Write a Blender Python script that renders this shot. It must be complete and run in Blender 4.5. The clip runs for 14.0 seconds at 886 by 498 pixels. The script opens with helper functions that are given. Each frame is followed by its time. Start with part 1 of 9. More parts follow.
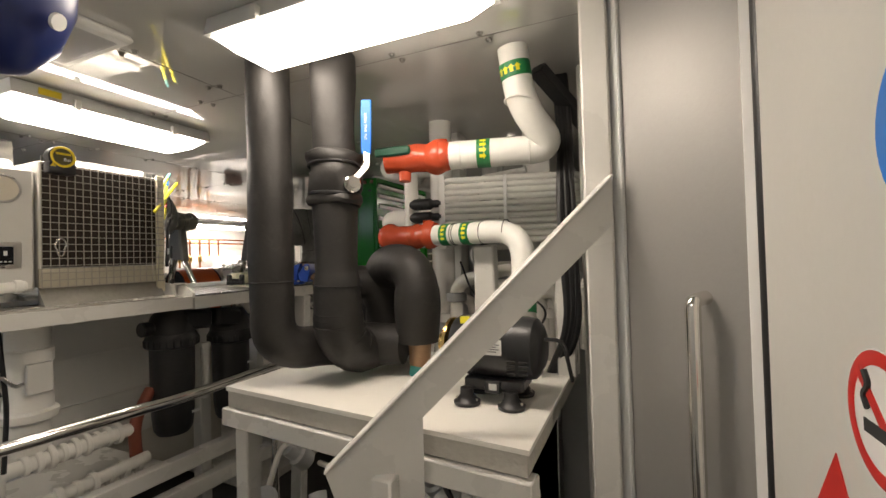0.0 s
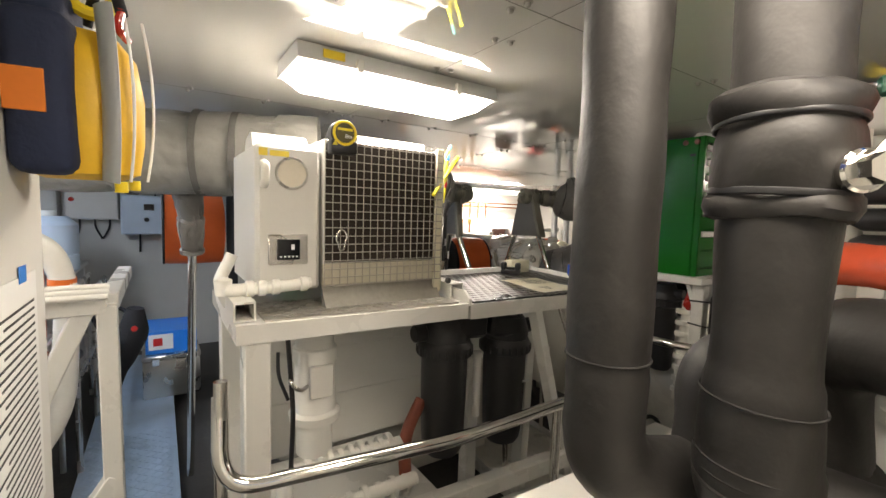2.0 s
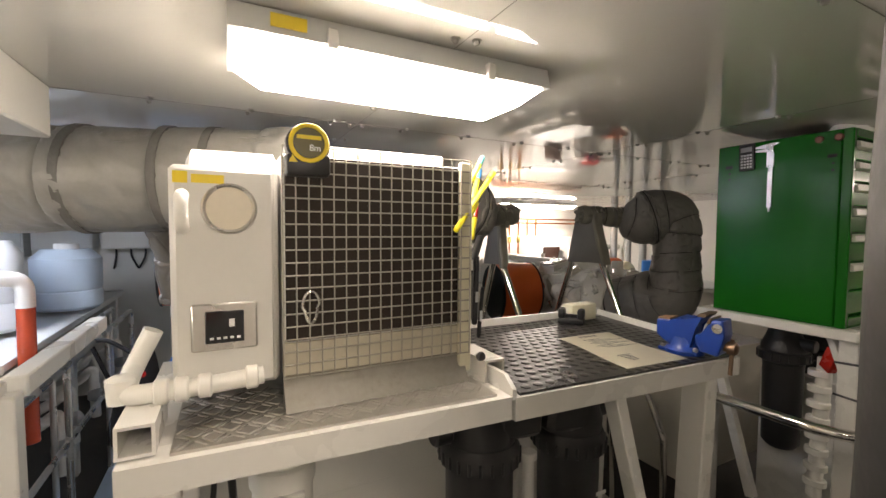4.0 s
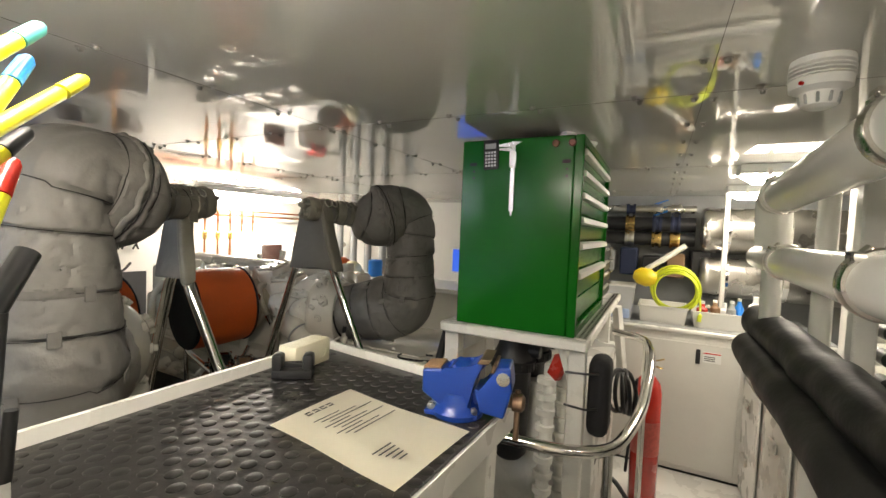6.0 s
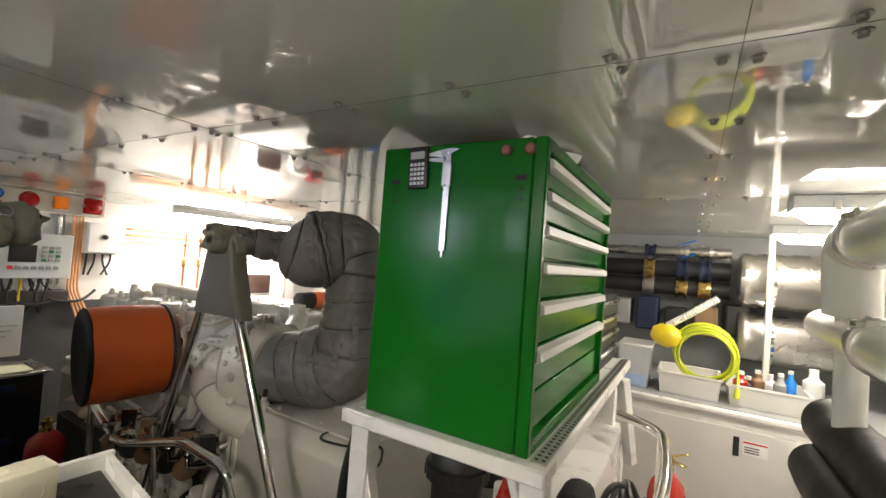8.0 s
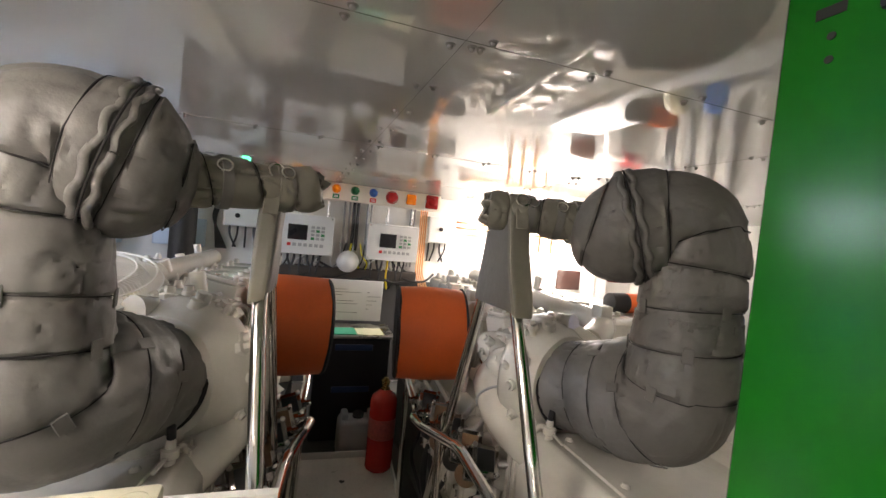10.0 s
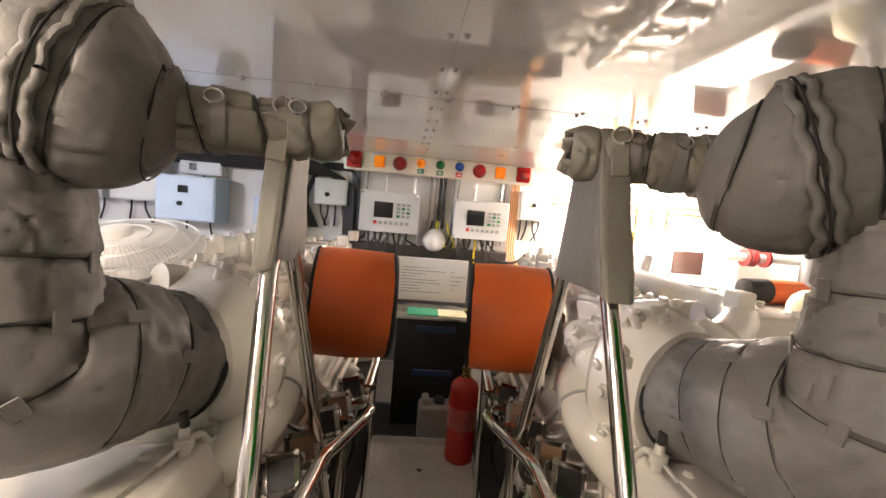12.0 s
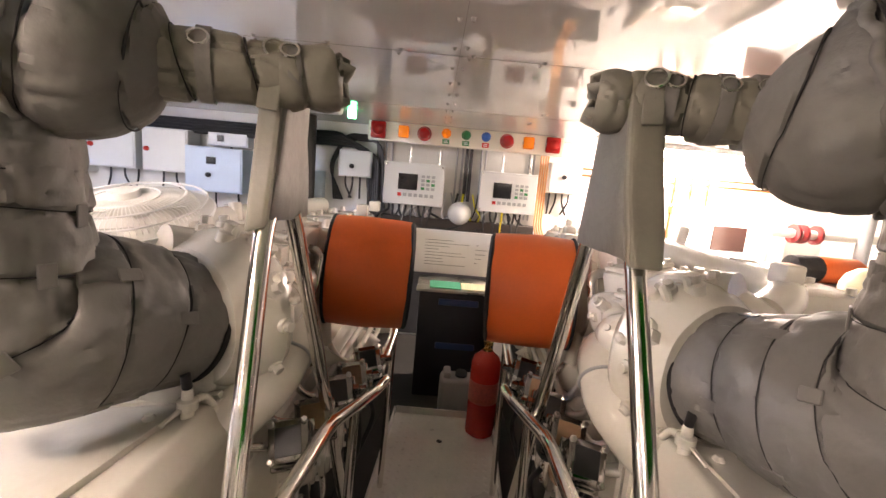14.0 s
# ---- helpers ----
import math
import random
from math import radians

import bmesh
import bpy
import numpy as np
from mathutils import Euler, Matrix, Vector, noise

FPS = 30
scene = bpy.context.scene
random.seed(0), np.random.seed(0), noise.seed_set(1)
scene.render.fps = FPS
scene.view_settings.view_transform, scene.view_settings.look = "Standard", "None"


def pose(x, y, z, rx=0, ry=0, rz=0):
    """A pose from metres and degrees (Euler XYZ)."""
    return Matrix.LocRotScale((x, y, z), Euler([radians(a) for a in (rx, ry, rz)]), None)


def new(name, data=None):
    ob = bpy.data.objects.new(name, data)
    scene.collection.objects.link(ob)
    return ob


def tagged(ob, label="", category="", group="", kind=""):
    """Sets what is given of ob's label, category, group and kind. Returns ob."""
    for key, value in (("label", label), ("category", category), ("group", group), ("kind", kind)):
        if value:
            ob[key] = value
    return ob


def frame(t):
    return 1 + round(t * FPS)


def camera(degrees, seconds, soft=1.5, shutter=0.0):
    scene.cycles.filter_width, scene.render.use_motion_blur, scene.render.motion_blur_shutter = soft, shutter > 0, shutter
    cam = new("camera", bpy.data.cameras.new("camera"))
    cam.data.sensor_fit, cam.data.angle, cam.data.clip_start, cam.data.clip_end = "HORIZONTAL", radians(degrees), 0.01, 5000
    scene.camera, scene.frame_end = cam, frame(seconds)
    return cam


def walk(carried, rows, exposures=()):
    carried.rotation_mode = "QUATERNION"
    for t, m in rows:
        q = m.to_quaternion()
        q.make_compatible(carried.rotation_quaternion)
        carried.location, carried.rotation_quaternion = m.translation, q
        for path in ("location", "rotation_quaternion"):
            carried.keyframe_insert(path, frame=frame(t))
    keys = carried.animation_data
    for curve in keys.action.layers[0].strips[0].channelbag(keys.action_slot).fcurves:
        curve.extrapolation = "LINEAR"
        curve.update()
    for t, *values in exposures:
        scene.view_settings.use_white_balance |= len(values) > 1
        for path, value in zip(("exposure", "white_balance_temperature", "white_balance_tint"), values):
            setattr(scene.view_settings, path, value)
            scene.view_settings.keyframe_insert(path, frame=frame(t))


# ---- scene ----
cam = camera(92.5, 14.0)
# seconds, eye in metres, turn in degrees
ROWS = [
    (0, 0.230, -0.091, 1.421, 90.99, 1.57, 23.33),
    (0.5, 0.119, 0.003, 1.497, 87.41, 1.81, 27.80),
    (1, -0.075, 0.099, 1.520, 87.44, -0.63, 34.43),
    (1.5, -0.277, 0.186, 1.521, 86.84, -1.74, 42.85),
    (2, -0.327, 0.271, 1.568, 85.40, -1.75, 56.36),
    (2.2, -0.341, 0.289, 1.581, 86.02, -1.25, 60.36),
    (4.3, -0.744, 0.632, 1.644, 87.21, -0.38, 62.98),
    (4.5, -0.782, 0.676, 1.648, 86.62, -0.25, 59.98),
    (5, -1.016, 0.786, 1.644, 85.91, 0.00, 47.32),
    (5.5, -1.133, 0.864, 1.639, 85.63, -1.10, 35.21),
    (6, -1.102, 0.968, 1.648, 87.43, -2.30, 26.99),
    (6.5, -1.050, 1.155, 1.692, 88.88, -3.26, 20.83),
    (7, -1.053, 1.270, 1.693, 90.65, -3.85, 18.63),
    (7.5, -1.043, 1.447, 1.702, 91.54, -3.70, 23.27),
    (8, -1.062, 1.551, 1.699, 91.65, -4.32, 30.44),
    (8.5, -1.213, 1.672, 1.656, 89.32, -5.27, 38.05),
    (9, -1.263, 1.758, 1.630, 87.44, -6.19, 49.30),
    (9.2, -1.286, 1.803, 1.635, 87.59, -6.39, 54.83),
    (11.3, -1.645, 2.051, 1.628, 87.43, -4.95, 83.01),
    (11.5, -1.658, 2.069, 1.619, 87.05, -5.33, 83.54),
    (12, -1.683, 2.110, 1.580, 84.51, -4.95, 85.18),
    (12.5, -1.707, 2.134, 1.555, 82.41, -4.76, 85.97),
    (13, -1.720, 2.146, 1.554, 81.46, -4.70, 86.84),
    (13.5, -1.729, 2.153, 1.552, 81.27, -4.93, 87.33),
    (14, -1.746, 2.161, 1.545, 81.02, -5.01, 89.24),
]
walk(cam, [(t, pose(x, y, z, rx, ry, rz)) for t, x, y, z, rx, ry, rz in ROWS],
     exposures=[(0.0, -0.3, 6900, 17), (1.5, -0.02, 6900, 16), (2.2, 0.45, 6900, 15), (4.5, 0.3, 7100, 20), (5.0, 0.52, 7000, 21), (6.5, 0.95, 6900, 9), (9.0, 1.2, 6500, 17), (11.5, 2.0, 7300, 23), (14.0, 2.2, 7500, 30)])

# ---- world: an enclosed engine room, only a trace of light beyond its openings ----
world = bpy.data.worlds.new("world")
scene.world = world
world.use_nodes = True
world.node_tree.nodes["Background"].inputs[0].default_value = (0.6, 0.7, 0.9, 1)
world.node_tree.nodes["Background"].inputs[1].default_value = 0.05
LAMP = 18.0      # strength of the fluorescent diffusers


# ---- materials ----
def nodes_of(name):
    m = bpy.data.materials.new(name)
    m.use_nodes = True
    return m, m.node_tree.nodes, m.node_tree.links, m.node_tree.nodes["Principled BSDF"]


def mat(name, color, rough=0.5, metal=0.0, var=0.08, scale=6.0, fine=90.0, bump=0.0, bump_scale=40.0, dirt=0.0, dirt_color=(0.12, 0.1, 0.08), coat=0.0, rvar=0.08, by_object=0.0):
    """A painted, metal, cloth or rubber surface with variation at two scales, stains and a fine relief."""
    m, n, l, b = nodes_of(name)
    tc = n.new("ShaderNodeTexCoord")
    big = n.new("ShaderNodeTexNoise")
    big.inputs["Scale"].default_value, big.inputs["Detail"].default_value = scale, 5
    small = n.new("ShaderNodeTexNoise")
    small.inputs["Scale"].default_value, small.inputs["Detail"].default_value = fine, 3
    for t in (big, small):
        l.new(tc.outputs["Object"], t.inputs["Vector"])
    add = n.new("ShaderNodeMath")
    add.operation = "MULTIPLY_ADD"
    l.new(small.outputs["Fac"], add.inputs[0])
    add.inputs[1].default_value = 0.4
    l.new(big.outputs["Fac"], add.inputs[2])
    ramp = n.new("ShaderNodeMapRange")
    ramp.inputs["From Min"].default_value, ramp.inputs["From Max"].default_value = 0.35, 1.05
    ramp.inputs["To Min"].default_value, ramp.inputs["To Max"].default_value = 1 - var, 1 + var
    l.new(add.outputs[0], ramp.inputs["Value"])
    mix = n.new("ShaderNodeMix")
    mix.data_type, mix.blend_type = "RGBA", "MULTIPLY"
    mix.inputs["Factor"].default_value = 1
    mix.inputs["A"].default_value = (*color, 1)
    l.new(ramp.outputs[0], mix.inputs["B"])
    out = mix.outputs["Result"]
    if by_object:
        info, rr = n.new("ShaderNodeObjectInfo"), n.new("ShaderNodeMapRange")
        rr.inputs["To Min"].default_value, rr.inputs["To Max"].default_value = 1 - by_object, 1 + by_object
        l.new(info.outputs["Random"], rr.inputs["Value"])
        m3 = n.new("ShaderNodeMix")
        m3.data_type, m3.blend_type = "RGBA", "MULTIPLY"
        m3.inputs["Factor"].default_value = 1
        l.new(out, m3.inputs["A"])
        l.new(rr.outputs[0], m3.inputs["B"])
        out = m3.outputs["Result"]
    if dirt:
        d = n.new("ShaderNodeTexNoise")
        d.inputs["Scale"].default_value, d.inputs["Detail"].default_value, d.inputs["Roughness"].default_value = scale * 1.7, 8, 0.7
        l.new(tc.outputs["Object"], d.inputs["Vector"])
        dr = n.new("ShaderNodeMapRange")
        dr.inputs["From Min"].default_value, dr.inputs["From Max"].default_value = 0.56, 0.75
        dr.inputs["To Max"].default_value = dirt
        l.new(d.outputs["Fac"], dr.inputs["Value"])
        m2 = n.new("ShaderNodeMix")
        m2.data_type = "RGBA"
        l.new(dr.outputs[0], m2.inputs["Factor"])
        l.new(out, m2.inputs["A"])
        m2.inputs["B"].default_value = (*dirt_color, 1)
        out = m2.outputs["Result"]
    l.new(out, b.inputs["Base Color"])
    rm = n.new("ShaderNodeMapRange")
    rm.inputs["To Min"].default_value, rm.inputs["To Max"].default_value = max(rough - rvar, 0.02), min(rough + rvar, 1)
    l.new(big.outputs["Fac"], rm.inputs["Value"])
    l.new(rm.outputs[0], b.inputs["Roughness"])
    b.inputs["Metallic"].default_value = metal
    b.inputs["Coat Weight"].default_value = coat
    b.inputs["Coat Roughness"].default_value = 0.08
    if bump:
        t = n.new("ShaderNodeTexNoise")
        t.inputs["Scale"].default_value, t.inputs["Detail"].default_value = bump_scale, 4
        l.new(tc.outputs["Object"], t.inputs["Vector"])
        bp = n.new("ShaderNodeBump")
        bp.inputs["Strength"].default_value, bp.inputs["Distance"].default_value = bump, 0.01
        l.new(t.outputs["Fac"], bp.inputs["Height"])
        l.new(bp.outputs[0], b.inputs["Normal"])
    return m


def glow(name, color, strength):
    m, n, l, b = nodes_of(name)
    b.inputs["Base Color"].default_value = (*color, 1)
    b.inputs["Emission Color"].default_value = (*color, 1)
    b.inputs["Emission Strength"].default_value = strength
    return m


def glassy(name, color=(1, 1, 1), rough=0.03, alpha=0.25):
    m, n, l, b = nodes_of(name)
    b.inputs["Base Color"].default_value = (*color, 1)
    b.inputs["Roughness"].default_value = rough
    b.inputs["Alpha"].default_value = alpha
    return m


WHITE = mat("white_gloss_paint", (0.70, 0.69, 0.65), 0.28, var=0.04, bump=0.05, bump_scale=18, dirt=0.05, dirt_color=(0.45, 0.40, 0.32))
CREAM = mat("cream_engine_paint", (0.64, 0.615, 0.545), 0.22, var=0.06, scale=5, bump=0.10, bump_scale=25, dirt=0.18, dirt_color=(0.40, 0.33, 0.24), coat=0.3)
OFFWHITE = mat("offwhite_panel", (0.66, 0.65, 0.61), 0.42, var=0.04, dirt=0.10, dirt_color=(0.5, 0.45, 0.36))
SLABWHITE = mat("white_slab_paint", (0.84, 0.82, 0.76), 0.34, var=0.04, scale=4, bump=0.06, bump_scale=14, dirt=0.12, dirt_color=(0.55, 0.50, 0.40))
PVC = mat("white_pvc", (0.80, 0.79, 0.74), 0.33, var=0.05, dirt=0.10, dirt_color=(0.5, 0.46, 0.38), bump=0.05, bump_scale=30)
PIPEWHITE = mat("white_pipe_cover", (0.80, 0.80, 0.75), 0.40, var=0.04, bump=0.15, bump_scale=22, dirt=0.08, dirt_color=(0.5, 0.46, 0.38))
CEIL = mat("ceiling_gloss_panel", (0.62, 0.615, 0.58), 0.028, var=0.02, bump=0.06, bump_scale=1.9, rvar=0.012)
CEIL.node_tree.nodes["Principled BSDF"].inputs["IOR"].default_value = 3.0
GREYPANEL = mat("grey_brushed_panel", (0.35, 0.342, 0.325), 0.52, metal=0.35, var=0.05, scale=2, bump=0.04, bump_scale=160)
GLOSSPIPE = mat("white_gloss_pipe", (0.76, 0.755, 0.72), 0.16, var=0.03, bump=0.03, bump_scale=9, rvar=0.05)
BLACKFOAM = mat("black_rubber_insulation", (0.010, 0.010, 0.010), 0.55, var=0.25, scale=7, bump=0.35, bump_scale=18)
FOAM = mat("black_pipe_insulation", (0.017, 0.0155, 0.014), 0.56, var=0.40, scale=9, bump=0.45, bump_scale=16, dirt=0.28, dirt_color=(0.07, 0.064, 0.057), rvar=0.16)
RED = mat("red_rubber_paint", (0.52, 0.075, 0.03), 0.24, var=0.14, bump=0.3, bump_scale=16, dirt=0.2, dirt_color=(0.32, 0.06, 0.03))
REDGLOSS = mat("red_enamel", (0.50, 0.028, 0.018), 0.25, var=0.06, coat=0.4)
GREEN = mat("green_enamel", (0.004, 0.116, 0.0085), 0.18, var=0.05, scale=3, bump=0.03, bump_scale=40, rvar=0.06)
GREEN.node_tree.nodes["Principled BSDF"].inputs["Specular IOR Level"].default_value = 0.16
GREENBAND = mat("green_tape", (0.01, 0.20, 0.06), 0.4, var=0.1)
YELLOW = mat("yellow_plastic", (0.80, 0.60, 0.02), 0.4, var=0.06)
LIME = mat("lime_hose", (0.62, 0.70, 0.04), 0.4, var=0.08)
PENYELLOW = mat("highlighter_yellow", (0.82, 0.74, 0.03), 0.35, var=0.04)
BLUE = mat("blue_plastic", (0.01, 0.20, 0.68), 0.35, var=0.06)
VISEBLUE = mat("blue_vise_enamel", (0.006, 0.042, 0.27), 0.33, var=0.12, bump=0.15, bump_scale=35, dirt=0.3, dirt_color=(0.05, 0.05, 0.07))
NAVY = mat("navy_cloth", (0.012, 0.020, 0.055), 0.8, var=0.2, bump=0.2, bump_scale=120)
DARKBLUE = mat("dark_blue_shell", (0.012, 0.025, 0.13), 0.35, var=0.1)
# chrome coloured dark, as if it mirrored dark surroundings
DARKCHROME = mat("dark_reflection_chrome", (0.34, 0.32, 0.30), 0.12, metal=1.0, var=0.25, scale=14, bump=0.06, bump_scale=50, dirt=0.3, dirt_color=(0.10, 0.07, 0.05))
CHROME = mat("polished_steel", (0.80, 0.78, 0.74), 0.10, metal=1.0, var=0.04, rvar=0.05)
STEEL = mat("stainless_steel", (0.62, 0.60, 0.56), 0.28, metal=1.0, var=0.08, bump=0.04, bump_scale=120)
ALU = mat("aluminium_sheet", (0.46, 0.44, 0.40), 0.34, metal=0.75, var=0.10, scale=9, bump=0.06, bump_scale=90, dirt=0.2, dirt_color=(0.30, 0.27, 0.22))
LAG = mat("grey_lagging_cloth", (0.160, 0.153, 0.140), 0.52, var=0.12, scale=5, bump=0.42, bump_scale=22, dirt=0.12, dirt_color=(0.12, 0.11, 0.10))
LAGDARK = mat("dark_strap_cloth", (0.125, 0.119, 0.108), 0.65, var=0.2, bump=0.3, bump_scale=60)
LAGLIGHT = mat("pale_lagging_cloth", (0.190, 0.180, 0.145), 0.5, var=0.12, bump=0.25, bump_scale=26, dirt=0.1, dirt_color=(0.16, 0.15, 0.12))
SEAM = mat("seam_thread", (0.02, 0.019, 0.018), 0.9, var=0.1)
ORANGE = mat("orange_filter_cloth", (0.66, 0.115, 0.018), 0.45, var=0.10, scale=7, bump=0.12, bump_scale=14, dirt=0.12, dirt_color=(0.35, 0.06, 0.02))
BLACK = mat("black_plastic", (0.016, 0.016, 0.017), 0.42, var=0.2, bump=0.05)
BLACKCLOTH = mat("black_cloth", (0.013, 0.013, 0.015), 0.85, var=0.25, bump=0.3, bump_scale=80)
MOTOR = mat("black_motor_enamel", (0.022, 0.023, 0.025), 0.34, var=0.2, bump=0.08, bump_scale=50)
FILTER = mat("dark_foam_filter", (0.030, 0.021, 0.016), 0.95, var=0.30, scale=14, fine=220, bump=0.25, bump_scale=260)
WIRE = mat("galvanised_wire", (0.40, 0.38, 0.33), 0.42, metal=0.55, var=0.1)
MAT_RUBBER = mat("black_rubber_mat", (0.020, 0.019, 0.018), 0.30, var=0.25, bump=0.08, bump_scale=60)
PAPER = mat("cream_paper", (0.78, 0.74, 0.60), 0.75, var=0.03)
WHITEPAPER = mat("white_paper", (0.80, 0.80, 0.78), 0.7, var=0.03)
INK = mat("dark_print", (0.03, 0.03, 0.03), 0.7, var=0.05)
REDINK = mat("red_print", (0.62, 0.02, 0.015), 0.5, var=0.05)
BLUETREAD = mat("blue_grey_tread", (0.40, 0.53, 0.68), 0.42, metal=0.1, var=0.12, scale=6, dirt=0.25, dirt_color=(0.16, 0.19, 0.24))
GREYTREAD = mat("grey_tread", (0.74, 0.72, 0.67), 0.30, metal=0.1, var=0.10, scale=6, dirt=0.22, dirt_color=(0.34, 0.31, 0.27))
BILGE = mat("dark_bilge_paint", (0.055, 0.052, 0.048), 0.6, var=0.3, scale=4, dirt=0.5, bump=0.2)
COPPER = mat("copper_pipe", (0.62, 0.27, 0.13), 0.25, metal=1.0, var=0.15)
BRASS = mat("brass", (0.62, 0.43, 0.16), 0.25, metal=1.0, var=0.12)
BROWN = mat("brown_tape", (0.22, 0.13, 0.07), 0.7, var=0.2, bump=0.3)
TEAL = mat("teal_tape", (0.05, 0.28, 0.27), 0.5, var=0.15)
GREYBOX = mat("grey_plastic", (0.33, 0.34, 0.34), 0.5, var=0.08)
PALEGREY = mat("pale_grey_enclosure", (0.62, 0.63, 0.62), 0.4, var=0.04)
PALEBLUE = mat("pale_blue_cabinet", (0.50, 0.60, 0.70), 0.42, var=0.06)
SCREEN = mat("dark_screen", (0.012, 0.013, 0.016), 0.12, var=0.1)
TRANSLUCENT = glassy("clear_plastic", (0.85, 0.87, 0.88), 0.15, 0.45)
CLEAR = glassy("clear_cover", (0.95, 0.97, 1.0), 0.05, 0.18)
LIT = glow("fluorescent_diffuser", (1.0, 0.93, 0.78), LAMP)
LITFULL = glow("full_fluorescent_diffuser", (1.0, 0.95, 0.85), LAMP * 1.45)
LITCHILL = glow("chiller_fluorescent_diffuser", (1.0, 0.93, 0.80), LAMP * 1.5)
LITBRIGHT = glow("bright_fluorescent_diffuser", (1.0, 0.95, 0.86), LAMP * 2.8)
LITWIDE = glow("strong_fluorescent_diffuser", (1.0, 0.94, 0.82), LAMP * 2.0)
LITBLUE = glow("cool_fluorescent_diffuser", (0.72, 0.84, 1.0), LAMP * 2.9)
LED_G = glow("green_led", (0.05, 0.9, 0.35), 3.0)
LENS_R = mat("red_lens", (0.45, 0.012, 0.010), 0.12, var=0.05)
LENS_O = glow("lit_orange_lens", (0.85, 0.22, 0.01), 0.06)
LENS_O.node_tree.nodes["Principled BSDF"].inputs["Roughness"].default_value = 0.12
LENS_G = mat("green_lens", (0.02, 0.22, 0.08), 0.15, var=0.05)
LENS_B = mat("blue_lens", (0.03, 0.12, 0.45), 0.15, var=0.05)
BLUESCREEN = glow("blue_monitor", (0.02, 0.08, 0.45), 0.8)

# ---- mesh helpers ----
def V(*a):
    return Vector(a)


def box(bm, x0, x1, y0, y1, z0, z1, bevel=0.004, seg=1, m=None):
    """An upright box between two corners, with its edges eased; m turns it."""
    mm = Matrix.Translation(((x0 + x1) / 2, (y0 + y1) / 2, (z0 + z1) / 2)) @ Matrix.Diagonal((abs(x1 - x0), abs(y1 - y0), abs(z1 - z0), 1))
    r = bmesh.ops.create_cube(bm, size=1, matrix=(m @ mm) if m else mm)
    if bevel > 0:
        es = {e for v in r["verts"] for e in v.link_edges}
        bmesh.ops.bevel(bm, geom=list(es), offset=min(bevel, 0.45 * min(abs(x1 - x0), abs(y1 - y0), abs(z1 - z0))), segments=seg, affect="EDGES", profile=0.5)
    return bm


def frame_of(d):
    d = d.normalized()
    u = d.orthogonal().normalized()
    return u, d.cross(u).normalized()


def cyl(bm, p, q, r0, r1=None, seg=20, bevel=0.0):
    """A closed cylinder or cone from p to q, with eased rims."""
    p, q = Vector(p), Vector(q)
    r1 = r0 if r1 is None else r1
    d = (q - p).normalized()
    u, w = frame_of(d)
    L = (q - p).length
    prof = [(0, r0), (L, r1)]
    if bevel:
        prof = [(0, r0 - bevel), (bevel, r0), (L - bevel, r1), (L, r1 - bevel)]
    rings = []
    for s, r in prof:
        rings.append([bm.verts.new(p + d * s + (u * math.cos(a) + w * math.sin(a)) * r) for a in (2 * math.pi * i / seg for i in range(seg))])
    for a, b in zip(rings, rings[1:]):
        for i in range(seg):
            bm.faces.new((a[i], a[(i + 1) % seg], b[(i + 1) % seg], b[i]))
    bm.faces.new(rings[0][::-1])
    bm.faces.new(rings[-1])
    return bm


def lathe(bm, p, axis, prof, seg=28):
    """A turned body: prof is rows of (along the axis, radius)."""
    p, d = Vector(p), Vector(axis).normalized()
    u, w = frame_of(d)
    rings = []
    for s, r in prof:
        if r < 1e-5:
            rings.append([bm.verts.new(p + d * s)])
        else:
            rings.append([bm.verts.new(p + d * s + (u * math.cos(2 * math.pi * i / seg) + w * math.sin(2 * math.pi * i / seg)) * r) for i in range(seg)])
    for a, b in zip(rings, rings[1:]):
        for i in range(seg):
            j = (i + 1) % seg
            if len(a) == 1 and len(b) > 1:
                bm.faces.new((a[0], b[j], b[i]))
            elif len(b) == 1 and len(a) > 1:
                bm.faces.new((a[i], a[j], b[0]))
            elif len(a) > 1:
                bm.faces.new((a[i], a[j], b[j], b[i]))
    if len(rings[0]) > 1:
        bm.faces.new(rings[0][::-1])
    if len(rings[-1]) > 1:
        bm.faces.new(rings[-1])
    return bm


def rounded(pts, bend, steps=7):
    """The path through pts with its corners rounded."""
    pts = [Vector(p) for p in pts]
    out = [pts[0]]
    for a, b, c in zip(pts, pts[1:], pts[2:]):
        d0, d1 = (a - b), (c - b)
        k = min(bend, 0.49 * d0.length, 0.49 * d1.length)
        s, e = b + d0.normalized() * k, b + d1.normalized() * k
        for i in range(steps + 1):
            t = i / steps
            out.append((1 - t) ** 2 * s + 2 * t * (1 - t) * b + t * t * e)
    out.append(pts[-1])
    return out


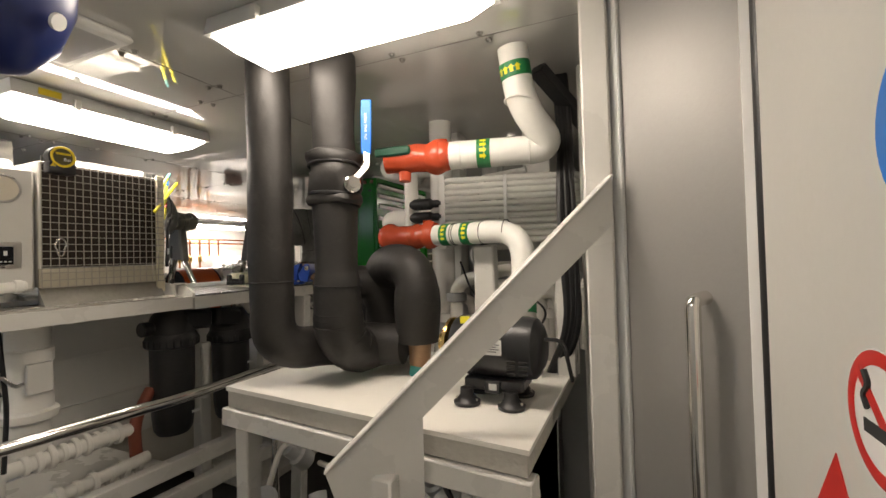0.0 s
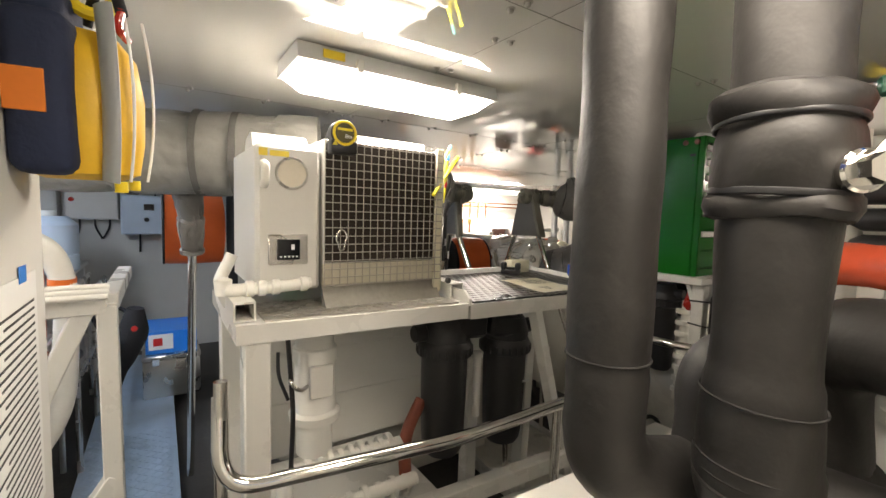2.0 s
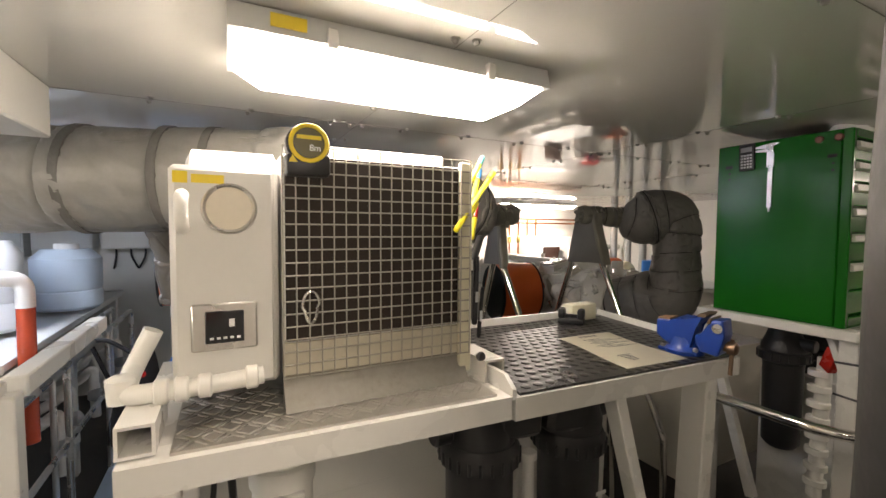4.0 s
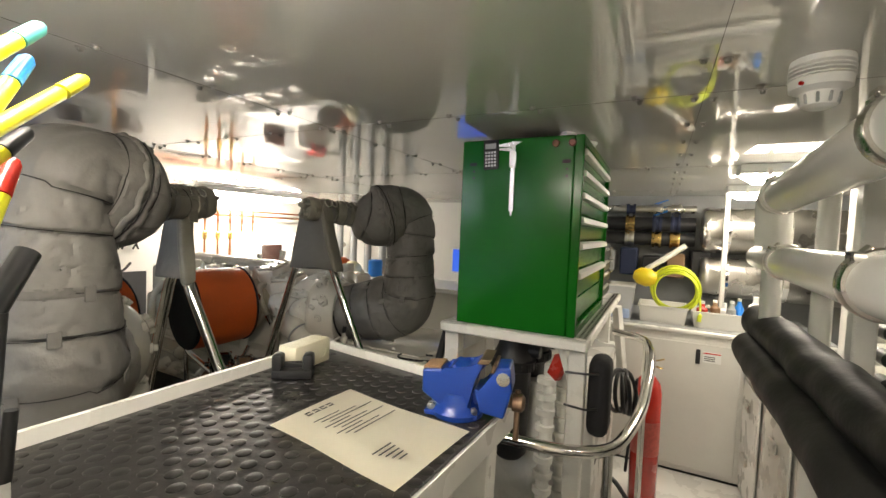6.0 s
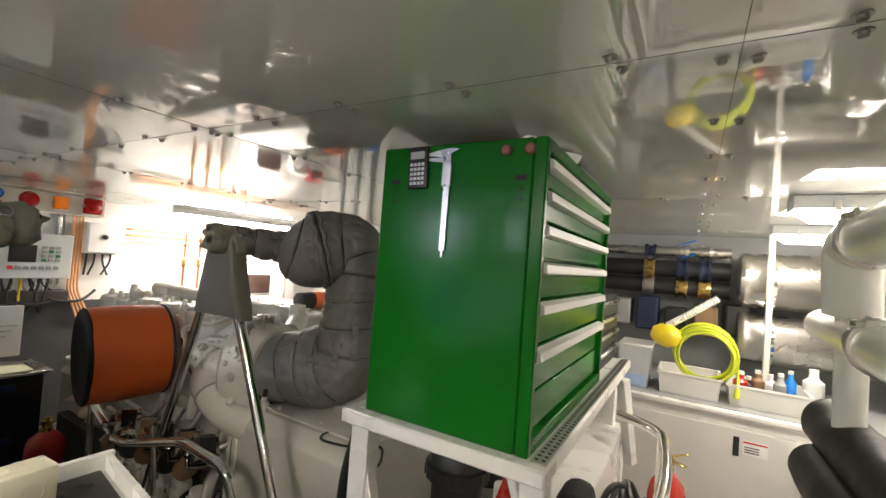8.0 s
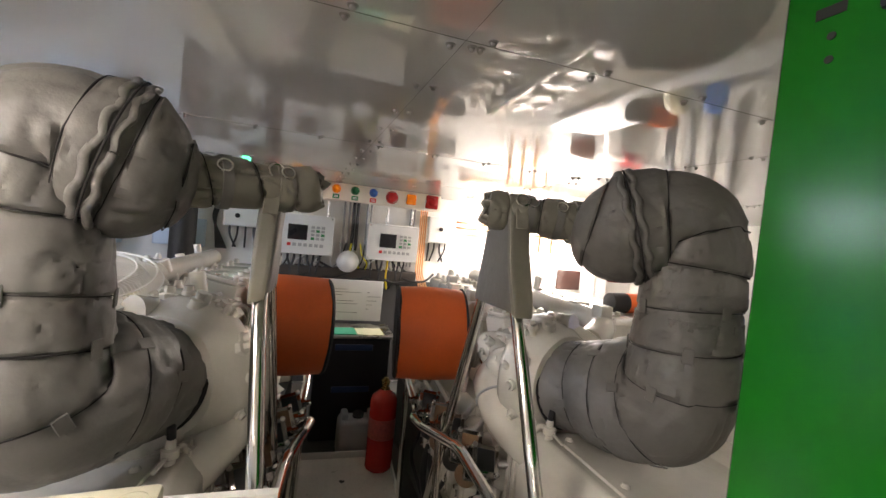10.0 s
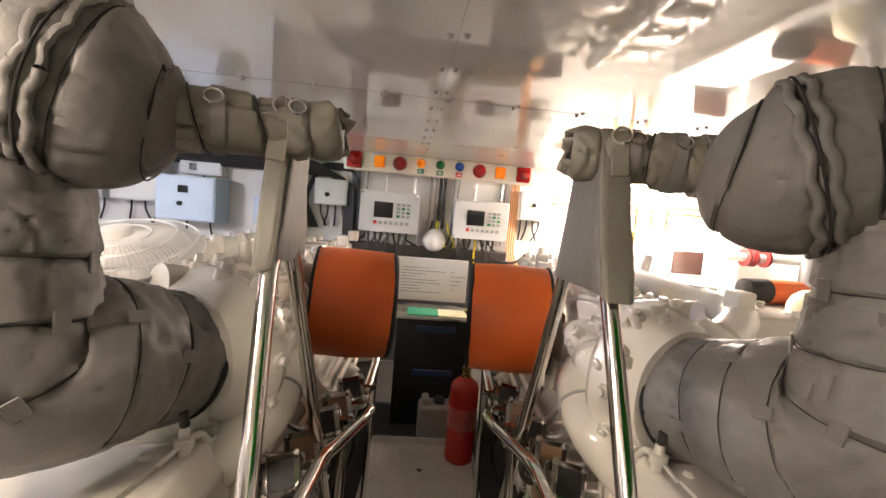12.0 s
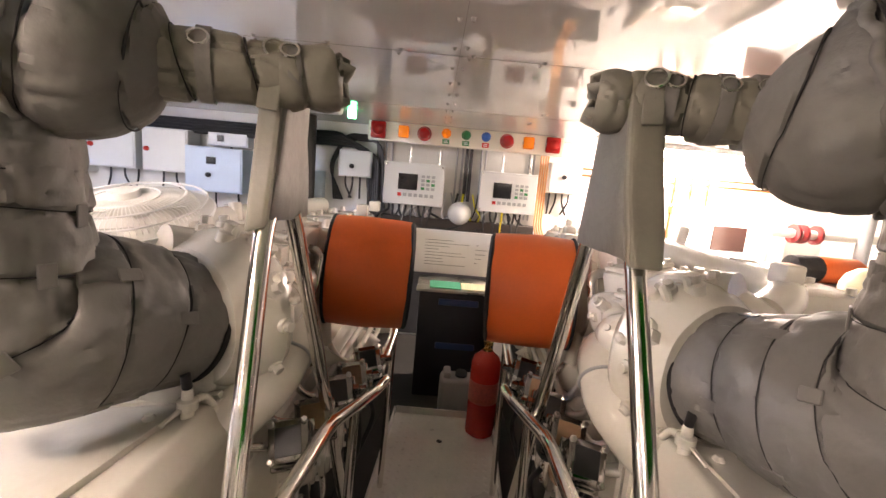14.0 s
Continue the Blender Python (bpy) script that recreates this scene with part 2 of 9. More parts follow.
def sweep(bm, path, radius, seg=14, cap=True, wobble=0.0, wscale=8.0, squash=1.0):
    """A tube along a path; radius is a number or a function of the share of its length."""
    path = [Vector(p) for p in path]
    n = len(path)
    run = [0.0]
    for a, b in zip(path, path[1:]):
        run.append(run[-1] + (b - a).length)
    total = run[-1] or 1
    u = None
    rings = []
    for i, p in enumerate(path):
        d = ((path[min(i + 1, n - 1)] - path[max(i - 1, 0)])).normalized()
        if u is None:
            u = frame_of(d)[0]
        u = (u - d * u.dot(d)).normalized()
        w = d.cross(u)
        r = radius(run[i] / total) if callable(radius) else radius
        ring = []
        for k in range(seg):
            a = 2 * math.pi * k / seg
            o = u * math.cos(a) + w * math.sin(a) * squash
            rr = r
            if wobble:
                rr = r * (1 + wobble * noise.noise((p + o * r) * wscale))
            ring.append(bm.verts.new(p + o * rr))
        rings.append(ring)
    for a, b in zip(rings, rings[1:]):
        for k in range(seg):
            bm.faces.new((a[k], a[(k + 1) % seg], b[(k + 1) % seg], b[k]))
    if cap:
        bm.faces.new(rings[0][::-1])
        bm.faces.new(rings[-1])
    return bm


def dense(path, step):
    """The same path with points about every step metres."""
    out = [Vector(path[0])]
    for a, b in zip(path, path[1:]):
        a, b = Vector(a), Vector(b)
        k = max(1, int((b - a).length / step))
        out += [a.lerp(b, (i + 1) / k) for i in range(k)]
    return out


def pipe(bm, pts, r, bend=0.08, seg=14, **kw):
    return sweep(bm, rounded(pts, bend) if bend else pts, r, seg, **kw)


def ring(bm, c, axis, R, r, seg=24, tube=8, squash=1.0):
    c, d = Vector(c), Vector(axis).normalized()
    u, w = frame_of(d)
    rows = []
    for i in range(seg):
        a = 2 * math.pi * i / seg
        o = u * math.cos(a) + w * math.sin(a)
        rows.append([bm.verts.new(c + o * (R + r * math.cos(2 * math.pi * k / tube)) + d * (r * squash * math.sin(2 * math.pi * k / tube))) for k in range(tube)])
    for i in range(seg):
        a, b = rows[i], rows[(i + 1) % seg]
        for k in range(tube):
            bm.faces.new((a[k], b[k], b[(k + 1) % tube], a[(k + 1) % tube]))
    return bm


def prism(bm, pts, off):
    """A flat outline pushed along off into a solid."""
    off = Vector(off)
    a = [bm.verts.new(Vector(p)) for p in pts]
    b = [bm.verts.new(Vector(p) + off) for p in pts]
    bm.faces.new(a)
    bm.faces.new(b[::-1])
    for i in range(len(a)):
        j = (i + 1) % len(a)
        bm.faces.new((a[i], b[i], b[j], a[j]))
    return bm


def bar(bm, p, q, w, h, up=(0, 0, 1), bevel=0.003):
    """A straight bar of rectangular section from p to q: w across, h along up."""
    p, q = Vector(p), Vector(q)
    d = (q - p).normalized()
    up = Vector(up)
    if abs(d.dot(up.normalized())) > 0.98:
        up = Vector((0, 1, 0))
    s = d.cross(up).normalized()
    t = s.cross(d)
    m = Matrix((s, d, t)).transposed().to_4x4()
    m.translation = (p + q) / 2
    return box(bm, -w / 2, w / 2, -(q - p).length / 2, (q - p).length / 2, -h / 2, h / 2, bevel, m=m)


SHIFT = Vector((0, 0, 0))      # where the area that is being drawn has its own zero
DRAWN = {}


def area(x=0.0, y=0.0, z=0.0):
    """The things that follow are drawn from this zero."""
    SHIFT.x, SHIFT.y, SHIFT.z = x, y, z


def obj(name, bm, material, smooth=True):
    me = bpy.data.meshes.new(name)
    bmesh.ops.recalc_face_normals(bm, faces=bm.faces[:])
    bm.to_mesh(me)
    bm.free()
    me.materials.append(material)
    if smooth:
        me.shade_smooth()
        me.set_sharp_from_angle(angle=radians(38))
    return new(name, me)


def B():
    return bmesh.new()


def part(name, bm, material, parent, label="", smooth=True):
    o = obj(name, bm, material, smooth)
    o.parent = parent
    o.matrix_parent_inverse = DRAWN.get(parent.name, Matrix()) if parent.parent is None else Matrix()
    return tagged(o, label) if label else o


def thing(name, at, label, category, group="", kind=""):
    e = new(name)
    e.empty_display_size = 0.05
    e.matrix_basis = Matrix.Translation(Vector(at) + SHIFT)
    DRAWN[e.name] = Matrix.Translation(-Vector(at))
    return tagged(e, label, category, group, kind)


def solo(name, bm, material, label, category, group="", kind="", smooth=True):
    o = obj(name, bm, material, smooth)
    o.matrix_basis = Matrix.Translation(SHIFT)
    return tagged(o, label, category, group, kind)


def structure(name, bm, material, label="", smooth=True):
    return tagged(obj(name, bm, material, smooth), label, "", "", "structure")


def words(name, text, m, size, material, parent, depth=0.0004):
    """Raised lettering, as a mesh."""
    c = bpy.data.curves.new(name, "FONT")
    c.body, c.size, c.extrude, c.align_x, c.align_y = text, size, depth, "CENTER", "CENTER"
    t = bpy.data.objects.new(name, c)
    scene.collection.objects.link(t)
    bpy.context.view_layer.update()
    me = bpy.data.meshes.new_from_object(t.evaluated_get(bpy.context.evaluated_depsgraph_get()))
    bpy.data.objects.remove(t)
    me.transform(m)
    me.materials.clear()
    me.materials.append(material)
    o = new(name, me)
    o.parent = parent
    o.matrix_parent_inverse = DRAWN.get(parent.name, Matrix())
    return o

# ---- the room: floor, ceiling, bulkheads ----
ZC = 2.012          # underside of the ceiling panels
bm = B()
box(bm, -6.3, 1.2, -1.6, 6.2, -0.12, 0.0, 0)
structure("floor", bm, BILGE, "dark painted bilge floor under the plates")
bm = B()
box(bm, -6.3, 1.2, -1.6, 6.2, ZC, ZC + 0.1, 0)
ceiling = structure("ceiling", bm, CEIL, "glossy white painted ceiling panels")
bm = B()
box(bm, -6.3, -5.85, -1.6, 6.2, 0.0, ZC, 0)
structure("wall_end", bm, OFFWHITE, "white bulkhead behind the engine controls")
bm = B()
box(bm, -5.85, 1.2, 6.0, 6.2, 0.0, ZC, 0)
structure("wall_hull", bm, OFFWHITE, "white hull side wall")
bm = B()
box(bm, -1.75, 0.55, 5.05, 5.15, 0.0, ZC, 0)
structure("wall_passage_end", bm, GREYBOX, "dark grey bulkhead behind the stacked pipes")
bm = B()
box(bm, 0.55, 0.65, 0.74, 6.0, 0.0, ZC, 0)
structure("wall_side", bm, OFFWHITE, "white side bulkhead")
bm = B()
box(bm, -5.85, 1.2, -1.6, -1.45, 0.0, ZC, 0)
structure("wall_hull_port", bm, PALEGREY, "pale grey hull side wall")
bm = B()
box(bm, 1.1, 1.2, -1.45, 0.7, 0.0, ZC, 0)
box(bm, 0.65, 1.2, 0.66, 0.74, 0.0, ZC, 0)
structure("wall_entry", bm, OFFWHITE, "white wall of the entry lobby")
# the bulkhead with the doorway that the camera stands in
bm = B()
box(bm, -1.33, -0.60, 0.02, 0.10, 0.0, ZC, 0.006)
structure("wall_door", bm, OFFWHITE, "white bulkhead beside the doorway")

# walkway plates
bm = B()
prism(bm, [(-4.30, 2.018, 0.005), (-4.28, 2.632, 0.005), (-1.9, 2.47, 0.005), (-1.9, 1.855, 0.005)], (0, 0, 0.045))
t = structure("floor_plate_aisle", bm, GREYTREAD, "grey metal tread plate between the engines")
bm = B()
bar(bm, (-4.305, 2.011, 0.048), (-1.9, 1.848, 0.048), 0.012, 0.086, bevel=0.002)
bar(bm, (-4.285, 2.639, 0.048), (-1.9, 2.477, 0.048), 0.012, 0.086, bevel=0.002)
bar(bm, (-4.309, 2.02, 0.048), (-4.289, 2.63, 0.048), 0.012, 0.086, bevel=0.002)
structure("trim_aisle", bm, WHITE, "white upstand round the tread plate")
bm = B()
for i in range(44):
    for j in range(11):
        x = -4.24 + 0.05 * i
        y = 2.075 + 0.05 * j - (x + 4.28) * 0.068
        lathe(bm, (x, y, 0.050), (0, 0, 1), [(-0.001, 0.013), (0.001, 0.012), (0.0025, 0.007), (0.0028, 0)], 10)
o = part("dimples", bm, GREYTREAD, t)
tagged(o, "raised round dimples", kind="stuff")
bm = B()
cyl(bm, (-4.02, 2.30, 0.0495), (-4.02, 2.30, 0.0508), 0.017, seg=16)
part("lifting_hole", bm, BLACK, t, "dark lifting hole")
bm = B()
box(bm, -1.30, -0.30, 1.9, 4.17, 0.05, 0.10, 0.003)
structure("floor_plate_passage", bm, WHITE, "white painted floor plate in the passage")
bm = B()
box(bm, -5.4, -1.6, -0.13, 0.335, 0.05, 0.09, 0.003)
t = structure("floor_plate_port", bm, BLUETREAD, "blue-grey tread plate along the hull side")
bm = B()
for i in range(56):
    for j in range(12):
        x, y = -3.60 + 0.036 * i, -0.105 + 0.036 * j
        a = 1 if (i + j) % 2 else -1
        bar(bm, (x - 0.012, y - 0.012 * a, 0.0905), (x + 0.012, y + 0.012 * a, 0.0905), 0.007, 0.003, bevel=0)
o = part("tread_pattern", bm, BLUETREAD, t)
tagged(o, "raised tread bars", kind="stuff")

# ---- insulated cooling pipes and chiller corner ----
AX, AY, BX, BY = -0.718, 0.845, -0.54, 0.916
th = thing("insulated_pipe", (AX, AY, 1.10), "thick black foam-insulated pipe rising to the ceiling", "pipe", "black insulated pipes")
bm = B()
sweep(bm, dense(rounded([(AX, AY, ZC), (AX, AY, 1.160), (AX + 0.10, AY + 0.20, 1.150), (AX + 0.30, AY + 0.24, 1.150)], 0.10, 10), 0.012), lambda q: 0.0615 + 0.0028 * math.sin(q * 23) * math.sin(q * 9.0) + 0.0022 * (q > 0.545), 36, wobble=0.055, wscale=8)
part("tube", bm, FOAM, th)
bm = B()
ring(bm, (AX, AY, 1.36), (0, 0, 1), 0.0622, 0.002, 28)
part("joint", bm, SEAM, th)

th = thing("insulated_pipe", (BX, BY, 1.10), "black foam-insulated pipe with a valve section, rising to the ceiling", "pipe", "black insulated pipes")
bm = B()
sweep(bm, dense(rounded([(BX, BY, ZC), (BX, BY, 1.140), (BX + 0.02, BY + 0.30, 1.135)], 0.13, 10), 0.012), lambda q: 0.0625 + 0.0025 * math.sin(q * 19 + 1) + 0.0030 * (q > 0.57) + 0.0035 * (q > 0.665) - 0.0030 * (q > 0.72) + 0.0035 * (q > 0.775), 36, wobble=0.055, wscale=8)
part("tube", bm, FOAM, th)
bm = B()
lathe(bm, (BX, BY, 1.572), (0, 0, 1), [(0, 0.062), (0.003, 0.074), (0.014, 0.079), (0.026, 0.077), (0.033, 0.071), (0.045, 0.074), (0.075, 0.077), (0.105, 0.075), (0.118, 0.071), (0.126, 0.077), (0.140, 0.081), (0.152, 0.078), (0.160, 0.066)], 48)
for v in bm.verts:
    o = V(v.co.x - BX, v.co.y - BY, 0)
    v.co += o * (0.16 * noise.noise(v.co * 14) - 0.10 * math.exp(-((v.co - V(BX + 0.05, BY - 0.06, 1.715)).length / 0.03) ** 2))
    v.co.z += 0.008 * noise.noise(v.co * 17)
part("valve_sleeve", bm, FOAM, th)
bm = B()
ring(bm, (BX, BY, 1.606), (0.05, 0.02, 1), 0.0745, 0.003, 36, squash=1.6)
part("clip_band", bm, BLACK, th)
bm = B()
ring(bm, (BX, BY, 1.690), (-0.03, 0.05, 1), 0.0745, 0.003, 36, squash=1.2)
part("clip_band", bm, BLACK, th)
for z in (1.345, 1.262, 1.245, 1.225):
    bm = B()
    ring(bm, (BX, BY, z), (0.04, 0.03, 1), 0.0680, 0.0016, 36)
    part("joint", bm, SEAM, th)

for a in (12, 34, 56, 78):
    c, sn = math.cos(math.radians(a)), math.sin(math.radians(a))
    bm = B()
    ring(bm, (BX, BY + 0.13 - 0.13 * c, 1.27 - 0.13 * sn), (0, sn, -c), 0.0712, 0.0018, 36)
    part("joint", bm, SEAM, th)

th = thing("insulated_pipe", (-0.60, 1.06, 1.10), "short black foam-insulated elbow behind the risers", "pipe", "black insulated pipes")
bm = B()
sweep(bm, dense(rounded([(-0.63, 1.02, 1.125), (-0.655, 1.05, 1.335), (-0.56, 1.16, 1.345), (-0.53, 1.18, 1.155)], 0.09, 10), 0.012), lambda q: 0.058 + 0.0025 * math.sin(q * 21), 30, wobble=0.06, wscale=8)
part("tube", bm, FOAM, th)

th = thing("insulated_pipe", (-0.37, 1.09, 1.10), "black foam-insulated pipe bent into an upside-down U", "pipe", "black insulated pipes")
bm = B()
sweep(bm, dense(rounded([(-0.545, 1.20, 1.125), (-0.545, 1.17, 1.398), (-0.37, 1.09, 1.398), (-0.37, 1.09, 1.160)], 0.10, 12), 0.012), lambda q: 0.067 + 0.003 * math.sin(q * 17) + 0.0025 * (q > 0.73), 36, wobble=0.05, wscale=8)
part("tube", bm, FOAM, th)
for z in (1.235, 1.30):
    bm = B()
    ring(bm, (-0.37, 1.09, z), (0, 0, 1), 0.067, 0.002, 28)
    part("joint", bm, SEAM, th)
bm = B()
cyl(bm, (-0.37, 1.09, 1.165), (-0.37, 1.09, 1.090), 0.032, 0.030)
cyl(bm, (-0.345, 1.065, 1.165), (-0.35, 1.065, 1.095), 0.028)
part("stub", bm, BROWN, th)
bm = B()
lathe(bm, (-0.37, 1.09, 1.057), (0, 0, 1), [(0, 0.030), (0.006, 0.031), (0.03, 0.027), (0.036, 0.025)], 20)
part("collar", bm, TEAL, th)

# white insulated base with its rim, on a steel frame
area(-0.03, 0.02, -0.045)
th = thing("drip_tray_base", (-0.4, 0.9, 0.9), "white painted insulated base slab with grey sides", "base")
bm = B()
prism(bm, [(-0.825, 0.785, 1.045), (0.078, 0.685, 1.045), (0.095, 1.36, 1.045), (-0.80, 1.36, 1.045)], (0, 0, 0.045))
part("core", bm, mat("grey_foam_board", (0.50, 0.48, 0.43), 0.8, var=0.15, bump=0.5, bump_scale=40), th, "grey foam edge")
bm = B()
prism(bm, [(-0.83, 0.782, 1.09), (-0.235, 0.715, 1.09), (-0.235, 1.365, 1.09), (-0.805, 1.365, 1.09)], (0, 0, 0.012))
part("top_sheet", bm, SLABWHITE, th)
bm = B()
prism(bm, [(-0.229, 0.714, 1.089), (0.083, 0.680, 1.089), (0.10, 1.365, 1.089), (-0.229, 1.365, 1.089)], (0, 0, 0.010))
part("top_sheet", bm, SLABWHITE, th)
bm = B()
bar(bm, (-0.84, 0.80, 1.015), (0.09, 0.695, 1.015), 0.05, 0.05)
bar(bm, (-0.815, 0.86, 1.015), (-0.80, 1.36, 1.015), 0.05, 0.05)
part("frame_rail", bm, WHITE, th)
for x, y in ((-0.8, 0.83), (0.06, 0.74), (-0.78, 1.33)):
    bm = B()
    box(bm, x - 0.025, x + 0.025, y - 0.025, y + 0.025, 0.0, 0.99, 0.004)
    part("leg", bm, WHITE, th)

area()


def arrow(m, s, parent):
    """A small yellow flow arrow, raised a hair over its band."""
    b = B()
    prism(b, [m @ V(-0.25 * s, -0.5 * s, 0), m @ V(0.25 * s, -0.5 * s, 0), m @ V(0.25 * s, 0.1 * s, 0), m @ V(0.5 * s, 0.1 * s, 0), m @ V(0, 0.5 * s, 0), m @ V(-0.5 * s, 0.1 * s, 0), m @ V(-0.25 * s, 0.1 * s, 0)], m.to_3x3() @ V(0, 0, 0.0006))
    part("arrow", b, PENYELLOW, parent, "yellow flow arrow")


def flow_band(a, b, r, parent, turn=1):
    """A green band round a pipe from a to b, with yellow arrows along it on the side to the room."""
    bm = B()
    cyl(bm, a, b, r, seg=28)
    band = part("flow_band", bm, GREENBAND, parent, "green flow band")
    a, b = V(*a), V(*b)
    d = (b - a).normalized()
    out = V(-0.25, -0.95, 0.2)
    out = (out - d * out.dot(d)).normalized()
    side = d.cross(out)
    for k in (-1.5, -0.5, 0.5, 1.5):
        n = (out * math.cos(k * 0.40) + side * math.sin(k * 0.40)).normalized()
        y = d * turn
        m = Matrix.Identity(3)
        x = y.cross(n)
        for col, w in enumerate((x, y, n)):
            for row in range(3):
                m[row][col] = w[row]
        arrow(Matrix.Translation((a + b) * 0.5 + n * (r + 0.0002)) @ m.to_4x4(), (b - a).length * 0.50, parent)


# red-coated valves and white covered pipes
th = thing("white_pipe", (-0.1, 1.2, 1.10), "white covered pipe with red valve, bent up to the ceiling", "pipe", "white service pipes")
bm = B()
sweep(bm, dense(rounded([(-0.27, 1.150, 1.738), (0.045, 1.215, 1.738), (-0.035, 1.12, 1.85), (-0.05, 1.10, ZC)], 0.075, 10), 0.02), 0.043, 24, wobble=0.02, wscale=10)
part("tube", bm, PIPEWHITE, th)
for q in ((-0.235, 1.158, 1.738), (-0.03, 1.2, 1.738)):
    bm = B()
    ring(bm, q, (1, 0.2, 0), 0.0435, 0.003, 24)
    part("joint", bm, PIPEWHITE, th)
bm = B()
ring(bm, (-0.037, 1.118, 1.86), (0.1, 0.1, 1), 0.0435, 0.003, 24)
part("joint", bm, PIPEWHITE, th)
flow_band((-0.185, 1.1675, 1.738), (-0.145, 1.1755, 1.738), 0.0447, th)
flow_band((-0.042, 1.108, 1.925), (-0.047, 1.102, 1.965), 0.0447, th)
bm = B()
sweep(bm, dense([(-0.475, 1.10, 1.735), (-0.27, 1.150, 1.738)], 0.012), lambda s: 0.040 + 0.010 * math.exp(-((s - 0.88) / 0.10) ** 2) + 0.005 * math.exp(-((s - 0.45) / 0.2) ** 2), 24, wobble=0.10, wscale=22)
sweep(bm, dense([(-0.30, 1.14, 1.76), (-0.30, 1.135, 1.79)], 0.01), 0.024, 16, wobble=0.05, wscale=20)
sweep(bm, dense([(-0.345, 1.132, 1.735), (-0.285, 1.147, 1.737)], 0.008), lambda s: 0.043 + 0.012 * math.sin(math.pi * s), 24, wobble=0.08, wscale=25)
sweep(bm, dense([(-0.415, 1.115, 1.70), (-0.415, 1.113, 1.665)], 0.008), 0.020, 14, wobble=0.05, wscale=20)
part("valve_body", bm, RED, th, "red rubber-coated valve body")
bm = B()
bar(bm, (-0.49, 1.055, 1.752), (-0.375, 1.075, 1.755), 0.012, 0.028, bevel=0.006)
part("valve_lever", bm, mat("dark_green_grip", (0.010, 0.075, 0.045), 0.35, var=0.1), th, "dark green lever grip")

th = thing("white_pipe", (-0.07, 1.24, 1.10), "white covered pipe with red valve, bent down to a motor", "pipe", "white service pipes")
bm = B()
sweep(bm, dense(rounded([(-0.40, 1.30, 1.497), (-0.065, 1.235, 1.497), (-0.055, 1.16, 1.16)], 0.10, 10), 0.02), 0.037, 24, wobble=0.02, wscale=10)
part("tube", bm, PIPEWHITE, th)
for x in (-0.345, -0.262):
    y = 1.30 - (x + 0.40) * 0.194
    flow_band((x - 0.016, y + 0.003, 1.497), (x + 0.016, y - 0.003, 1.497), 0.0387, th, -1)
for x in (-0.316, -0.308, -0.205, -0.12):
    bm = B()
    ring(bm, (x, 1.30 - (x + 0.40) * 0.194, 1.497), (1, -0.194, 0), 0.0380, 0.0013, 24)
    part("cable_tie", bm, BLACK, th)
flow_band((-0.0565, 1.172, 1.245), (-0.058, 1.182, 1.285), 0.0388, th)
bm = B()
sweep(bm, dense([(-0.50, 1.322, 1.497), (-0.455, 1.312, 1.497)], 0.006), lambda s: 0.036 + 0.010 * math.sin(math.pi * s), 24, wobble=0.10, wscale=25)
sweep(bm, dense([(-0.43, 1.307, 1.53), (-0.43, 1.303, 1.555)], 0.006), 0.017, 14, wobble=0.05, wscale=20)
sweep(bm, dense([(-0.63, 1.348, 1.500), (-0.392, 1.298, 1.500)], 0.010), lambda s: 0.040 + 0.014 * math.exp(-((s - 0.10) / 0.10) ** 2) + 0.012 * math.exp(-((s - 0.88) / 0.08) ** 2), 24, wobble=0.10, wscale=22)
part("valve_body", bm, RED, th, "red rubber-coated valve body")

# blue ball-valve handle
th = thing("ball_valve", (-0.44, 0.885, 1.60), "blue ball valve lever on a chrome stem", "valve")
bm = B()
bar(bm, (-0.428, 0.912, 1.712), (-0.428, 0.918, 1.868), 0.030, 0.008, up=(0.41, -0.91, 0), bevel=0.003)
part("grip", bm, mat("blue_vinyl_grip", (0.0, 0.13, 0.52), 0.45, var=0.06), th, "blue plastic grip")
bm = B()
bar(bm, (-0.426, 0.912, 1.72), (-0.424, 0.905, 1.675), 0.018, 0.004, up=(0.6, -0.8, 0), bevel=0.001)
bar(bm, (-0.424, 0.906, 1.678), (-0.448, 0.878, 1.635), 0.018, 0.004, up=(0.6, -0.8, 0.3), bevel=0.001)
part("lever", bm, STEEL, th)
bm = B()
cyl(bm, (-0.475, 0.905, 1.628), (-0.435, 0.862, 1.628), 0.016, seg=6)
cyl(bm, (-0.50, 0.925, 1.628), (-0.455, 0.885, 1.628), 0.024, seg=20, bevel=0.003)
part("stem_nut", bm, CHROME, th)
words("lettering", "ON  BALL VALVE", Matrix.Translation((-0.4255, 0.9085, 1.79)) @ pose(0, 0, 0, 90, -90, 24), 0.0100, WHITEPAPER, th)

# coil of white hose behind
th = thing("hose_coil", (-0.2, 1.55, 1.45), "flat coil of white hose tied against the bulkhead", "hose")
for i in range(11):
    z = 1.478 + i * 0.0245
    bm = B()
    pipe(bm, [(-0.445, 1.60, z), (-0.43, 1.485 - 0.004 * (i % 3), z), (0.065, 1.60 - 0.004 * (i % 2), z + 0.002), (0.07, 1.72, z)], 0.0118, 0.03, 12)
    part("hose_turn", bm, PIPEWHITE, th)
for x in (-0.195,):
    bm = B()
    bar(bm, (x, 1.522, 1.46), (x, 1.522, 1.735), 0.014, 0.004, up=(0, 1, 0))
    part("tie", bm, WHITEPAPER, th)
bm = B()
box(bm, -0.47, -0.44, 1.5, 1.54, 1.45, 1.75, 0.003)
part("bracket", bm, WHITE, th)

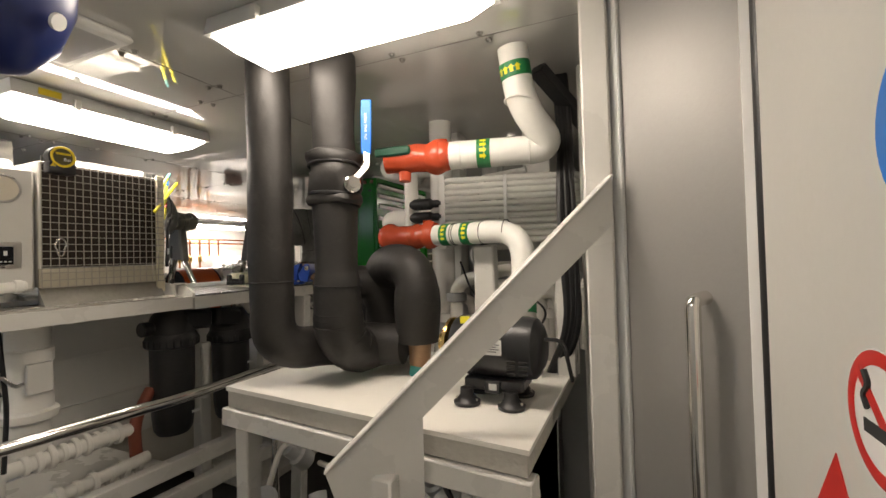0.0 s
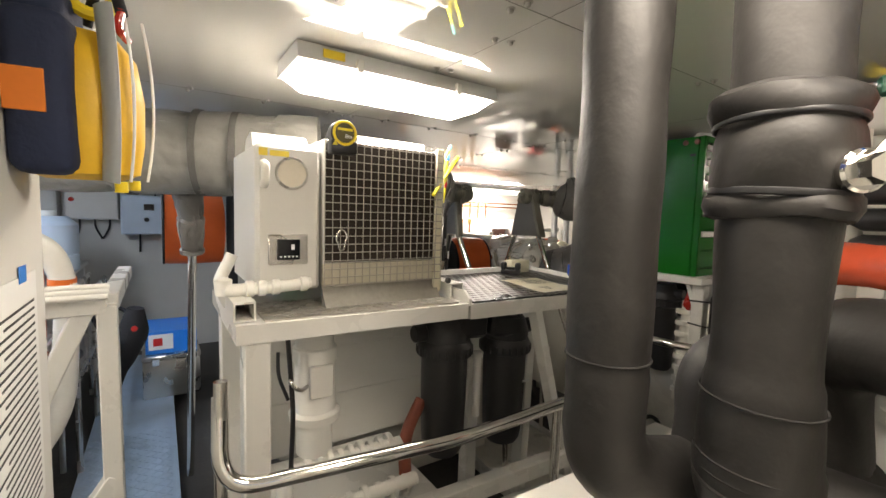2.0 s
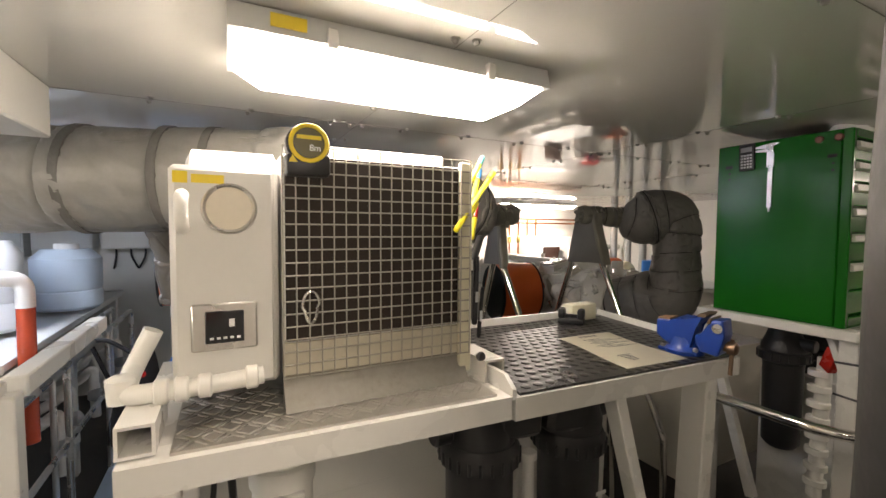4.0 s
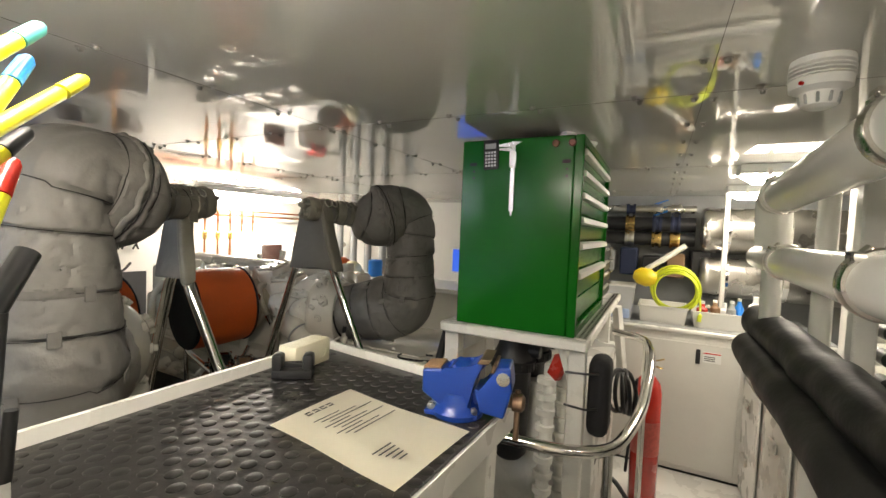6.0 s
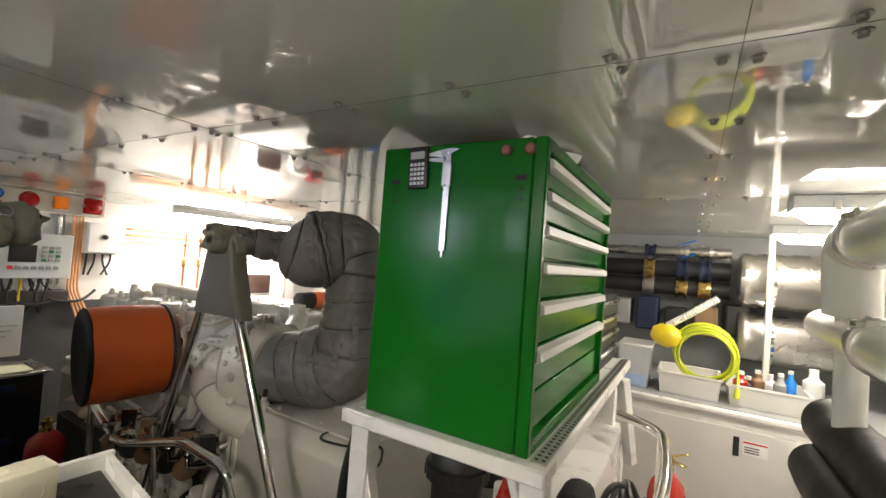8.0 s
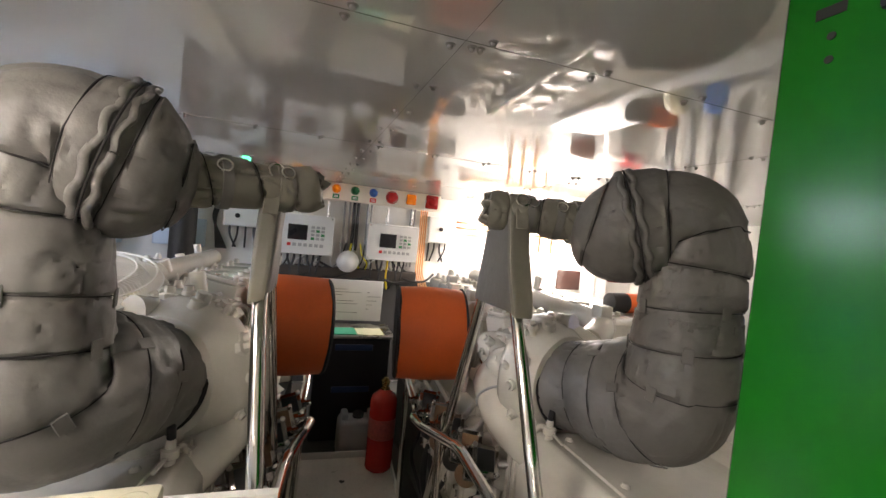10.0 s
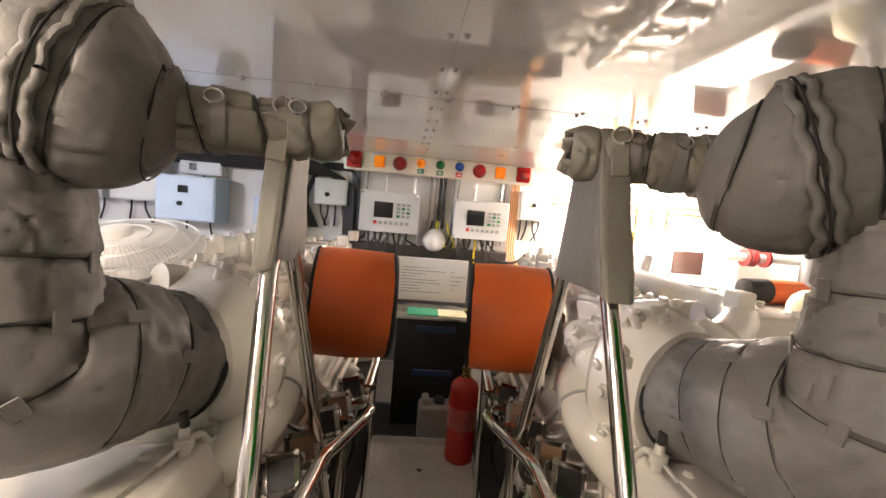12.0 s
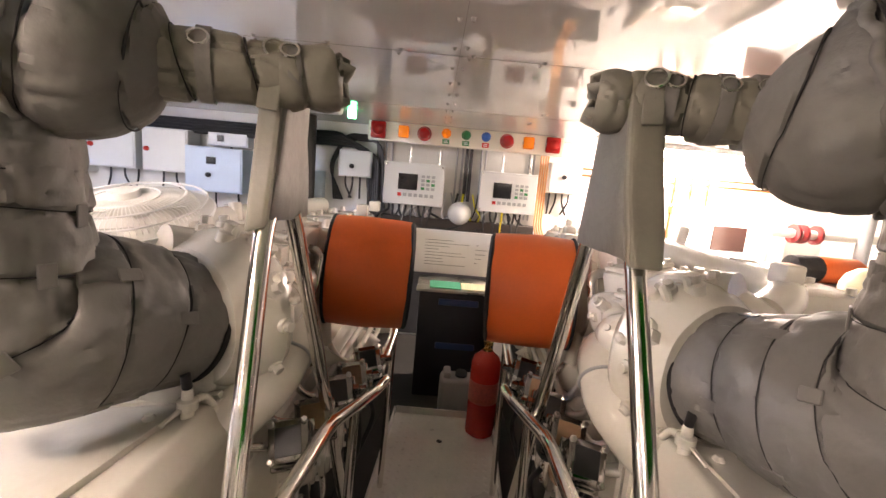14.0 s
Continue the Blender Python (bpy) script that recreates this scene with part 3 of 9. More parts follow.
# white column and wall of equipment behind the pipes
bm = B()
box(bm, -0.267, -0.193, 1.33, 1.39, 0.0, 1.455, 0.006)
solo("column", bm, WHITE, "white painted square steel column", "column")

# ---- brushed door leaf, column and diagonal brace beside the doorway ----
th = thing("door_1", (0.3, 0.8, 0.0), "open grey brushed metal door leaf with a tube handle", "door", kind="structure")
p0, p1 = V(0.222, 0.925, 0), V(0.430, 0.722, 0)
d = (p1 - p0).normalized()
nrm = V(d.y, -d.x, 0)
bm = B()
prism(bm, [p0, p1, p1 - nrm * -0.0 + V(0, 0, 0) + d * 0.0 + (-nrm) * -0.04 * -1, p0 + nrm * -0.04], (0, 0, ZC - 0.004))
part("leaf", bm, GREYPANEL, th)
bm = B()
bar(bm, p0 + nrm * 0.004 + V(0, 0, 0.0), p0 + nrm * 0.004 + V(0, 0, ZC - 0.005), 0.032, 0.012, up=nrm, bevel=0.003)
part("edge_strip", bm, PALEGREY, th)
bm = B()
q = p1 - d * 0.01 + nrm * 0.004
bar(bm, q, q + V(0, 0, 1.90), 0.022, 0.012, up=nrm, bevel=0.003)
part("seal_strip", bm, WHITEPAPER, th, "white seal strip")
bm = B()
h0 = p0.lerp(p1, 0.66) + nrm * 0.035
pipe(bm, [h0 - nrm * 0.035 + V(0, 0, 1.335), h0 + V(0, 0, 1.33), h0 + V(0, 0, 0.80), h0 - nrm * 0.035 + V(0, 0, 0.795)], 0.0125, 0.012, 16)
part("handle", bm, CHROME, th, "polished tube handle")
bm = B()
h1 = p0.lerp(p1, 0.84) + nrm * 0.02
cyl(bm, h1 + V(0, 0, 1.85), h1 + V(0, 0, 1.91), 0.012, bevel=0.002)
cyl(bm, h1 + V(0, 0, 1.915) - d * 0.02, h1 + V(0, 0, 1.915) + d * 0.05, 0.017, bevel=0.003)
part("hinge_pin", bm, CHROME, th)
bm = B()
q2 = p1 + d * 0.012
cyl(bm, q2 + V(0, 0, 0), q2 + V(0, 0, ZC - 0.004), 0.018, seg=16)
part("gasket", bm, BLACK, th, "dark rubber gasket")
area(0.03)
bm = B()
box(bm, 0.425, 0.485, -0.9, 0.70, 0.0, ZC - 0.003, 0.004)
panel = structure("wall_lobby", bm, OFFWHITE, "white lobby panel with safety signs")

# no-smoking and other safety signs on the lobby panel
area()
th = thing("safety_sign", (0.424, 0.395, 1.21), "round red and white no-smoking sign", "sign", "safety signs")
bm = B()
cyl(bm, (0.4249, 0.385, 1.272), (0.4235, 0.385, 1.272), 0.060, seg=40)
part("disc", bm, WHITEPAPER, th)
bm = B()
ring(bm, (0.4232, 0.385, 1.272), (1, 0, 0), 0.052, 0.0065, 40, squash=0.08)
bar(bm, (0.4230, 0.421, 1.308), (0.4230, 0.349, 1.236), 0.001, 0.010, up=(0, 1, -1), bevel=0)
part("red_ring", bm, REDINK, th)
bm = B()
box(bm, 0.4222, 0.4231, 0.358, 0.412, 1.254, 1.266, 0)
part("cigarette", bm, INK, th)
bm = B()
pipe(bm, [(0.4228, 0.404, 1.276), (0.4228, 0.412, 1.287), (0.4228, 0.400, 1.298), (0.4228, 0.408, 1.309)], 0.003, 0.01, 6)
part("smoke", bm, INK, th)
for z in (1.44, 1.68):
    th = thing("safety_sign", (0.424, 0.30, z), "round blue mandatory safety sign", "sign", "safety signs")
    bm = B()
    cyl(bm, (0.4249, 0.30, z + 0.07), (0.4235, 0.30, z + 0.07), 0.075, seg=40)
    part("disc", bm, BLUE, th)
th = thing("safety_sign", (0.424, 0.5, 1.12), "red triangular fire sign", "sign", "safety signs")
bm = B()
prism(bm, [(0.4248, 0.548, 1.105), (0.4248, 0.408, 1.105), (0.4248, 0.478, 1.205)], (-0.001, 0, 0))
part("triangle", bm, REDINK, th)

area()
bm = B()
box(bm, 0.148, 0.208, 0.905, 0.965, 0.0, ZC - 0.002, 0.005)
solo("column", bm, WHITE, "white painted square steel column beside the door leaf", "column")
th = thing("brace_bracket", (-0.1, 0.6, 1.0), "white painted diagonal steel brace with a gusset plate", "brace")
bm = B()
a, b = V(0.205, 0.900, 1.535), V(-0.339, 0.600, 1.025)
side = (b - a).cross(V(0, 0, 1)).normalized() * 0.012
prism(bm, [a + V(0, 0, 0.055), a - V(0, 0, 0.055), V(-0.165, 0.697, 1.090), V(-0.165, 0.697, 0.86), V(-0.30, 0.622, 0.86), b + V(0, 0, -0.035)], side)
part("plate", bm, WHITE, th)
bm = B()
bar(bm, a + V(0, 0, 0.052), b + V(0, 0, -0.03), 0.030, 0.006)
part("flange", bm, WHITE, th)
bm = B()
box(bm, -0.255, -0.21, 0.635, 0.68, 0.0, 0.98, 0.004)
part("leg", bm, WHITE, th)

# ---- motor on the slab ----
th = thing("electric_motor", (-0.03, 0.78, 1.10), "black electric pump motor with a paper label, on rubber feet", "motor")
MC = V(-0.03, 0.80, 1.265)
bm = B()
lathe(bm, MC + V(-0.15, 0.02, 0), (1, -0.05, 0), [(0, 0.055), (0.004, 0.085), (0.02, 0.094), (0.06, 0.097), (0.24, 0.097), (0.27, 0.092), (0.285, 0.075), (0.295, 0.05)], 36)
part("housing", bm, MOTOR, th)
for sx in (-0.11, 0.06):
    for i in range(4):
        for k in range(2):
            bm = B()
            x = MC.x + sx + k * 0.036
            box(bm, x - 0.013, x + 0.013, MC.y - 0.095, MC.y - 0.088, MC.z - 0.062 + i * 0.012, MC.z - 0.057 + i * 0.012, 0.001)
            part("vent_slot", bm, SEAM, th)
bm = B()
box(bm, MC.x - 0.03, MC.x + 0.035, MC.y - 0.1005, MC.y - 0.0985, MC.z - 0.005, MC.z + 0.04, 0.0)
part("label", bm, WHITEPAPER, th, "white paper rating label")
for i in range(5):
    bm = B()
    box(bm, MC.x - 0.025, MC.x + 0.02 + 0.008 * (i % 2), MC.y - 0.1012, MC.y - 0.1006, MC.z + 0.004 + i * 0.007, MC.z + 0.006 + i * 0.007, 0)
    part("print_bar", bm, INK, th)
bm = B()
box(bm, MC.x - 0.10, MC.x + 0.09, MC.y - 0.06, MC.y + 0.06, MC.z - 0.125, MC.z - 0.085, 0.008)
box(bm, MC.x - 0.03, MC.x + 0.02, MC.y - 0.072, MC.y - 0.05, MC.z - 0.13, MC.z - 0.09, 0.004)
part("mount", bm, MOTOR, th)
bm = B()
box(bm, MC.x - 0.015, MC.x + 0.01, MC.y - 0.0745, MC.y - 0.072, MC.z - 0.118, MC.z - 0.098, 0.003)
part("plug", bm, PALEGREY, th)
for x in (MC.x - 0.085, MC.x + 0.055):
    for y in (MC.y - 0.075, MC.y + 0.06):
        bm = B()
        lathe(bm, (x, y, 1.100), (0, 0, 1), [(0, 0.040), (0.010, 0.042), (0.014, 0.034), (0.03, 0.022), (0.05, 0.020), (0.052, 0.0)], 22)
        f = part("rubber_foot", bm, BLACK, th)
        for s in (-1, 1):
            bm = B()
            cyl(bm, (x + s * 0.03, y - 0.004, 1.112), (x + s * 0.03, y - 0.004, 1.121), 0.006, seg=6)
            part("bolt", bm, STEEL, f)
bm = B()
lathe(bm, MC + V(-0.15, 0.02, 0), (-1, 0.05, 0), [(0, 0.05), (0.01, 0.085), (0.02, 0.085), (0.025, 0.05), (0.05, 0.045)], 28)
part("flange", bm, BRASS, th)
bm = B()
box(bm, MC.x - 0.06, MC.x + 0.05, MC.y - 0.03, MC.y + 0.05, MC.z + 0.088, MC.z + 0.125, 0.006)
part("terminal_box", bm, MOTOR, th)
bm = B()
box(bm, MC.x - 0.11, MC.x - 0.08, MC.y - 0.055, MC.y - 0.04, MC.z + 0.078, MC.z + 0.10, 0.002)
part("sticker", bm, PENYELLOW, th, "yellow sticker")
bm = B()
pipe(bm, [MC + V(0.14, 0.0, 0.03), MC + V(0.2, 0.0, 0.03), MC + V(0.22, 0.03, -0.1)], 0.006, 0.03, 8)
part("cable", bm, BLACK, th)
th.matrix_basis = Matrix.Translation((-0.075, 0.945, 1.055)) @ Matrix.Scale(0.80, 4)

# ---- ceiling lamps ----
def lamp(x0, x1, y0, y1, ztop, along, diffuser, label):
    th = thing("ceiling_lamp", ((x0 + x1) / 2, (y0 + y1) / 2, ztop), label, "lamp", "fluorescent lamps")
    bm = B()
    if along == "y":
        prof = [(x0 + 0.01, ztop), (x0, ztop - 0.045), (x1, ztop - 0.045), (x1 - 0.01, ztop)]
        prism(bm, [(x, y0, z) for x, z in prof], (0, y1 - y0, 0))
    else:
        prof = [(y0 + 0.01, ztop), (y0, ztop - 0.045), (y1, ztop - 0.045), (y1 - 0.01, ztop)]
        prism(bm, [(x0, y, z) for y, z in prof], (x1 - x0, 0, 0))
    part("housing", bm, PALEGREY, th)
    bm = B()
    e = 0.012
    z0, z1 = ztop - 0.046, ztop - 0.085
    a = [(x0 + e, y0 + e), (x1 - e, y0 + e), (x1 - e, y1 - e), (x0 + e, y1 - e)]
    k = 0.025
    b = [(x0 + e + k, y0 + e + 2 * k), (x1 - e - k, y0 + e + 2 * k), (x1 - e - k, y1 - e - 2 * k), (x0 + e + k, y1 - e - 2 * k)]
    if along == "x":
        b = [(x0 + e + 2 * k, y0 + e + k), (x1 - e - 2 * k, y0 + e + k), (x1 - e - 2 * k, y1 - e - k), (x0 + e + 2 * k, y1 - e - k)]
    va = [bm.verts.new((*p, z0)) for p in a]
    vb = [bm.verts.new((*p, z1)) for p in b]
    bm.faces.new(va[::-1])
    bm.faces.new(vb)
    for i in range(4):
        j = (i + 1) % 4
        bm.faces.new((va[i], va[j], vb[j], vb[i]))
    part("diffuser", bm, diffuser, th, "lit prismatic diffuser", smooth=False)
    for s in (0.25, 0.75):
        for side in (0, 1):
            bm = B()
            if along == "y":
                x, y = (x0 - 0.003, x1 + 0.003)[side], y0 + s * (y1 - y0)
            else:
                x, y = x0 + s * (x1 - x0), (y0 - 0.003, y1 + 0.003)[side]
            box(bm, x - 0.009, x + 0.009, y - 0.009, y + 0.009, ztop - 0.055, ztop - 0.02, 0.002)
            part("clip", bm, OFFWHITE, th)
    return th


lamp(-0.68, 0.0, 0.61, 0.80, ZC - 0.002, "x", LITCHILL, "long fluorescent ceiling lamp with clear diffuser, switched on")
lamp2 = lamp(-1.715, -1.48, 0.575, 1.25, ZC - 0.002, "y", LITFULL, "fluorescent ceiling lamp over the shelf unit, switched on")
bm = B()
box(bm, -1.4795, -1.476, 0.64, 0.70, ZC - 0.036, ZC - 0.014, 0)
part("warning_sticker", bm, YELLOW, lamp2, "yellow warning sticker")
lamp(-5.45, -5.25, 3.75, 5.05, ZC - 0.002, "y", LITBRIGHT, "bright fluorescent lamp near the end bulkhead, switched on")
lamp(-0.78, -0.34, 3.36, 3.50, ZC - 0.002, "x", LITWIDE, "fluorescent ceiling lamp over the passage, switched on")
lamp(-0.72, -0.30, 4.25, 4.39, ZC - 0.002, "x", LITWIDE, "fluorescent ceiling lamp at the passage end, switched on")
lamp(-3.6, -2.4, -0.75, -0.55, ZC - 0.002, "x", LITBLUE, "cool white fluorescent lamp over the hull side walkway")


# lobby lamp out of view, added to brighten the door leaf and brace
lamp(-0.95, -0.40, -1.36, -1.18, ZC - 0.002, "x", LITWIDE, "unseen fluorescent lamp added to light the entry lobby")
# added fill lamp; no fitting is known above the truss
lamp(-1.75, -1.15, -0.62, -0.44, ZC - 0.002, "x", LIT, "lamp added to brighten the pipe truss")

# ---- bench and shelf ----
area(0, -0.034, 0.008)
ZB = 1.280
th = thing("workbench", (-1.65, 1.5, 0.0), "white steel workbench with a black studded rubber mat", "workbench")
bm = B()
prism(bm, [(-1.395, 1.135, ZB - 0.055), (-1.355, 1.875, ZB - 0.055), (-1.955, 1.965, ZB - 0.055), (-1.97, 1.135, ZB - 0.055)], (0, 0, 0.05))
part("top", bm, WHITE, th)
bm = B()
prism(bm, [(-1.40, 1.150, ZB - 0.004), (-1.362, 1.862, ZB - 0.004), (-1.935, 1.945, ZB - 0.004), (-1.95, 1.150, ZB - 0.004)], (0, 0, 0.006))
rubber = part("rubber_mat", bm, MAT_RUBBER, th, "black studded rubber mat")
stud = B()
for i in range(17):
    for j in range(21):
        x, y = -1.925 + i * 0.0335, 1.165 + j * 0.0345 + (0.017 if i % 2 else 0)
        if x < -1.405 + (y - 1.15) * 0.05 and y < 1.85 - (x + 1.36) * 0.14:
            lathe(stud, (x, y, ZB + 0.0015), (0, 0, 1), [(0, 0.0125), (0.0016, 0.0115), (0.0022, 0.009), (0.0024, 0.0)], 12)
o = part("studs", stud, MAT_RUBBER, rubber)
tagged(o, "raised round rubber studs", kind="stuff")
bm = B()
prism(bm, [(-1.397, 1.128, ZB - 0.01), (-1.397, 1.128, ZB + 0.012), (-1.43, 1.128, ZB + 0.036), (-1.97, 1.128, ZB + 0.036), (-1.97, 1.128, ZB - 0.01)], (0, 0.010, 0))
part("side_upstand", bm, WHITE, th)
bm = B()
prism(bm, [(-1.972, 1.13, ZB - 0.01), (-1.957, 1.97, ZB - 0.01), (-1.945, 1.97, ZB - 0.01), (-1.96, 1.13, ZB - 0.01)], (0, 0, 0.034))
part("back_upstand", bm, WHITE, th)
bm = B()
prism(bm, [(-1.945, 1.966, ZB - 0.01), (-1.60, 1.918, ZB - 0.01), (-1.60, 1.908, ZB - 0.01), (-1.945, 1.956, ZB - 0.01)], (0, 0, 0.030))
part("end_upstand", bm, WHITE, th)
for p, q in (((-1.40, 1.77, ZB - 0.06), (-1.40, 1.70, 0.0)), ((-1.88, 1.90, ZB - 0.06), (-1.88, 1.86, 0.0))):
    bm = B()
    bar(bm, p, q, 0.07, 0.05)
    part("leg", bm, WHITE, th)
th = thing("shelf_frame", (-1.65, 0.8, 0.0), "white painted steel shelf frame with an aluminium chequer plate top", "shelf")
bm = B()
prism(bm, [(-1.427, 0.452, ZB - 0.05), (-1.397, 1.127, ZB - 0.05), (-1.98, 1.127, ZB - 0.05), (-1.98, 0.452, ZB - 0.05)], (0, 0, 0.048))
part("top", bm, WHITE, th)
bm = B()
prism(bm, [(-1.440, 0.520, ZB - 0.003), (-1.413, 1.100, ZB - 0.003), (-1.95, 1.110, ZB - 0.003), (-1.95, 0.520, ZB - 0.003)], (0, 0, 0.006))
plate = part("chequer_plate", bm, ALU, th, "aluminium chequer plate")
bars = B()
for i in range(21):
    for j in range(8):
        x, y = -1.458 - j * 0.027, 0.537 + i * 0.027
        a = 1 if (i + j) % 2 else -1
        if x < -1.452 + (y - 0.5) * 0.045:
            for k in (-0.0055, 0.0055):
                bar(bars, (x - 0.0100 + k * 0.7, y - 0.0100 * a - k * 0.7 * a, ZB + 0.0040), (x + 0.0100 + k * 0.7, y + 0.0100 * a - k * 0.7 * a, ZB + 0.0040), 0.0042, 0.0030, bevel=0.0012)
o = part("tread_pattern", bars, ALU, plate)
tagged(o, "raised tread bars", kind="stuff")
for x, y in ((-1.46, 0.50), (-1.93, 0.50), (-1.93, 1.56)):
    bm = B()
    box(bm, x - 0.032, x + 0.032, y - 0.032, y + 0.032, 0.0, ZB - 0.05, 0.005)
    part("leg", bm, WHITE, th)
bm = B()
bar(bm, (-1.42, 1.452, ZB - 0.055), (-1.41, 1.665, 0.50), 0.035, 0.045, up=(1, 0, 0))
part("strut", bm, WHITE, th)
for z in (0.50, 0.62):
    bm = B()
    bar(bm, (-1.45, 0.49, z), (-1.38, 1.75, z), 0.05, 0.06)
    part("lower_rail", bm, WHITE, th)
bm = B()
box(bm, -1.95, -1.47, 0.53, 1.10, 0.56, 0.60, 0.003)
part("lower_shelf", bm, WHITE, th)
for i, z in enumerate((0.60, 0.82, 1.02)):
    bm = B()
    box(bm, -1.99 + 0.012 * i, -1.975 + 0.012 * i, 0.53, 1.6, z, z + 0.215, 0.002)
    part("back_panel", bm, OFFWHITE, th)

th = thing("grab_rail", (-1.35, 0.9, 0.0), "polished stainless steel tube guard rail in front of the shelf", "rail")
bm = B()
pipe(bm, [(-1.415, 0.415, 1.12), (-1.345, 0.405, 0.925), (-1.25, 1.0, 0.93), (-1.24, 1.75, 0.95)], 0.019, 0.09, 18)
part("tube", bm, CHROME, th)
bm = B()
pipe(bm, [(-1.40, 0.415, 1.16), (-1.36, 0.41, 0.5), (-1.36, 0.41, 0.0)], 0.016, 0.0, 14)
part("post", bm, CHROME, th)
bm = B()
pipe(bm, [(-1.245, 1.4, 0.94), (-1.25, 1.4, 0.0)], 0.016, 0.0, 14)
part("post", bm, CHROME, th)

# ---- watermaker unit with filter screen ----
th = thing("ventilation_unit", (-1.7, 0.8, ZB), "white ventilation unit with a dark filter behind a wire grid", "machine")
bm = B()
box(bm, -1.93, -1.545, 0.515, 0.690, 1.335, 1.735, 0.008)
part("control_box", bm, OFFWHITE, th)
bm = B()
box(bm, -1.545, -1.533, 0.522, 0.680, 1.343, 1.728, 0.004)
door = part("front_cover", bm, OFFWHITE, th)
bm = B()
box(bm, -1.533, -1.5325, 0.523, 0.545, 1.702, 1.722, 0)
box(bm, -1.533, -1.5322, 0.550, 0.600, 1.703, 1.718, 0)
part("warning_sticker", bm, YELLOW, door, "yellow warning sticker")
bm = B()
ring(bm, (-1.532, 0.608, 1.660), (1, 0, 0), 0.041, 0.004, 36)
part("dial_bezel", bm, STEEL, door)
bm = B()
cyl(bm, (-1.533, 0.608, 1.660), (-1.531, 0.608, 1.660), 0.040, seg=36)
part("dial_face", bm, mat("cream_dial", (0.70, 0.64, 0.52), 0.4, var=0.06), door, "cream round dial")
bm = B()
pipe(bm, [(-1.533, 0.536, 1.625), (-1.515, 0.536, 1.635), (-1.512, 0.536, 1.675), (-1.533, 0.536, 1.682)], 0.011, 0.012, 12)
part("latch", bm, PVC, door)
bm = B()
box(bm, -1.533, -1.526, 0.545, 0.650, 1.410, 1.494, 0.004)
part("display_frame", bm, STEEL, door, "transparent cover frame of the controller")
bm = B()
box(bm, -1.526, -1.523, 0.567, 0.628, 1.424, 1.480, 0.002)
part("display", bm, SCREEN, door, "dark controller display")
bm = B()
for k in range(5):
    box(bm, -1.5229, -1.5224, 0.574 + k * 0.0105, 0.580 + k * 0.0105, 1.431, 1.435, 0)
box(bm, -1.5229, -1.5224, 0.604, 0.613, 1.452, 1.466, 0)
part("display_marks", bm, PALEGREY, door)
# air filter box behind the grid
bm = B()
box(bm, -1.90, -1.535, 0.694, 1.078, 1.345, 1.765, 0.004)
part("filter_box", bm, OFFWHITE, th)
bm = B()
box(bm, -1.5345, -1.528, 0.700, 1.068, 1.412, 1.762, 0.002)
part("filter", bm, FILTER, th, "dark brown foam filter")
bm = B()
box(bm, -1.5345, -1.522, 1.069, 1.101, 1.300, 1.775, 0.003)
part("side_strip", bm, mat("yellowed_strip", (0.70, 0.66, 0.50), 0.5, var=0.08), th)
# darker than the side strip: the shade down here is in its colour
bm = B()
box(bm, -1.545, -1.530, 0.694, 1.09, 1.345, 1.408, 0.002)
part("lower_strip", bm, mat("yellowed_shaded_strip", (0.50, 0.46, 0.36), 0.5, var=0.10, dirt=0.2, dirt_color=(0.32, 0.28, 0.2)), th)
bm = B()
prism(bm, [(-1.545, 0.695, 1.345), (-1.500, 0.695, ZB + 0.004), (-1.54, 0.695, ZB + 0.004)], (0, 0.39, 0))
part("sloping_sill", bm, mat("scuffed_grey_sheet", (0.30, 0.285, 0.25), 0.5, metal=0.4, var=0.2, scale=12, bump=0.1, bump_scale=60, dirt=0.4, dirt_color=(0.14, 0.12, 0.1)), th, "scuffed aluminium sill")
bm = B()
W0, W1, H0, H1 = 0.694, 1.092, 1.345, 1.778
ny, nz = 17, 18
for i in range(ny + 1):
    y = W0 + (W1 - W0) * i / ny
    bm = B()
    cyl(bm, (-1.516, y, H0), (-1.516, y, H1), 0.0016, seg=6)
    part("wire", bm, WIRE, th)
for i in range(nz + 1):
    z = H0 + (H1 - H0) * i / nz
    bm = B()
    cyl(bm, (-1.5188, W0, z), (-1.5188, W1, z), 0.0016, seg=6)
    part("wire", bm, WIRE, th)
bm = B()
sweep(bm, [(-1.60, 0.79 + i * 0.0029, 1.782) for i in range(93)], lambda q: 0.0145 + 0.0018 * math.cos(q * 46 * 2 * math.pi), 12)
part("corrugated_hose", bm, PVC, th, "white corrugated hose")
bm = B()
lathe(bm, (-1.76, 0.62, 1.725), (0.05, 1, 0), [(-0.09, 0.05), (-0.08, 0.07), (0.08, 0.07), (0.09, 0.05)], 26)
part("canister", bm, OFFWHITE, th)
for y, name in ((0.475, "socket_tube"), (1.142, "socket_tube")):
    bm = B()
    x0, x1 = (-1.60, -1.452) if y < 1 else (-1.62, -1.485)
    for (ya, yb, za, zb) in ((y - 0.026, y - 0.021, ZB, ZB + 0.05), (y + 0.021, y + 0.026, ZB, ZB + 0.05), (y - 0.021, y + 0.021, ZB, ZB + 0.005), (y - 0.021, y + 0.021, ZB + 0.045, ZB + 0.05)):
        box(bm, x0, x1, ya, yb, za, zb, 0.0)
    part(name, bm, WHITE, th, "hollow white square tube")
    bm = B()
    box(bm, x0 + 0.002, x0 + 0.01, y - 0.021, y + 0.021, ZB + 0.005, ZB + 0.045, 0.0)
    part("tube_plug", bm, BLACK, th)
bm = B()
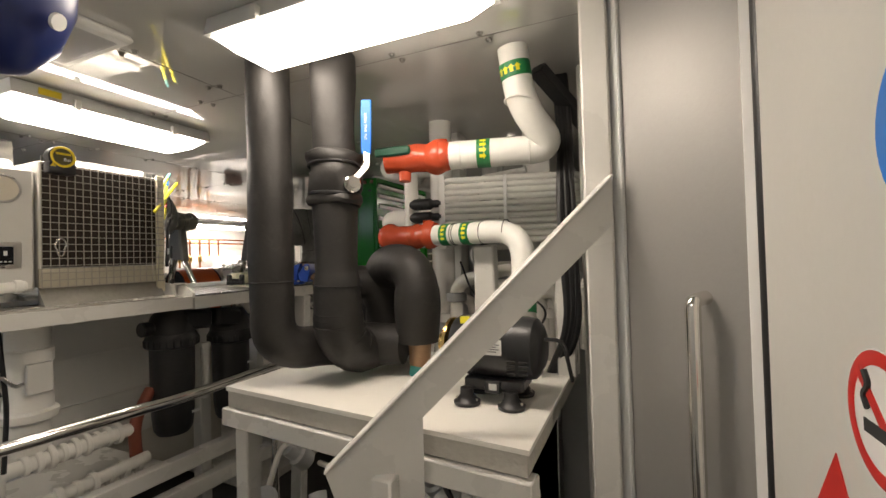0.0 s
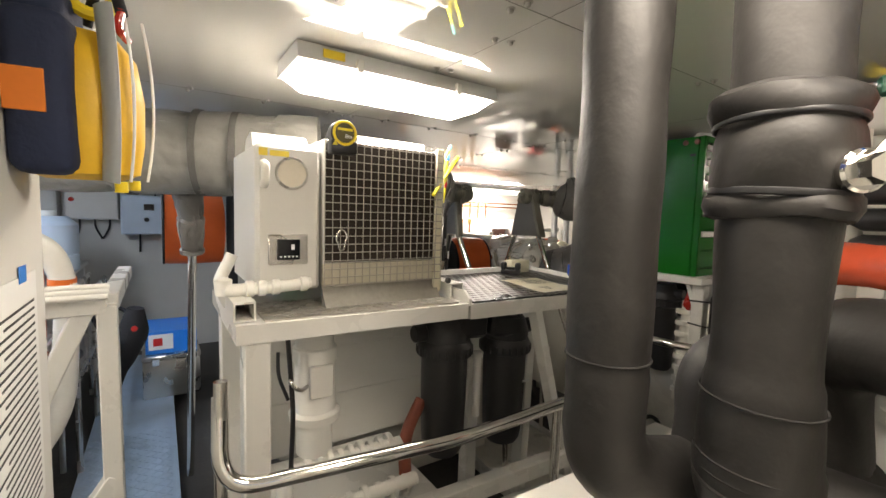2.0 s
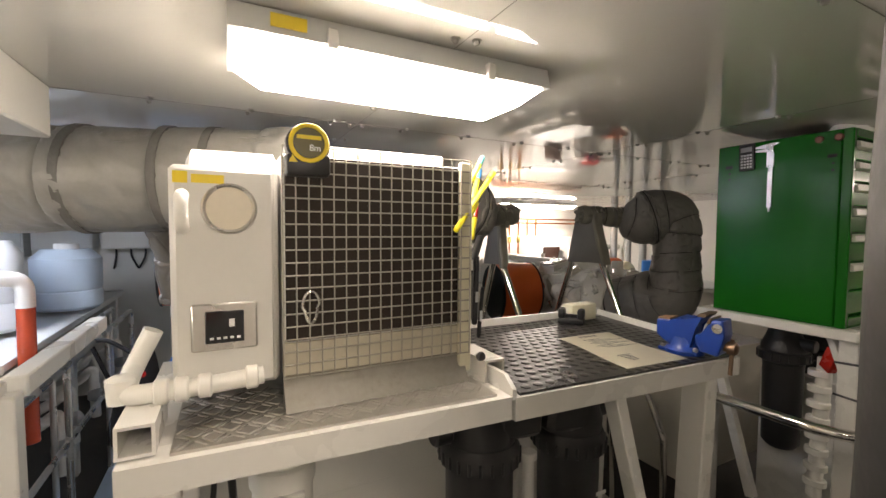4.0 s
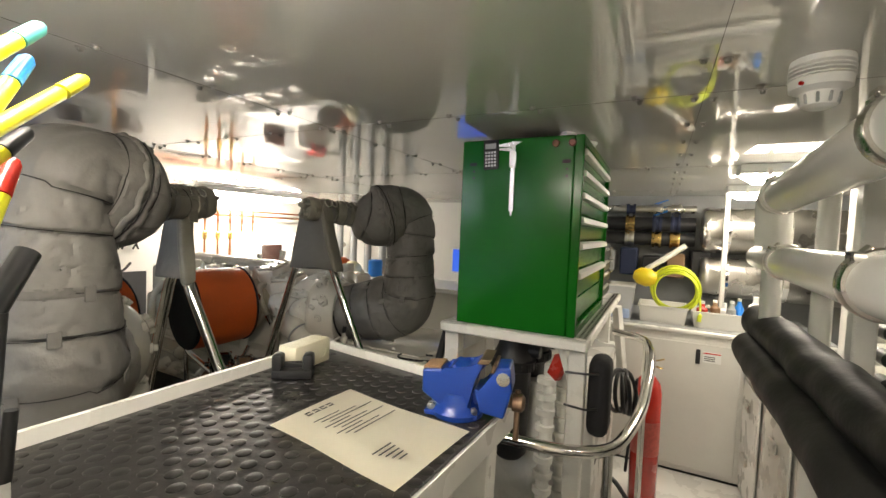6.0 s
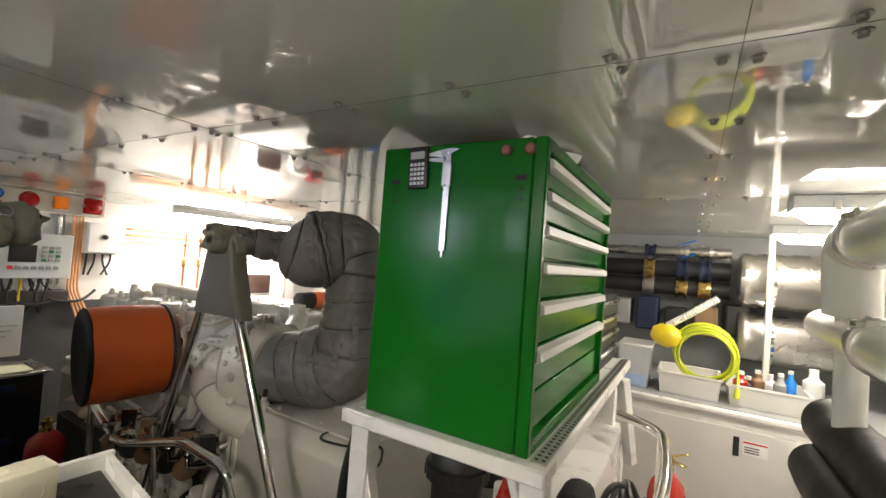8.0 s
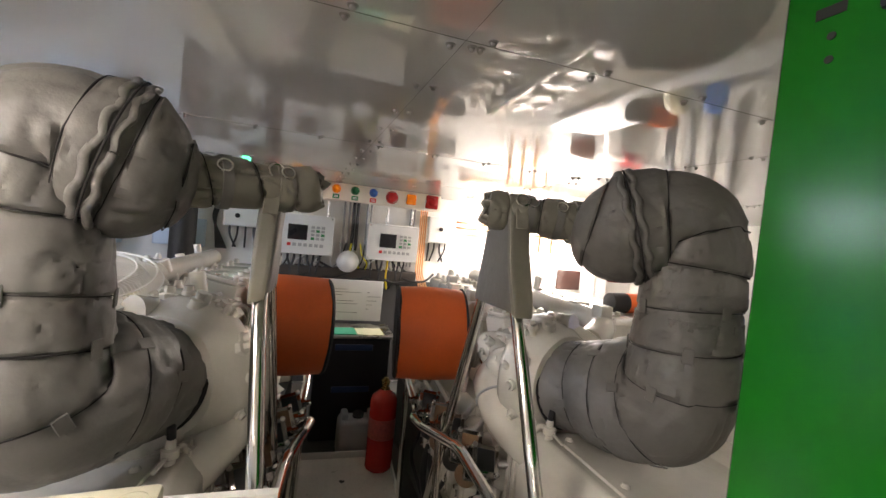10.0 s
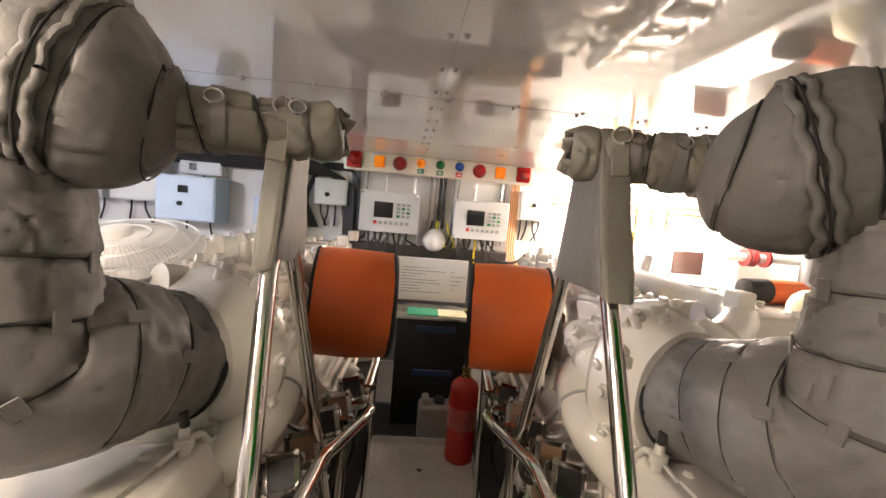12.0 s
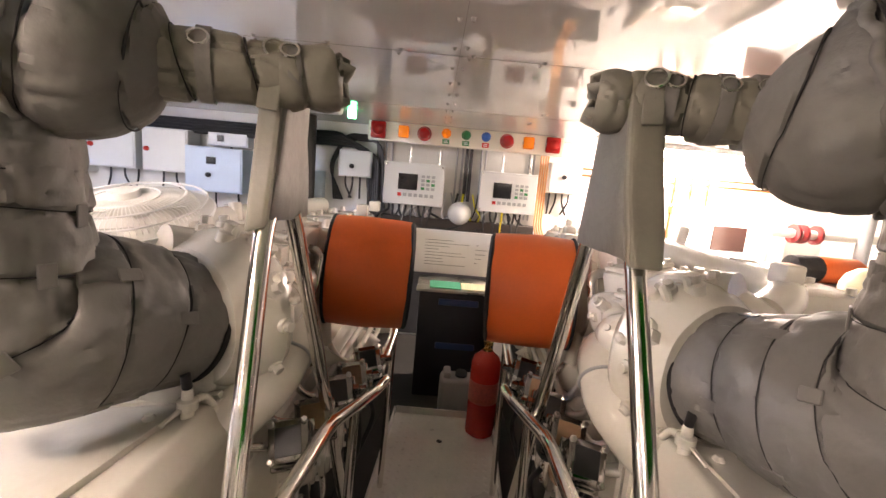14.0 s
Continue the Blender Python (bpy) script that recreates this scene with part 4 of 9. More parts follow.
pipe(bm, [(-1.66, 0.475, 1.43), (-1.66, 0.44, 1.355), (-1.545, 0.445, 1.345), (-1.535, 0.58, 1.35), (-1.535, 0.66, 1.355)], 0.017, 0.03, 16)
drain = part("pvc_drain", bm, PVC, th, "white plastic drain pipe")
for q in ((-1.538, 0.50, 1.348), (-1.536, 0.53, 1.349), (-1.536, 0.565, 1.35), (-1.535, 0.64, 1.354)):
    bm = B()
    cyl(bm, Vector(q) + V(0, -0.011, 0), Vector(q) + V(0, 0.011, 0), 0.022, bevel=0.003)
    part("collar", bm, PVC, drain)
bm = B()
lathe(bm, (-1.56, 0.440, 1.352), (0, 0, 1), [(-0.024, 0.0), (-0.02, 0.02), (0.02, 0.022), (0.026, 0.012)], 16)
part("elbow_cap", bm, PVC, drain)

# ---- green tool cabinet on its shelf ----
area(0.013, -0.072, 0.008)
TX0, TX1, TY0, TY1, TZ0, TZ1 = -1.779, -1.346, 2.482, 3.270, 1.298, 1.970
th = thing("tool_cabinet", (-1.56, 2.85, TZ0), "green metal tool cabinet with white-handled drawers, on a white shelf", "tool cabinet")
bm = B()
box(bm, TX0, TX1 - 0.03, TY0, TY1, TZ0, TZ1, 0.004)
part("body", bm, GREEN, th)
for ya, yb in ((TY0, TY0 + 0.022), (TY1 - 0.022, TY1)):
    bm = B()
    box(bm, TX1 - 0.030, TX1, ya, yb, TZ0, TZ1, 0.003)
    part("side_post", bm, GREEN, th)
bm = B()
box(bm, TX1 - 0.030, TX1, TY0 + 0.022, TY1 - 0.022, TZ0, TZ0 + 0.035, 0.002)
part("rail", bm, GREEN, th)
bm = B()
box(bm, TX1 - 0.030, TX1, TY0 + 0.022, TY1 - 0.022, TZ1 - 0.03, TZ1, 0.002)
part("rail", bm, GREEN, th)
hts = [0.070, 0.074, 0.082, 0.088, 0.10, 0.10, 0.085]
z = TZ1 - 0.032
for i, h in enumerate(hts):
    bm = B()
    box(bm, TX1 - 0.028, TX1 - 0.012, TY0 + 0.024, TY1 - 0.024, z - h + 0.003, z - 0.003, 0.002)
    dr = part("drawer", bm, GREEN, th)
    if i < 6:
        bm = B()
        ya, yb = TY0 + 0.028, TY1 - 0.028
        prism(bm, [(TX1 - 0.012, ya, z - 0.006), (TX1 + 0.006, ya, z - 0.012), (TX1 + 0.008, ya, z - 0.030), (TX1 - 0.004, ya, z - 0.034), (TX1 - 0.012, ya, z - 0.034)], (0, yb - ya, 0))
        hd = part("handle", bm, OFFWHITE, dr, "white full-width drawer handle")
        bm = B()
        ym = (ya + yb) / 2
        box(bm, TX1 + 0.0066, TX1 + 0.0078, ym - 0.05, ym + 0.05, z - 0.028, z - 0.016, 0)
    z -= h
for x in (TX0 + 0.045, TX1 - 0.055):
    bm = B()
    box(bm, x - 0.013, x + 0.013, TY0 - 0.0012, TY0 + 0.001, TZ1 - 0.092, TZ1 - 0.081, 0)
    for k in (0.112, 0.135):
        cyl(bm, (x + 0.003, TY0 - 0.0012, TZ1 - k), (x + 0.003, TY0 + 0.001, TZ1 - k), 0.004, seg=10)
    part("slot", bm, SEAM, th)
for x in (TX1 - 0.092, TX1 - 0.038):
    bm = B()
    lathe(bm, (x, TY0, TZ1 - 0.026), (0, -1, 0), [(0, 0.0125), (0.006, 0.0125), (0.010, 0.009), (0.011, 0.0)], 20)
    part("magnet", bm, mat("dull_red_magnet", (0.22, 0.10, 0.07), 0.45, metal=0.3, var=0.2) if x < TX1 - 0.05 else bpy.data.materials["dull_red_magnet"], th)
bm = B()
lathe(bm, (TX0 + 0.22, TY0 + 0.18, TZ1), (0, 0, 1), [(0, 0.10), (0.006, 0.105), (0.012, 0.10), (0.014, 0.0)], 28)
solo("round_tin", bm, mat("brown_red_tin", (0.25, 0.10, 0.06), 0.4, var=0.1), "flat reddish tin lying on the tool cabinet", "tin")
bm = B()
sweep(bm, dense([(TX1 - 0.10, TY0 + 0.10, TZ1 + 0.012), (TX1 - 0.02, TY0 + 0.30, TZ1 + 0.012)], 0.02), lambda s: 0.035 + 0.012 * math.sin(6 * s), 12, wobble=0.5, wscale=18, squash=0.33)
solo("plastic_bag", bm, WHITEPAPER, "crumpled white plastic bag on the tool cabinet", "bag")
bm = B()
box(bm, TX1 - 0.20, TX1 - 0.02, TY0 + 0.36, TY0 + 0.62, TZ1 + 0.0, TZ1 + 0.03, 0.004)
solo("flat_case", bm, BLACK, "flat black case lying on the tool cabinet", "case")

th = thing("calculator", (-1.66, TY0, 1.85), "black pocket calculator held on the cabinet side", "calculator")
bm = B()
mc = pose(-1.665, TY0 - 0.006, 1.915, 0, -2, 0)
box(bm, -0.0285, 0.0285, -0.006, 0.006, -0.052, 0.052, 0.005, 2, m=mc)
part("case", bm, BLACK, th)
bm = B()
box(bm, -0.020, 0.020, -0.0072, -0.006, 0.020, 0.038, 0.0, m=mc)
part("display", bm, GREYBOX, th)
for r in range(5):
    for c in range(4):
        bm = B()
        box(bm, -0.020 + c * 0.0108, -0.0125 + c * 0.0108, -0.0075, -0.006, -0.043 + r * 0.0115, -0.036 + r * 0.0115, 0.0, m=mc)
        part("key", bm, PALEGREY, th)
th = thing("vernier_caliper", (-1.585, TY0, 1.7), "steel vernier caliper held on the cabinet side", "caliper")
bm = B()
box(bm, -1.592, -1.576, TY0 - 0.0055, TY0 - 0.0015, 1.715, 1.958, 0.0008)
box(bm, -1.587, -1.581, TY0 - 0.0045, TY0 - 0.0015, 1.700, 1.716, 0.0)
part("beam", bm, STEEL, th)
bm = B()
prism(bm, [(-1.592, TY0 - 0.006, 1.957), (-1.640, TY0 - 0.006, 1.948), (-1.638, TY0 - 0.006, 1.943), (-1.592, TY0 - 0.006, 1.938)], (0, 0.004, 0))
prism(bm, [(-1.576, TY0 - 0.006, 1.958), (-1.553, TY0 - 0.006, 1.955), (-1.576, TY0 - 0.006, 1.945)], (0, 0.004, 0))
part("fixed_jaw", bm, STEEL, th)
bm = B()
box(bm, -1.596, -1.572, TY0 - 0.0085, TY0 - 0.0015, 1.868, 1.925, 0.001)
prism(bm, [(-1.594, TY0 - 0.008, 1.925), (-1.636, TY0 - 0.008, 1.930), (-1.634, TY0 - 0.008, 1.936), (-1.594, TY0 - 0.008, 1.937)], (0, 0.005, 0))
part("sliding_jaw", bm, STEEL, th)

th = thing("cabinet_shelf", (-1.57, 3.1, 0.0), "white painted steel shelf frame carrying the tool cabinets", "shelf")
bm = B()
box(bm, -1.832, -1.300, 2.452, 3.79, 1.262, 1.298, 0.005)
part("top", bm, WHITE, th)
bm = B()
box(bm, -1.338, -1.305, 2.475, 3.77, 1.298, 1.3035, 0.001)
strip = part("grip_strip", bm, ALU, th, "perforated grip strip")
bm = B()
for i in range(60):
    for k in range(2):
        cyl(bm, (-1.329 + 0.015 * k, 2.49 + i * 0.021, 1.3035), (-1.329 + 0.015 * k, 2.49 + i * 0.021, 1.3042), 0.0048, seg=8)
tagged(part("perforation", bm, SEAM, strip), "dark punched holes", kind="stuff")
for x, y in ((-1.336, 2.52), (-1.80, 2.52), (-1.37, 3.7), (-1.80, 3.7)):
    bm = B()
    box(bm, x - 0.028, x + 0.028, y - 0.028, y + 0.028, 0.0, 1.262, 0.004)
    part("leg", bm, WHITE, th)
bm = B()
bar(bm, (-1.40, 2.53, 1.262), (-1.345, 2.53, 1.10), 0.030, 0.020)
part("brace", bm, WHITE, th)
bm = B()
bar(bm, (-1.81, 2.52, 1.20), (-1.62, 2.52, 0.55), 0.035, 0.035)
part("brace", bm, WHITE, th)
bm = B()
bar(bm, (-1.36, 2.5, 0.55), (-1.36, 3.7, 0.55), 0.05, 0.05)
part("lower_rail", bm, WHITE, th)
bm = B()
bar(bm, (-1.30, 3.55, 1.26), (-1.26, 3.62, 0.9), 0.04, 0.04)
part("rail_post", bm, WHITE, th)

# small black tool chest behind
th = thing("tool_chest", (-1.55, 3.5, 1.302), "small black metal tool chest with pale drawer handles", "tool chest")
bm = B()
box(bm, -1.75, -1.37, 3.29, 3.74, 1.302, 1.60, 0.005)
part("body", bm, BLACK, th)
for i in range(4):
    bm = B()
    box(bm, -1.372, -1.362, 3.30, 3.73, 1.325 + i * 0.066, 1.383 + i * 0.066, 0.002)
    dr = part("drawer", bm, BLACK, th)
    bm = B()
    box(bm, -1.362, -1.350, 3.31, 3.72, 1.366 + i * 0.066, 1.381 + i * 0.066, 0.003)
    part("handle", bm, STEEL, dr, "pale metal drawer handle")
bm = B()
box(bm, -1.70, -1.42, 3.34, 3.68, 1.60, 1.66, 0.012, 2)
solo("tool_case", bm, mat("dark_green_case", (0.015, 0.05, 0.04), 0.5, var=0.1), "dark plastic case on the black tool chest", "case")

# ---- main engines with lagged exhausts, one each side of the aisle ----
area()


def mid(x):
    """The middle line of the aisle, which runs slightly askew."""
    return 2.2125 - 0.068 * (x + 2.6)


DX, DY = 0.05, -0.09


def lagged(pts, radius, bend, wob=0.10, seg=88, step=0.0065, ws=7.0, panel=0.145, lap=0.007):
    """A cloth jacket along a path: overlapping panels with wavy edges, lumps and sharp creases."""
    bm = B()
    path = dense(rounded(pts, bend, 14), step)
    n = len(path)
    run = [0.0]
    for a, b in zip(path, path[1:]):
        run.append(run[-1] + (b - a).length)
    u, rings = None, []
    for i, p in enumerate(path):
        d = (path[min(i + 1, n - 1)] - path[max(i - 1, 0)]).normalized()
        u = frame_of(d)[0] if u is None else (u - d * u.dot(d)).normalized()
        w = d.cross(u)
        r = radius(run[i] / run[-1])
        row = []
        for k in range(seg):
            a = 2 * math.pi * k / seg
            o = u * math.cos(a) + w * math.sin(a)
            q = p + o * r
            rr = r * (1 + 0.55 * wob * noise.noise(q * ws))
            c = noise.noise(q * 10 + Vector((3, 1, 7)))
            rr -= 0.0045 * max(0.0, 1 - abs(c) / 0.08) ** 1.4
            g = noise.noise(Vector((math.cos(a) * r * 26 + run[i] * 5, math.sin(a) * r * 26, run[i] * 5)))
            rr -= 0.0060 * max(0.0, 1 - abs(g) / 0.13) ** 1.3
            rr += 0.0012 * noise.noise(q * 31)
            e = (run[i] + (0.014 * noise.noise(q * 3 + Vector((9, 9, 1))) + 0.012 * math.sin(a + 0.8))) / panel % 1.0
            rr += lap * (1 - e) + 0.0015 * math.sin(math.pi * e) - 0.008 * math.exp(-(min(e, 1 - e) * panel / 0.0045) ** 2)
            row.append(bm.verts.new(p + o * rr))
        rings.append(row)
    for a, b in zip(rings, rings[1:]):
        for k in range(seg):
            bm.faces.new((a[k], a[(k + 1) % seg], b[(k + 1) % seg], b[k]))
    bm.faces.new(rings[0][::-1])
    bm.faces.new(rings[-1])
    return bm


def seams(pts, radius, bend, parent, wob=0.10, seg=64, step=0.012, ws=7.0, panel=0.145, lap=0.006):
    """Dark stitched edges where the panels of a jacket overlap."""
    path = dense(rounded(pts, bend, 14), step)
    run = [0.0]
    for a, b in zip(path, path[1:]):
        run.append(run[-1] + (b - a).length)
    n = len(path)
    for j in range(1, int(run[-1] / panel) + 1):
        u, best = None, {}
        for i, p in enumerate(path):
            d = (path[min(i + 1, n - 1)] - path[max(i - 1, 0)]).normalized()
            u = frame_of(d)[0] if u is None else (u - d * u.dot(d)).normalized()
            w = d.cross(u)
            r = radius(run[i] / run[-1])
            for k in range(seg):
                a = 2 * math.pi * k / seg
                o = u * math.cos(a) + w * math.sin(a)
                q = p + o * r
                e = run[i] + (0.014 * noise.noise(q * 3 + Vector((9, 9, 1))) + 0.012 * math.sin(a + 0.8)) - j * panel
                if k not in best or abs(e) < best[k][0]:
                    best[k] = (abs(e), p + o * (r * (1 + 0.55 * wob * noise.noise(q * ws)) + lap * 0.9 - 0.004), o, d, e)
        if max(b[0] for b in best.values()) < 2 * step:
            bm = B()
            loop = [best[k][1] - best[k][3] * best[k][4] for k in range(seg)]
            sweep(bm, loop + loop[:1], lambda t: 0.0009 + 0.0034 * abs(noise.noise(Vector((t * 7, j, 3)))) ** 1.3, 6, cap=False)
            part("seam", bm, SEAM, parent)
            for k in range(int(seg * 0.08) + 5 * (j % 3), seg, seg // 4) if r > 0.1 else ():
                c, o, d = best[k][1:4]
                bm = B()
                bar(bm, c + o * 0.0035 - d * 0.019, c + o * 0.0045 + d * 0.019, 0.026, 0.004, up=o, bevel=0.0015)
                part("tab", bm, LAG, parent)


def jacket(name, pts, radius, bend, material, parent, label="", **kw):
    o = part(name, lagged(pts, radius, bend, **kw), material, parent, label)
    seams(pts, radius, bend, parent, **kw)
    return o


def strap(c, axis, R, w=0.024, t=0.003, seg=36):
    bm = B()
    lathe(bm, Vector(c) - Vector(axis).normalized() * w / 2, axis, [(0, R), (0, R + t), (w, R + t), (w, R)], seg)
    return bm


def engine(s):
    """s = 1: the engine towards the passage side; s = -1: its mirror image across the aisle."""
    def Y(y, x=-2.6):
        return mid(x) + s * (y + DY - 2.2125)

    shift = [DY, 0.0]

    def P(x, y, z):
        return V(x + DX, Y(y + shift[0] - DY, x + DX), z + shift[1])

    def W(x, y, z):
        return V(x, y if s > 0 else 2 * mid(x) - y, z)

    def D(x, y, z):
        return V(x, y * s, z)

    def bx(bm, x0, x1, y0, y1, z0, z1, *a, **k):
        xm = (x0 + x1) / 2 + DX
        y0, y1 = y0 + shift[0] - DY, y1 + shift[0] - DY
        return box(bm, x0 + DX, x1 + DX, min(Y(y0, xm), Y(y1, xm)), max(Y(y0, xm), Y(y1, xm)), z0 + shift[1], z1 + shift[1], *a, **k)

    rnd = random.Random(5 + s)
    if s > 0:
        mouth, knee, riser = V(-2.665, 2.850, 1.160), V(-2.45, 2.915, 1.200), V(-2.300, 2.940, 0)
        bulge, neck, tip = V(-2.440, 2.770, 1.690), V(-2.505, 2.700, 1.708), V(-2.575, 2.478, 1.722)
    else:
        mouth, knee, riser = V(-2.70, 1.605, 1.185), V(-2.525, 1.520, 1.230), V(-2.420, 1.460, 0)
        bulge, neck, tip = V(-2.455, 1.620, 1.705), V(-2.487, 1.708, 1.700), V(-2.575, 1.935, 1.710)
    into = V(mouth.x - knee.x, mouth.y - knee.y, 0).normalized()
    en = thing("marine_engine", P(-3.6, 3.3, 0.0), "large cream painted marine diesel engine with chromed fuel filters", "engine", "main engines")
    shift[:] = -0.28, 0.05
    bm = B()
    bx(bm, -4.85, -2.70, 3.0, 4.0, 0.13, 0.80, 0.03, 2)
    bx(bm, -4.75, -3.05, 3.08, 3.92, 0.79, 1.02, 0.03, 2)
    part("block", bm, CREAM, en)
    bm = B()
    prism(bm, [W(-2.66, 2.68, 0.30), W(-2.66, 2.68, 0.965), W(-2.66, 2.73, 1.020), W(-2.66, 2.92, 0.985), W(-2.66, 3.55, 0.96), W(-2.66, 3.55, 0.30)], (0.60, 0, 0))
    bmesh.ops.bevel(bm, geom=list(bm.edges), offset=0.012, segments=2, affect="EDGES", profile=0.5)
    cover_ = part("end_cover", bm, CREAM, en)
    bm = B()
    prism(bm, [W(-2.60, 2.765, 1.000), W(-2.12, 2.765, 1.000), W(-2.12, 3.30, 0.958), W(-2.60, 3.30, 0.958)], (0, 0, 0.022))
    bmesh.ops.bevel(bm, geom=list(bm.edges), offset=0.004, segments=2, affect="EDGES", profile=0.5)
    part("lid", bm, CREAM, cover_)
    for x, y, z in ((-2.30, 2.80, 1.014), (-2.14, 2.96, 0.980), (-2.42, 2.98, 1.000), (-2.55, 2.80, 1.014), (-2.56, 3.06, 0.994)):
        bm = B()
        lathe(bm, W(x, y, z), (0, 0, 1), [(0, 0.013), (0.008, 0.013), (0.012, 0.009), (0.016, 0.008), (0.017, 0)], 12)
        part("bolt", bm, CREAM, cover_)
    for x0, w, up, m in ((-2.664, 0.022, 0.010, CREAM), (-2.676, 0.012, 0.004, BLACK), (-2.698, 0.022, 0.010, CREAM)):
        bm = B()
        prism(bm, [W(x0, 2.68 - up, 0.30), W(x0, 2.68 - up, 0.965), W(x0, 2.73 - up * 0.5, 1.020 + up), W(x0, 2.92, 0.985 + up), W(x0, 3.55, 0.96 + up), W(x0, 3.55, 0.30)], (w, 0, 0))
        part("cover_flange" if m is CREAM else "gasket", bm, m, en, "" if m is CREAM else "black gasket")
    shift[:] = DY, 0.0
    # turbocharger housing and its flange
    bm = B()
    lathe(bm, P(-2.90, 2.80, 1.12), D(0, 1, 0), [(0, 0.10), (0.02, 0.16), (0.06, 0.215), (0.14, 0.235), (0.24, 0.225), (0.34, 0.18), (0.40, 0.15)], 34)
    for v in bm.verts:
        v.co += Vector((noise.noise(v.co * 7), noise.noise(v.co * 7 + Vector((4, 4, 4))), noise.noise(v.co * 7 + Vector((8, 1, 3))))) * 0.02
    part("turbo_housing", bm, CREAM, en)
    bm = B()
    lathe(bm, mouth, into, [(0.0, 0.140), (0.004, 0.166), (0.03, 0.182), (0.07, 0.206), (0.11, 0.212), (0.14, 0.197), (0.16, 0.15), (0.165, 0.08)], 44)
    for v in bm.verts:
        v.co += Vector((noise.noise(v.co * 6), noise.noise(v.co * 6 + Vector((4, 4, 4))), noise.noise(v.co * 6 + Vector((8, 1, 3))))) * 0.012
    casing = part("turbine_casing", bm, CREAM, en)
    for i in range(12):
        a = 2 * math.pi * i / 12
        o = D(0.45, -0.89, 0) * math.cos(a) + V(0, 0, math.sin(a))
        bm = B()
        lathe(bm, mouth + into * 0.10 + o * 0.206, o, [(0, 0.020), (0.012, 0.018), (0.014, 0.013), (0.026, 0.012), (0.027, 0)], 10)
        part("bolt", bm, CREAM, casing)
    for i in range(9):
        ra = random.Random(300 + i)
        a = ra.uniform(0.2, 1.9)
        o = D(0.45, -0.89, 0) * math.cos(a) + V(0, 0, math.sin(a))
        c = mouth + into * ra.uniform(0.04, 0.13) + o * ra.uniform(0.188, 0.206)
        bm = B()
        if i % 3 == 0:
            pipe(bm, [c, c + o * 0.04, c + D(-0.08, ra.uniform(-0.03, 0.03), 0.02)], 0.012, 0.02, 8)
        else:
            lathe(bm, c, o + D(ra.uniform(-0.4, 0.4), ra.uniform(-0.4, 0.4), 0), [(-0.03, 0.026), (0.012, 0.024), (0.016, 0.015), (0.035, 0.014), (0.037, 0)], (6, 10)[i % 2])
        part("fitting", bm, CREAM, casing)
    for i in range(9):
        a = 2 * math.pi * i / 9
        bm = B()
        cyl(bm, P(-2.90 + 0.15 * math.cos(a), 2.815, 1.12 + 0.15 * math.sin(a)), P(-2.90 + 0.15 * math.cos(a), 2.795, 1.12 + 0.15 * math.sin(a)), 0.014, seg=8)
        part("turbo_bolt", bm, CREAM, en)
    bm = B()
    pipe(bm, [P(-3.35, 2.95, 1.22), P(-3.12, 2.90, 1.15), P(-2.98, 2.88, 1.30), P(-2.80, 3.0, 1.34)], 0.05, 0.1, 18, wobble=0.06, wscale=15)
    pipe(bm, [P(-3.35, 3.0, 1.05), P(-3.1, 2.96, 1.02), P(-2.95, 2.9, 0.98)], 0.045, 0.06, 16)
    part("charge_air_pipe", bm, CREAM, en)
    # coolant elbow along the aisle side, with lumpy castings over it
    bm = B()
    pipe(bm, [W(-3.02, 2.80, 1.13), W(-2.86, 2.66, 1.09), W(-2.74, 2.645, 1.02), W(-2.66, 2.71, 0.955), W(-2.60, 2.79, 0.90)], lambda q: 0.064 + 0.012 * math.exp(-((q - 0.33) / 0.12) ** 2), 0.09, 28, wobble=0.05, wscale=12)
    part("coolant_elbow", bm, CREAM, en)
    bm = B()
    ring(bm, W(-2.80, 2.652, 1.058), D(0.75, -0.10, -0.45), 0.068, 0.0045, 28)
    part("joint", bm, GREYBOX, en, "grey hose joint")
    bm = B()
    sweep(bm, dense([W(-3.12, 2.78, 1.16), W(-2.96, 2.72, 1.21), W(-2.84, 2.70, 1.17), W(-2.74, 2.75, 1.12)], 0.012), lambda q: 0.055 + 0.016 * math.sin(q * 11), 22, wobble=0.35, wscale=14)
    part("outlet_casting", bm, CREAM, en)
    for x, y, z, r, d in ((-2.93, 2.66, 1.24, 0.018, (0.2, -0.8, 0.5)), (-2.82, 2.65, 1.20, 0.015, (0.6, -0.7, 0.4)), (-3.02, 2.69, 1.17, 0.016, (0, -1, 0.2)), (-2.76, 2.69, 1.16, 0.014, (0.8, -0.5, 0.4))):
        bm = B()
        lathe(bm, W(x, y, z), D(*d), [(-0.03, r), (0.008, r), (0.010, r * 0.7), (0.022, r * 0.6), (0.023, 0)], 8)
        part("plug", bm, CREAM, en)
    bm = B()
    lathe(bm, W(-2.655, 2.745, 0.975), D(0.1, -0.15, 1), [(0, 0.05), (0.03, 0.05), (0.04, 0.04), (0.045, 0.028), (0.055, 0.03), (0.03, 0.02)], 20)
    part("filler_neck", bm, CREAM, en)
    bm = B()
    cx, cy, cz = -2.575, 2.740, 0.995
    lathe(bm, W(cx, cy, cz), (0, 0, 1), [(-0.02, 0.024), (0.006, 0.024), (0.008, 0.015), (0.034, 0.014), (0.038, 0.021), (0.058, 0.021), (0.062, 0.013), (0.082, 0.011), (0.084, 0)], 12)
    tap = part("cock", bm, CREAM, en)
    bm = B()
